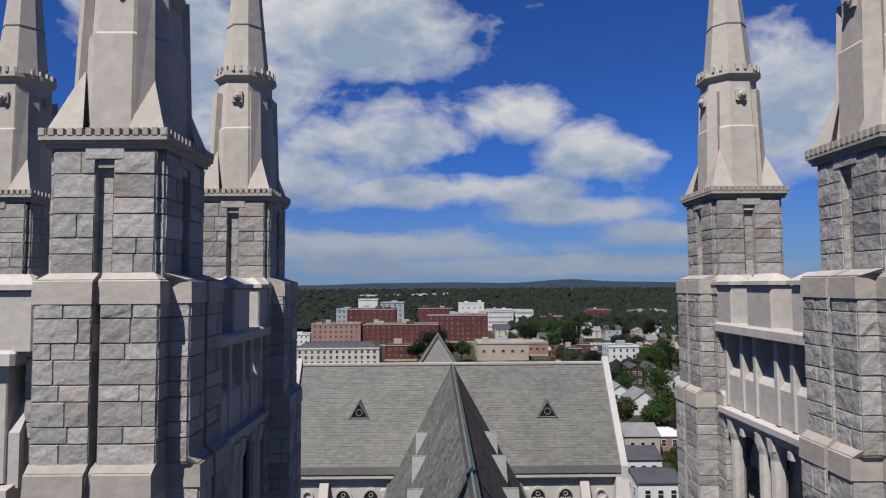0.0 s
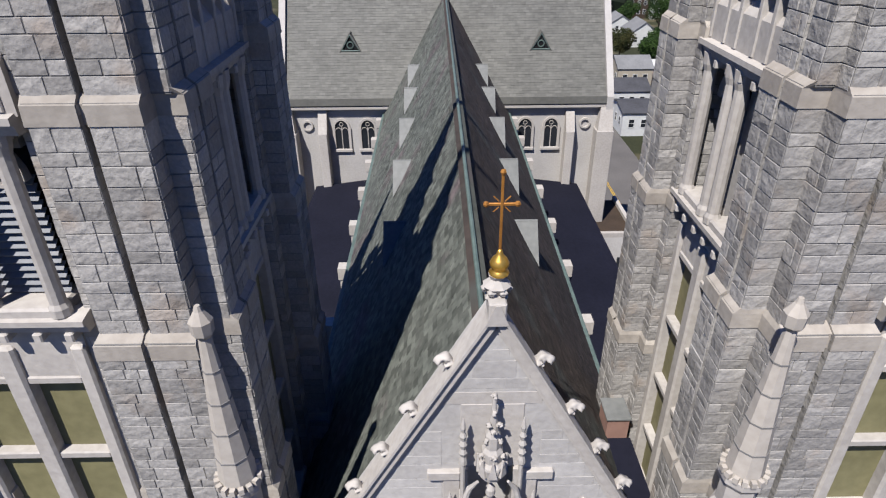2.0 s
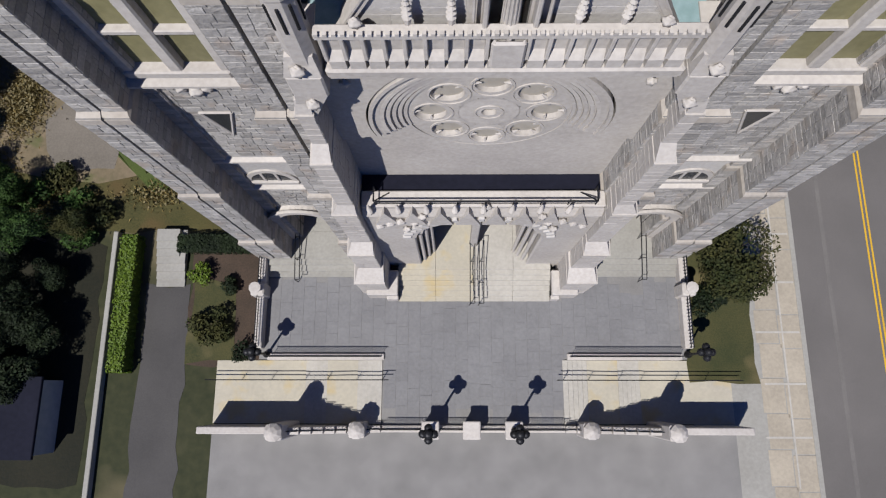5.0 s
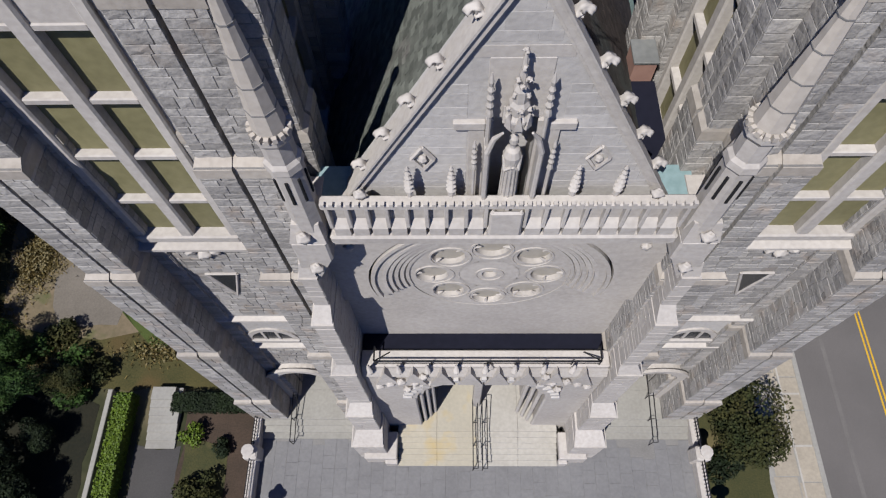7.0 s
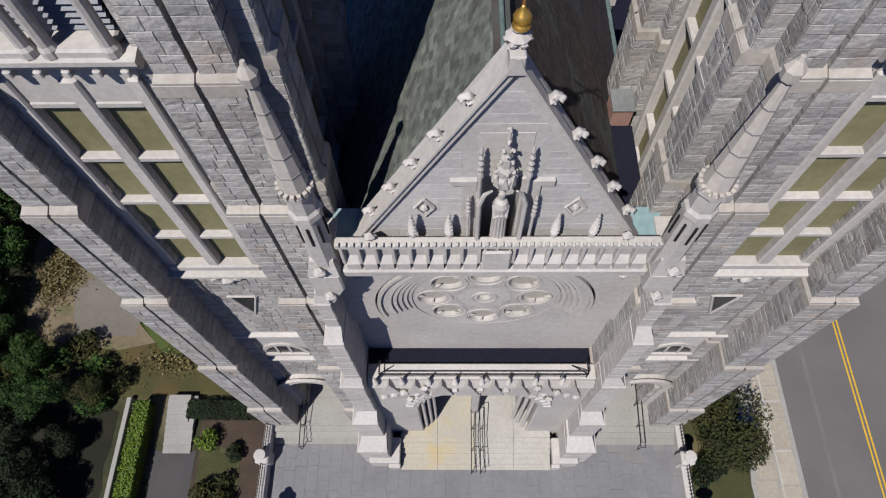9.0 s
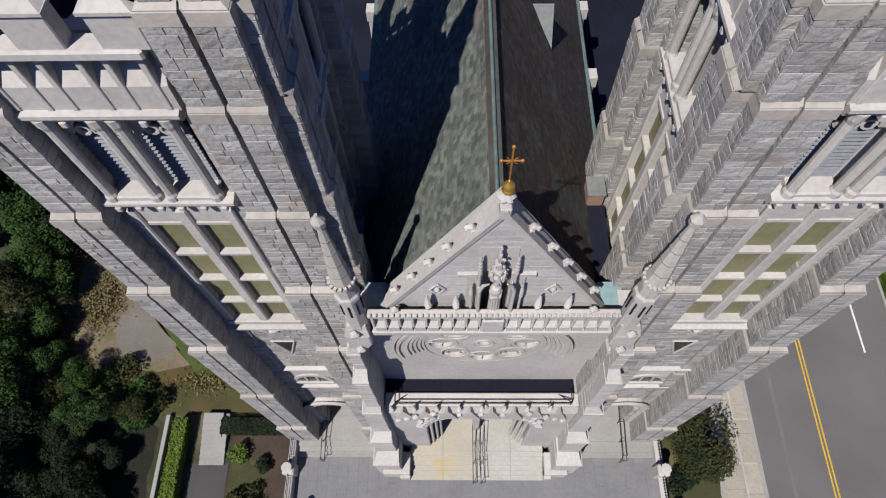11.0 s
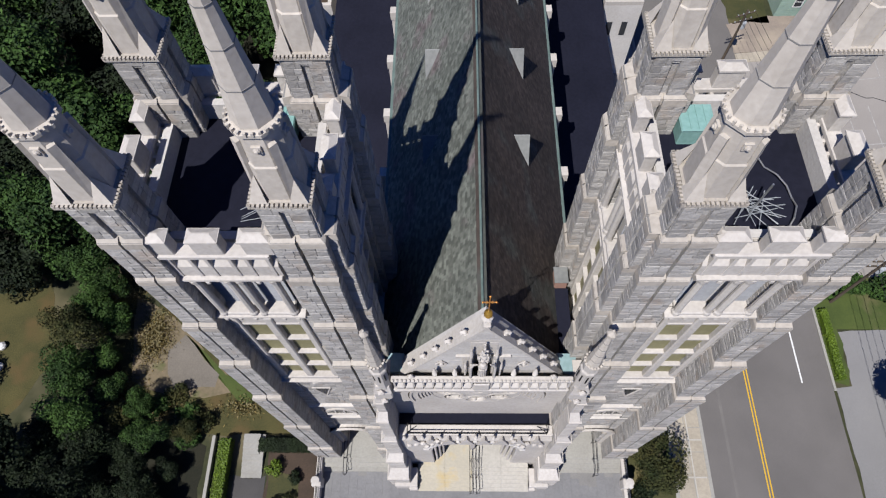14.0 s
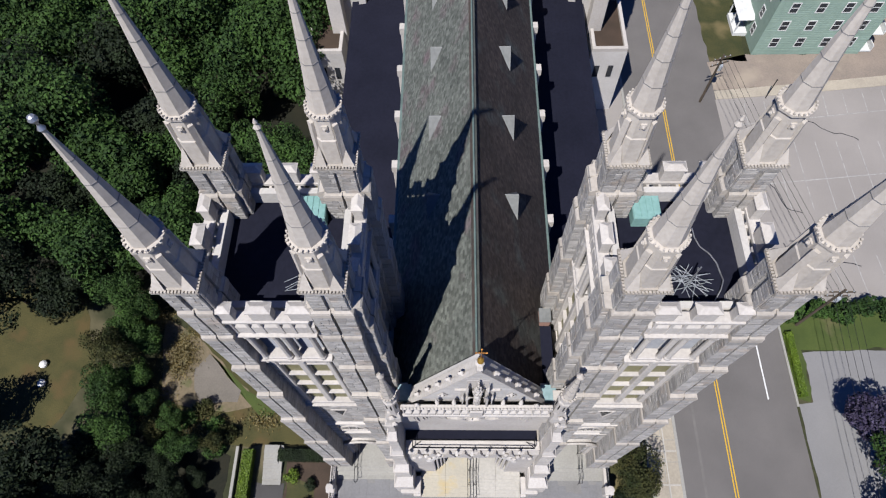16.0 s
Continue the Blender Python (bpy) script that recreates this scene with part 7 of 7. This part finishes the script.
block("flat_store", "low tan flat-roofed store", 18.5, 44.6, 311, 22, 8.7, TAN, 5, 1, 2.2, 1.8, CONCRETE)
block("flat_store", "low brown flat-roofed store", 46.0, 58.0, 330, 20, 7.0, BRICK_P, 3, 1, 2.2, 1.6, CONCRETE)
block("tenement", "white three-storey wooden tenement house", 76.9, 90.5, 278, 12, 9.9, WHITE, 4, 3, 1.2, 1.7, ROOFL)
block("red_roof_shop", "low shop with a bright red roof", -96, -85.3, 398, 12, 7.3, WHITE, 3, 2, 1.3, 1.5, BRICK)
block("low_brick_shops", "low red and brown brick shops", -29.0, -11.9, 312, 14, 8.0, BRICK, 5, 2, 1.4, 1.6, ROOFD)
gabled("house", "white gabled house with grey roof", 149.0, 161.0, 429, 14, 5.5, 3.2, WHITE, ROOFL)
gabled("house", "white gabled house with dark roof", 75.5, 80.8, 222, 11, 6.2, 2.6, WHITE, ROOFD, 2, 2)
gabled("house", "brown house with a dark flat porch", 69.8, 75.0, 224, 11, 7.0, 1.4, MULCH, ROOFD, 2, 2)
gabled("house", "pale blue gabled house", 80.9, 87.0, 215, 10, 4.2, 2.2, WHITE, ROOFL, 2, 1)
gabled("house", "white house with grey roof", 53.9, 60.3, 193, 9, 4.0, 2.0, WHITE, ROOFL, 2, 1)
gabled("house", "pale two-storey house with grey hipped roof", 55.0, 63.5, 176, 10, 3.8, 3.0, WHITE, ROOFL, 3, 1)
gabled("house", "cream house with a grey shingled roof", 40.2, 48.0, 132, 9, 4.4, 2.0, TAN, ROOFL, 3, 1, False)
gabled("house", "brown house with a pale flat roof", 48.5, 54.5, 136, 9, 3.4, 0.6, BRICK_P, PAINT_W, 2, 1, False)
gabled("house", "cream house with dark brown roof", 35.0, 42.3, 115, 9, 4.0, 1.6, WHITE, ROOFD, 3, 1, False)
gabled("house", "white house with dark low roof and porch", 32.8, 40.5, 100, 9, 4.2, 1.0, WHITE, ROOFD, 3, 1, False)
rng = random.Random(77)
for k in range(34):
    x, y = rng.uniform(95, 330), rng.uniform(300, 760)
    w = rng.uniform(7, 11)
    gabled("house", "distant pale gabled house among trees", x, x + w, y, rng.uniform(8, 12), rng.uniform(4.5, 6.5), rng.uniform(1.8, 3.0), rng.choice((WHITE, WHITE, TAN, GREYW, BRICK_P)), rng.choice((ROOFL, ROOFD, ROOFL)), 2, 1, rng.random() < 0.5)
# mixed houses and shops between the hospital and the car park
rng = random.Random(404)
taken = [(92, 132, 340, 408), (76, 91, 274, 294), (18, 45, 308, 335), (46, 58, 328, 352), (37, 104, 500, 545), (69, 88, 205, 240)]
made = 0
while made < 46:
    y = rng.uniform(300, 640)
    x = rng.uniform(0.085, 0.42) * y
    w, d = rng.uniform(8, 15), rng.uniform(8, 13)
    if any(a - 3 < x + w and x < b + 3 and c - 3 < y + d and y < e + 3 for a, b, c, e in taken):
        continue
    taken.append((x, x + w, y, y + d))
    made += 1
    wall = rng.choice((BRICK, BRICK, BRICK_P, TAN, WHITE, GREYW, MULCH, CREAM))
    if rng.random() < 0.4:
        block("shop", "low flat-roofed town building among trees", x, x + w, y, d, rng.uniform(4.5, 8.5), wall, 3, 2, 1.4, 1.6, rng.choice((ROOFD, ROOFL, MEMBRANE)))
    else:
        gabled("house", "distant gabled house among dark trees", x, x + w, y, d, rng.uniform(4.5, 7.5), rng.uniform(1.8, 3.2), wall, rng.choice((ROOFD, ROOFD, ROOFL)), 2, 2, rng.random() < 0.5)
for k, (x, w, y, h) in enumerate(((-196, 44, 1500, 16.2), (-128, 34, 1480, 16.0), (-70, 40, 1560, 16.6), (-430, 50, 1400, 15.5), (12, 16, 1700, 17.2), (-20, 12, 1620, 16.6))):
    block("warehouse", "long white warehouse far off among the woods", x, x + w, y, 40, h, WHITE, 0, 0)

# cars in the far car park
car_b = MB().box(-0.9, 0.9, -2.2, 2.2, 0.35, 0.85, 0.12).box(-0.78, 0.78, -1.1, 1.35, 0.85, 1.42, 0.25).mesh("body")
car_w = MB().tube((-0.92, 0, 0), (-0.7, 0, 0), 0.33, 10).mesh("wheel")
PAINTS = [material("car_paint_" + n, tuple(0.7 * q for q in c), tuple(q * 0.8 for q in c), rough=0.3, bump=0) for n, c in (("black", (0.02, 0.02, 0.022)), ("silver", (0.4, 0.41, 0.42)), ("blue", (0.04, 0.07, 0.15)), ("white", (0.7, 0.7, 0.7)), ("red", (0.25, 0.03, 0.03)))]
CARS = []
for m in PAINTS:
    c = car_b.copy()
    c.materials.append(m)
    CARS.append(c)
lot2 = tagged(part("far_car_park", MB().box(88, 132, 346, 404, -0.05, 0.06), LOT), "asphalt car park in the town", "parking lot", kind="structure")
rng = random.Random(5)
for r in range(4):
    for k in range(13):
        if rng.random() < 0.8:
            c = rng.randrange(5)
            t = thing("car", ("black", "silver", "dark blue", "white", "dark red")[c] + " car parked in the far car park", "car", pose(92 + 2.7 * k, 352 + 11 * r, 0.06), "parked cars")
            part("body", CARS[c], PAINTS[c], t)
            for sx, sy in ((0, -1.35), (0, 1.35), (1.62, -1.35), (1.62, 1.35)):
                part("wheel", car_w, IRON, t, at=pose(sx, sy, 0.33))

# trees in the town
rng = random.Random(21)
for x, y, g in ((-12, 300, 1.2), (-4, 296, 1.3), (4, 302, 1.25), (10, 306, 1.15), (54, 150, 1.0), (60, 160, 1.1), (66, 150, 1.1), (48, 160, 1.0), (72, 165, 1.1), (57, 142, 0.9), (66, 185, 1.0), (84, 240, 1.2), (92, 250, 1.2), (98, 238, 1.1), (88, 262, 1.1), (62, 205, 0.9), (46, 118, 0.6), (44, 108, 0.6), (52, 250, 1.0), (58, 262, 1.0), (62, 245, 0.9), (70, 330, 1.1), (64, 342, 1.1), (68, 380, 1.1), (66, 360, 1.0), (40, 345, 1.0), (52, 372, 1.1), (60, 398, 1.2), (74, 410, 1.2), (86, 425, 1.1), (100, 418, 1.0), (118, 425, 1.2), (138, 400, 1.2), (142, 372, 1.1), (138, 345, 1.0), (120, 330, 1.1), (104, 322, 1.0), (92, 312, 1.1), (112, 300, 1.0), (130, 310, 1.1), (150, 440, 1.2), (128, 455, 1.2), (104, 460, 1.3), (84, 455, 1.2), (66, 430, 1.2), (150, 330, 1.2), (168, 360, 1.2), (160, 400, 1.2), (180, 420, 1.2)):
    tree(x, y, rng.randrange(4), rng.choice(("green", "dark", "bronze")), g, rng.uniform(0, 360), "broad leafy tree among the town houses", "town trees")

rng = random.Random(9)
fw = MB()
for k in range(6000):
    y = 460 * math.exp(rng.uniform(0, 2.25))
    x = rng.uniform(-0.62, 0.52) * y
    near = k >= 5200
    if near:
        # street trees between the houses
        x, y = rng.uniform(58, 300), rng.uniform(225, 560)
        if (62 < x < 142 and 295 < y < 425) or (74 < x < 93 and 270 < y < 295) or rng.random() < 0.25:
            continue
    elif (-90 < x < 62 and y < 545) or (62 <= x < 135 and y < 440):
        continue
    s = rng.uniform(4.0, 7.0) * (1 + y / 2600) * (0.6 if near else 1)
    h = (rng.uniform(9, 14) + y * 0.0035) * (0.65 if near else 1)
    n_, a0 = 6, rng.uniform(0, 6.28)
    vs = []
    for r, z in ((0.75, 0.25), (1.0, 0.55), (0.72, 0.85), (0.1, 1.0)):
        for i in range(n_):
            a = a0 + 2 * math.pi * i / n_
            q = r * s * rng.uniform(0.75, 1.2)
            vs.append((x + q * math.cos(a), y + q * math.sin(a), h * z * rng.uniform(0.9, 1.08)))
    fs = [(r * n_ + i, r * n_ + (i + 1) % n_, (r + 1) * n_ + (i + 1) % n_, (r + 1) * n_ + i) for r in range(3) for i in range(n_)] + [tuple(range(3 * n_, 4 * n_))]
    fw.add(vs, fs)
tagged(part("far_woods", fw, FAR_WOODS), "dense green woods stretching to the hills", "woods", kind="stuff")

hl = MB()
for row, (y, base, amp, ph) in enumerate(((3900, 34, 7, 0.3), (4700, 52, 13, 1.1))):
    vs, n_ = [], 90
    for i in range(n_ + 1):
        x = -4300 + 8600 * i / n_
        z = base + amp * (0.5 * math.sin(x / 700 + ph) + 0.35 * math.sin(x / 290 + 2 * ph) + 0.15 * math.sin(x / 110))
        if row:
            z += 26 * math.exp(-((x - 1010) / 290) ** 2)
        vs += [(x, y - 600, -2), (x, y, z), (x, y + 140, -2)]
    fs = []
    for i in range(n_):
        k = 3 * i
        fs += [(k, k + 3, k + 4, k + 1), (k + 1, k + 4, k + 5, k + 2)]
    hl.add(vs, fs)
tagged(part("far_hills", hl, HILLS), "low wooded hills on the horizon, haze put in as blue-green", "hills", kind="structure")

# annexes by the transept and the box at the aisle's end
for s in (-1, 1):
    an = thing("annex", "low stone annex with parapet and dark red roof", "annex", group="annexes")
    part("wall", MB().box(*sorted((s * 14.2, s * 18.2)), 43.2, 51.6, 0, 10.0), ASHLAR, an)
    part("roof", MB().box(*sorted((s * 14.4, s * 17.9)), 43.5, 51.3, 10.0, 10.1), MULCH, an, "dark red-brown flat roof")
    for a in ((14.2, 18.2, 43.2, 43.6), (17.8, 18.2, 43.6, 51.6), (14.2, 14.6, 43.6, 51.6)):
        part("parapet", MB().box(*sorted((s * a[0], s * a[1])), a[2], a[3], 10.0, 10.5, 0.04), LIME, an)
    for k in range(2):
        w = MB().box(s * (15.2 + 1.6 * k) - 0.3, s * (15.2 + 1.6 * k) + 0.3, 43.14, 43.2, 6.0, 7.8)
        part("window", w, GLASS, an)
rb = thing("roof_box", "small flat-roofed service box on the aisle roof", "roof box")
part("body", MB().box(5.95, 7.35, 9.5, 11.4, 14.2, 16.0, 0.04), BRICK_P, rb)
part("lid", MB().box(5.9, 7.4, 9.45, 11.45, 16.0, 16.08, 0.02), LEAD, rb)

# aerials and stays on the tower roofs
for s in (-1, 1):
    ae = thing("roof_aerial", "tangle of galvanised steel struts on the tower roof", "aerial", pose(s * 9.2 + (0.3 if s > 0 else 1.2), 2.9, 36.58), "roof aerials")
    q = random.Random(60 + s)
    part("mast", MB().tube((0, 0, 0), (0, 0, 1.9), 0.04, 6), GALV, ae)
    for k in range(17 if s > 0 else 7):
        a, b = q.uniform(0, 6.28), q.uniform(2.2, 4.1)
        part("strut", MB().tube((q.uniform(0.8, 1.2) * math.cos(a), q.uniform(0.7, 1.0) * math.sin(a), q.uniform(0.05, 0.7)), (q.uniform(0.8, 1.2) * math.cos(a + b), q.uniform(0.7, 1.0) * math.sin(a + b), q.uniform(0.2, 0.9)), 0.013, 5), GREYW, ae)
    pp = MB()
    last = None
    for k in range(9):
        p = (1.1 + 0.5 * math.sin(k * 0.6), -0.8 + 0.45 * k, 0.06 + 0.25 * abs(math.sin(k)))
        if last:
            pp.tube(last, p, 0.03, 5)
        last = p
    part("conduit", pp, GALV, ae)

vb = thing("valley_box", "lead-topped box in the roof valley beside the tower", "roof box")
part("casing", MB().box(4.45, 5.15, 5.75, 6.65, 22.6, 23.9), BRICK_P, vb)
part("lid", MB().box(4.4, 5.2, 5.7, 6.7, 23.9, 23.98, 0.02), ZINC, vb)
vf = thing("valley_flat", "dark flat gutter roof in the valley beside the tower", "roof")
part("deck", MB().box(4.3, 5.25, 1.5, 5.7, 22.9, 23.15), MEMBRANE, vf)
part("upstand", MB().box(4.24, 4.3, 1.5, 5.7, 22.9, 23.35, 0.02), ZINC, vf)

# ---- pieces of roofs and paving ----


def slates(a, b, c, d, w, h, owner, mat, near, seed, rise=0.006):
    """Slates on the slope a-b (ridge) to d-c (eaves), in courses; near: how many from the ridge's start are pieces of their own."""
    rng = random.Random(seed)
    a, b, c, d = (Vector(p) for p in (a, b, c, d))
    nrm = (b - a).cross(d - a).normalized()
    if nrm.z < 0:
        nrm = -nrm
    rows = int((d - a).length / h)
    rest, singles = MB(), 0
    for r in range(rows):
        f0, f1 = r / rows, (r + 1) / rows
        p0, p1, q0, q1 = a.lerp(d, f0), a.lerp(d, f1), b.lerp(c, f0), b.lerp(c, f1)
        length = (q1 - p1).length
        n = max(1, int(length / w))
        off = 0.5 * (r % 2)
        for i in range(n + 1):
            s0, s1 = max(0.0, (i - off) / n), min(1.0, (i + 1 - off) / n)
            if s1 - s0 < 0.2 / n:
                continue
            g = 0.008 / length
            lift = rise * rng.uniform(0.6, 1.5)
            sk = rng.uniform(-0.012, 0.012)
            t0, t1 = p0.lerp(q0, s0 + g) + nrm * 0.004, p0.lerp(q0, s1 - g) + nrm * 0.004
            u0, u1 = p1.lerp(q1, s0 + g) + nrm * (lift + sk), p1.lerp(q1, s1 - g) + nrm * (lift - sk)
            vs = [t0, t1, u1, u0, u0 - nrm * lift, u1 - nrm * lift]
            fs = [(0, 1, 2, 3), (3, 2, 5, 4)]
            if (t1 - t0).cross(u0 - t0).dot(nrm) < 0:
                fs = [f[::-1] for f in fs]
            if r < 11 and i < near:
                part("slate", MB().add(vs, fs), mat, owner)
            else:
                rest.add(vs, fs)
    part("slate_field", rest, mat, owner)["kind"] = "stuff"


slope_l, slope_r = [o for o in nave.children if o.name.startswith("roof_slope")]
slates((0, 1.4, RIDGE), (0, 52.6, RIDGE), (-EX, 49.6, EAVE), (-EX, 1.4, EAVE), 0.30, 0.235, slope_l, SLATE, 13, 1)
slates((0, 1.4, RIDGE), (0, 52.6, RIDGE), (EX, 49.6, EAVE), (EX, 1.4, EAVE), 0.30, 0.235, slope_r, SLATE_SHADED, 13, 2)
ts = [o for o in trans.children if o.name.startswith("roof_slope")][0]
slates((-TL, TRY, RIDGE), (TL, TRY, RIDGE), (TL, TEY, TEZ), (-TL, TEY, TEZ), 0.55, 0.25, ts, TSLATE, 0, 3, 0.02)

rng = random.Random(14)
rest = MB()
count = 0
for i in range(35):
    x0, x1 = -12.5 + 0.72 * i, -12.5 + 0.72 * (i + 1)
    y = -13.0 - rng.uniform(0, 0.8)
    while y < -1.5:
        l = rng.choice((0.72, 1.08, 1.44))
        side = abs((x0 + x1) / 2) > 5.4
        ya = max(y, -6.6) if side else y
        if not (y > -3.2 and (-6.6 < (x0 + x1) / 2 < 6.6)) and not (y + l > -1.4 and abs(x0) > 6.4) and y + l > (-6.2 if side else FY + 1.2):
            g = 0.005
            m = MB().box(x0 + g, x1 - g, ya + g, y + l - g, PZ - 0.03, PZ + rng.uniform(0.0, 0.004), 0.004)
            if count < 290 and y > -10:
                part("paving_slab", m, PAVING, plaza)
                count += 1
            else:
                rest.add(m.v, m.f)
        y += l
if rest.v:
    part("paving_slabs", rest, PAVING, plaza)["kind"] = "stuff"
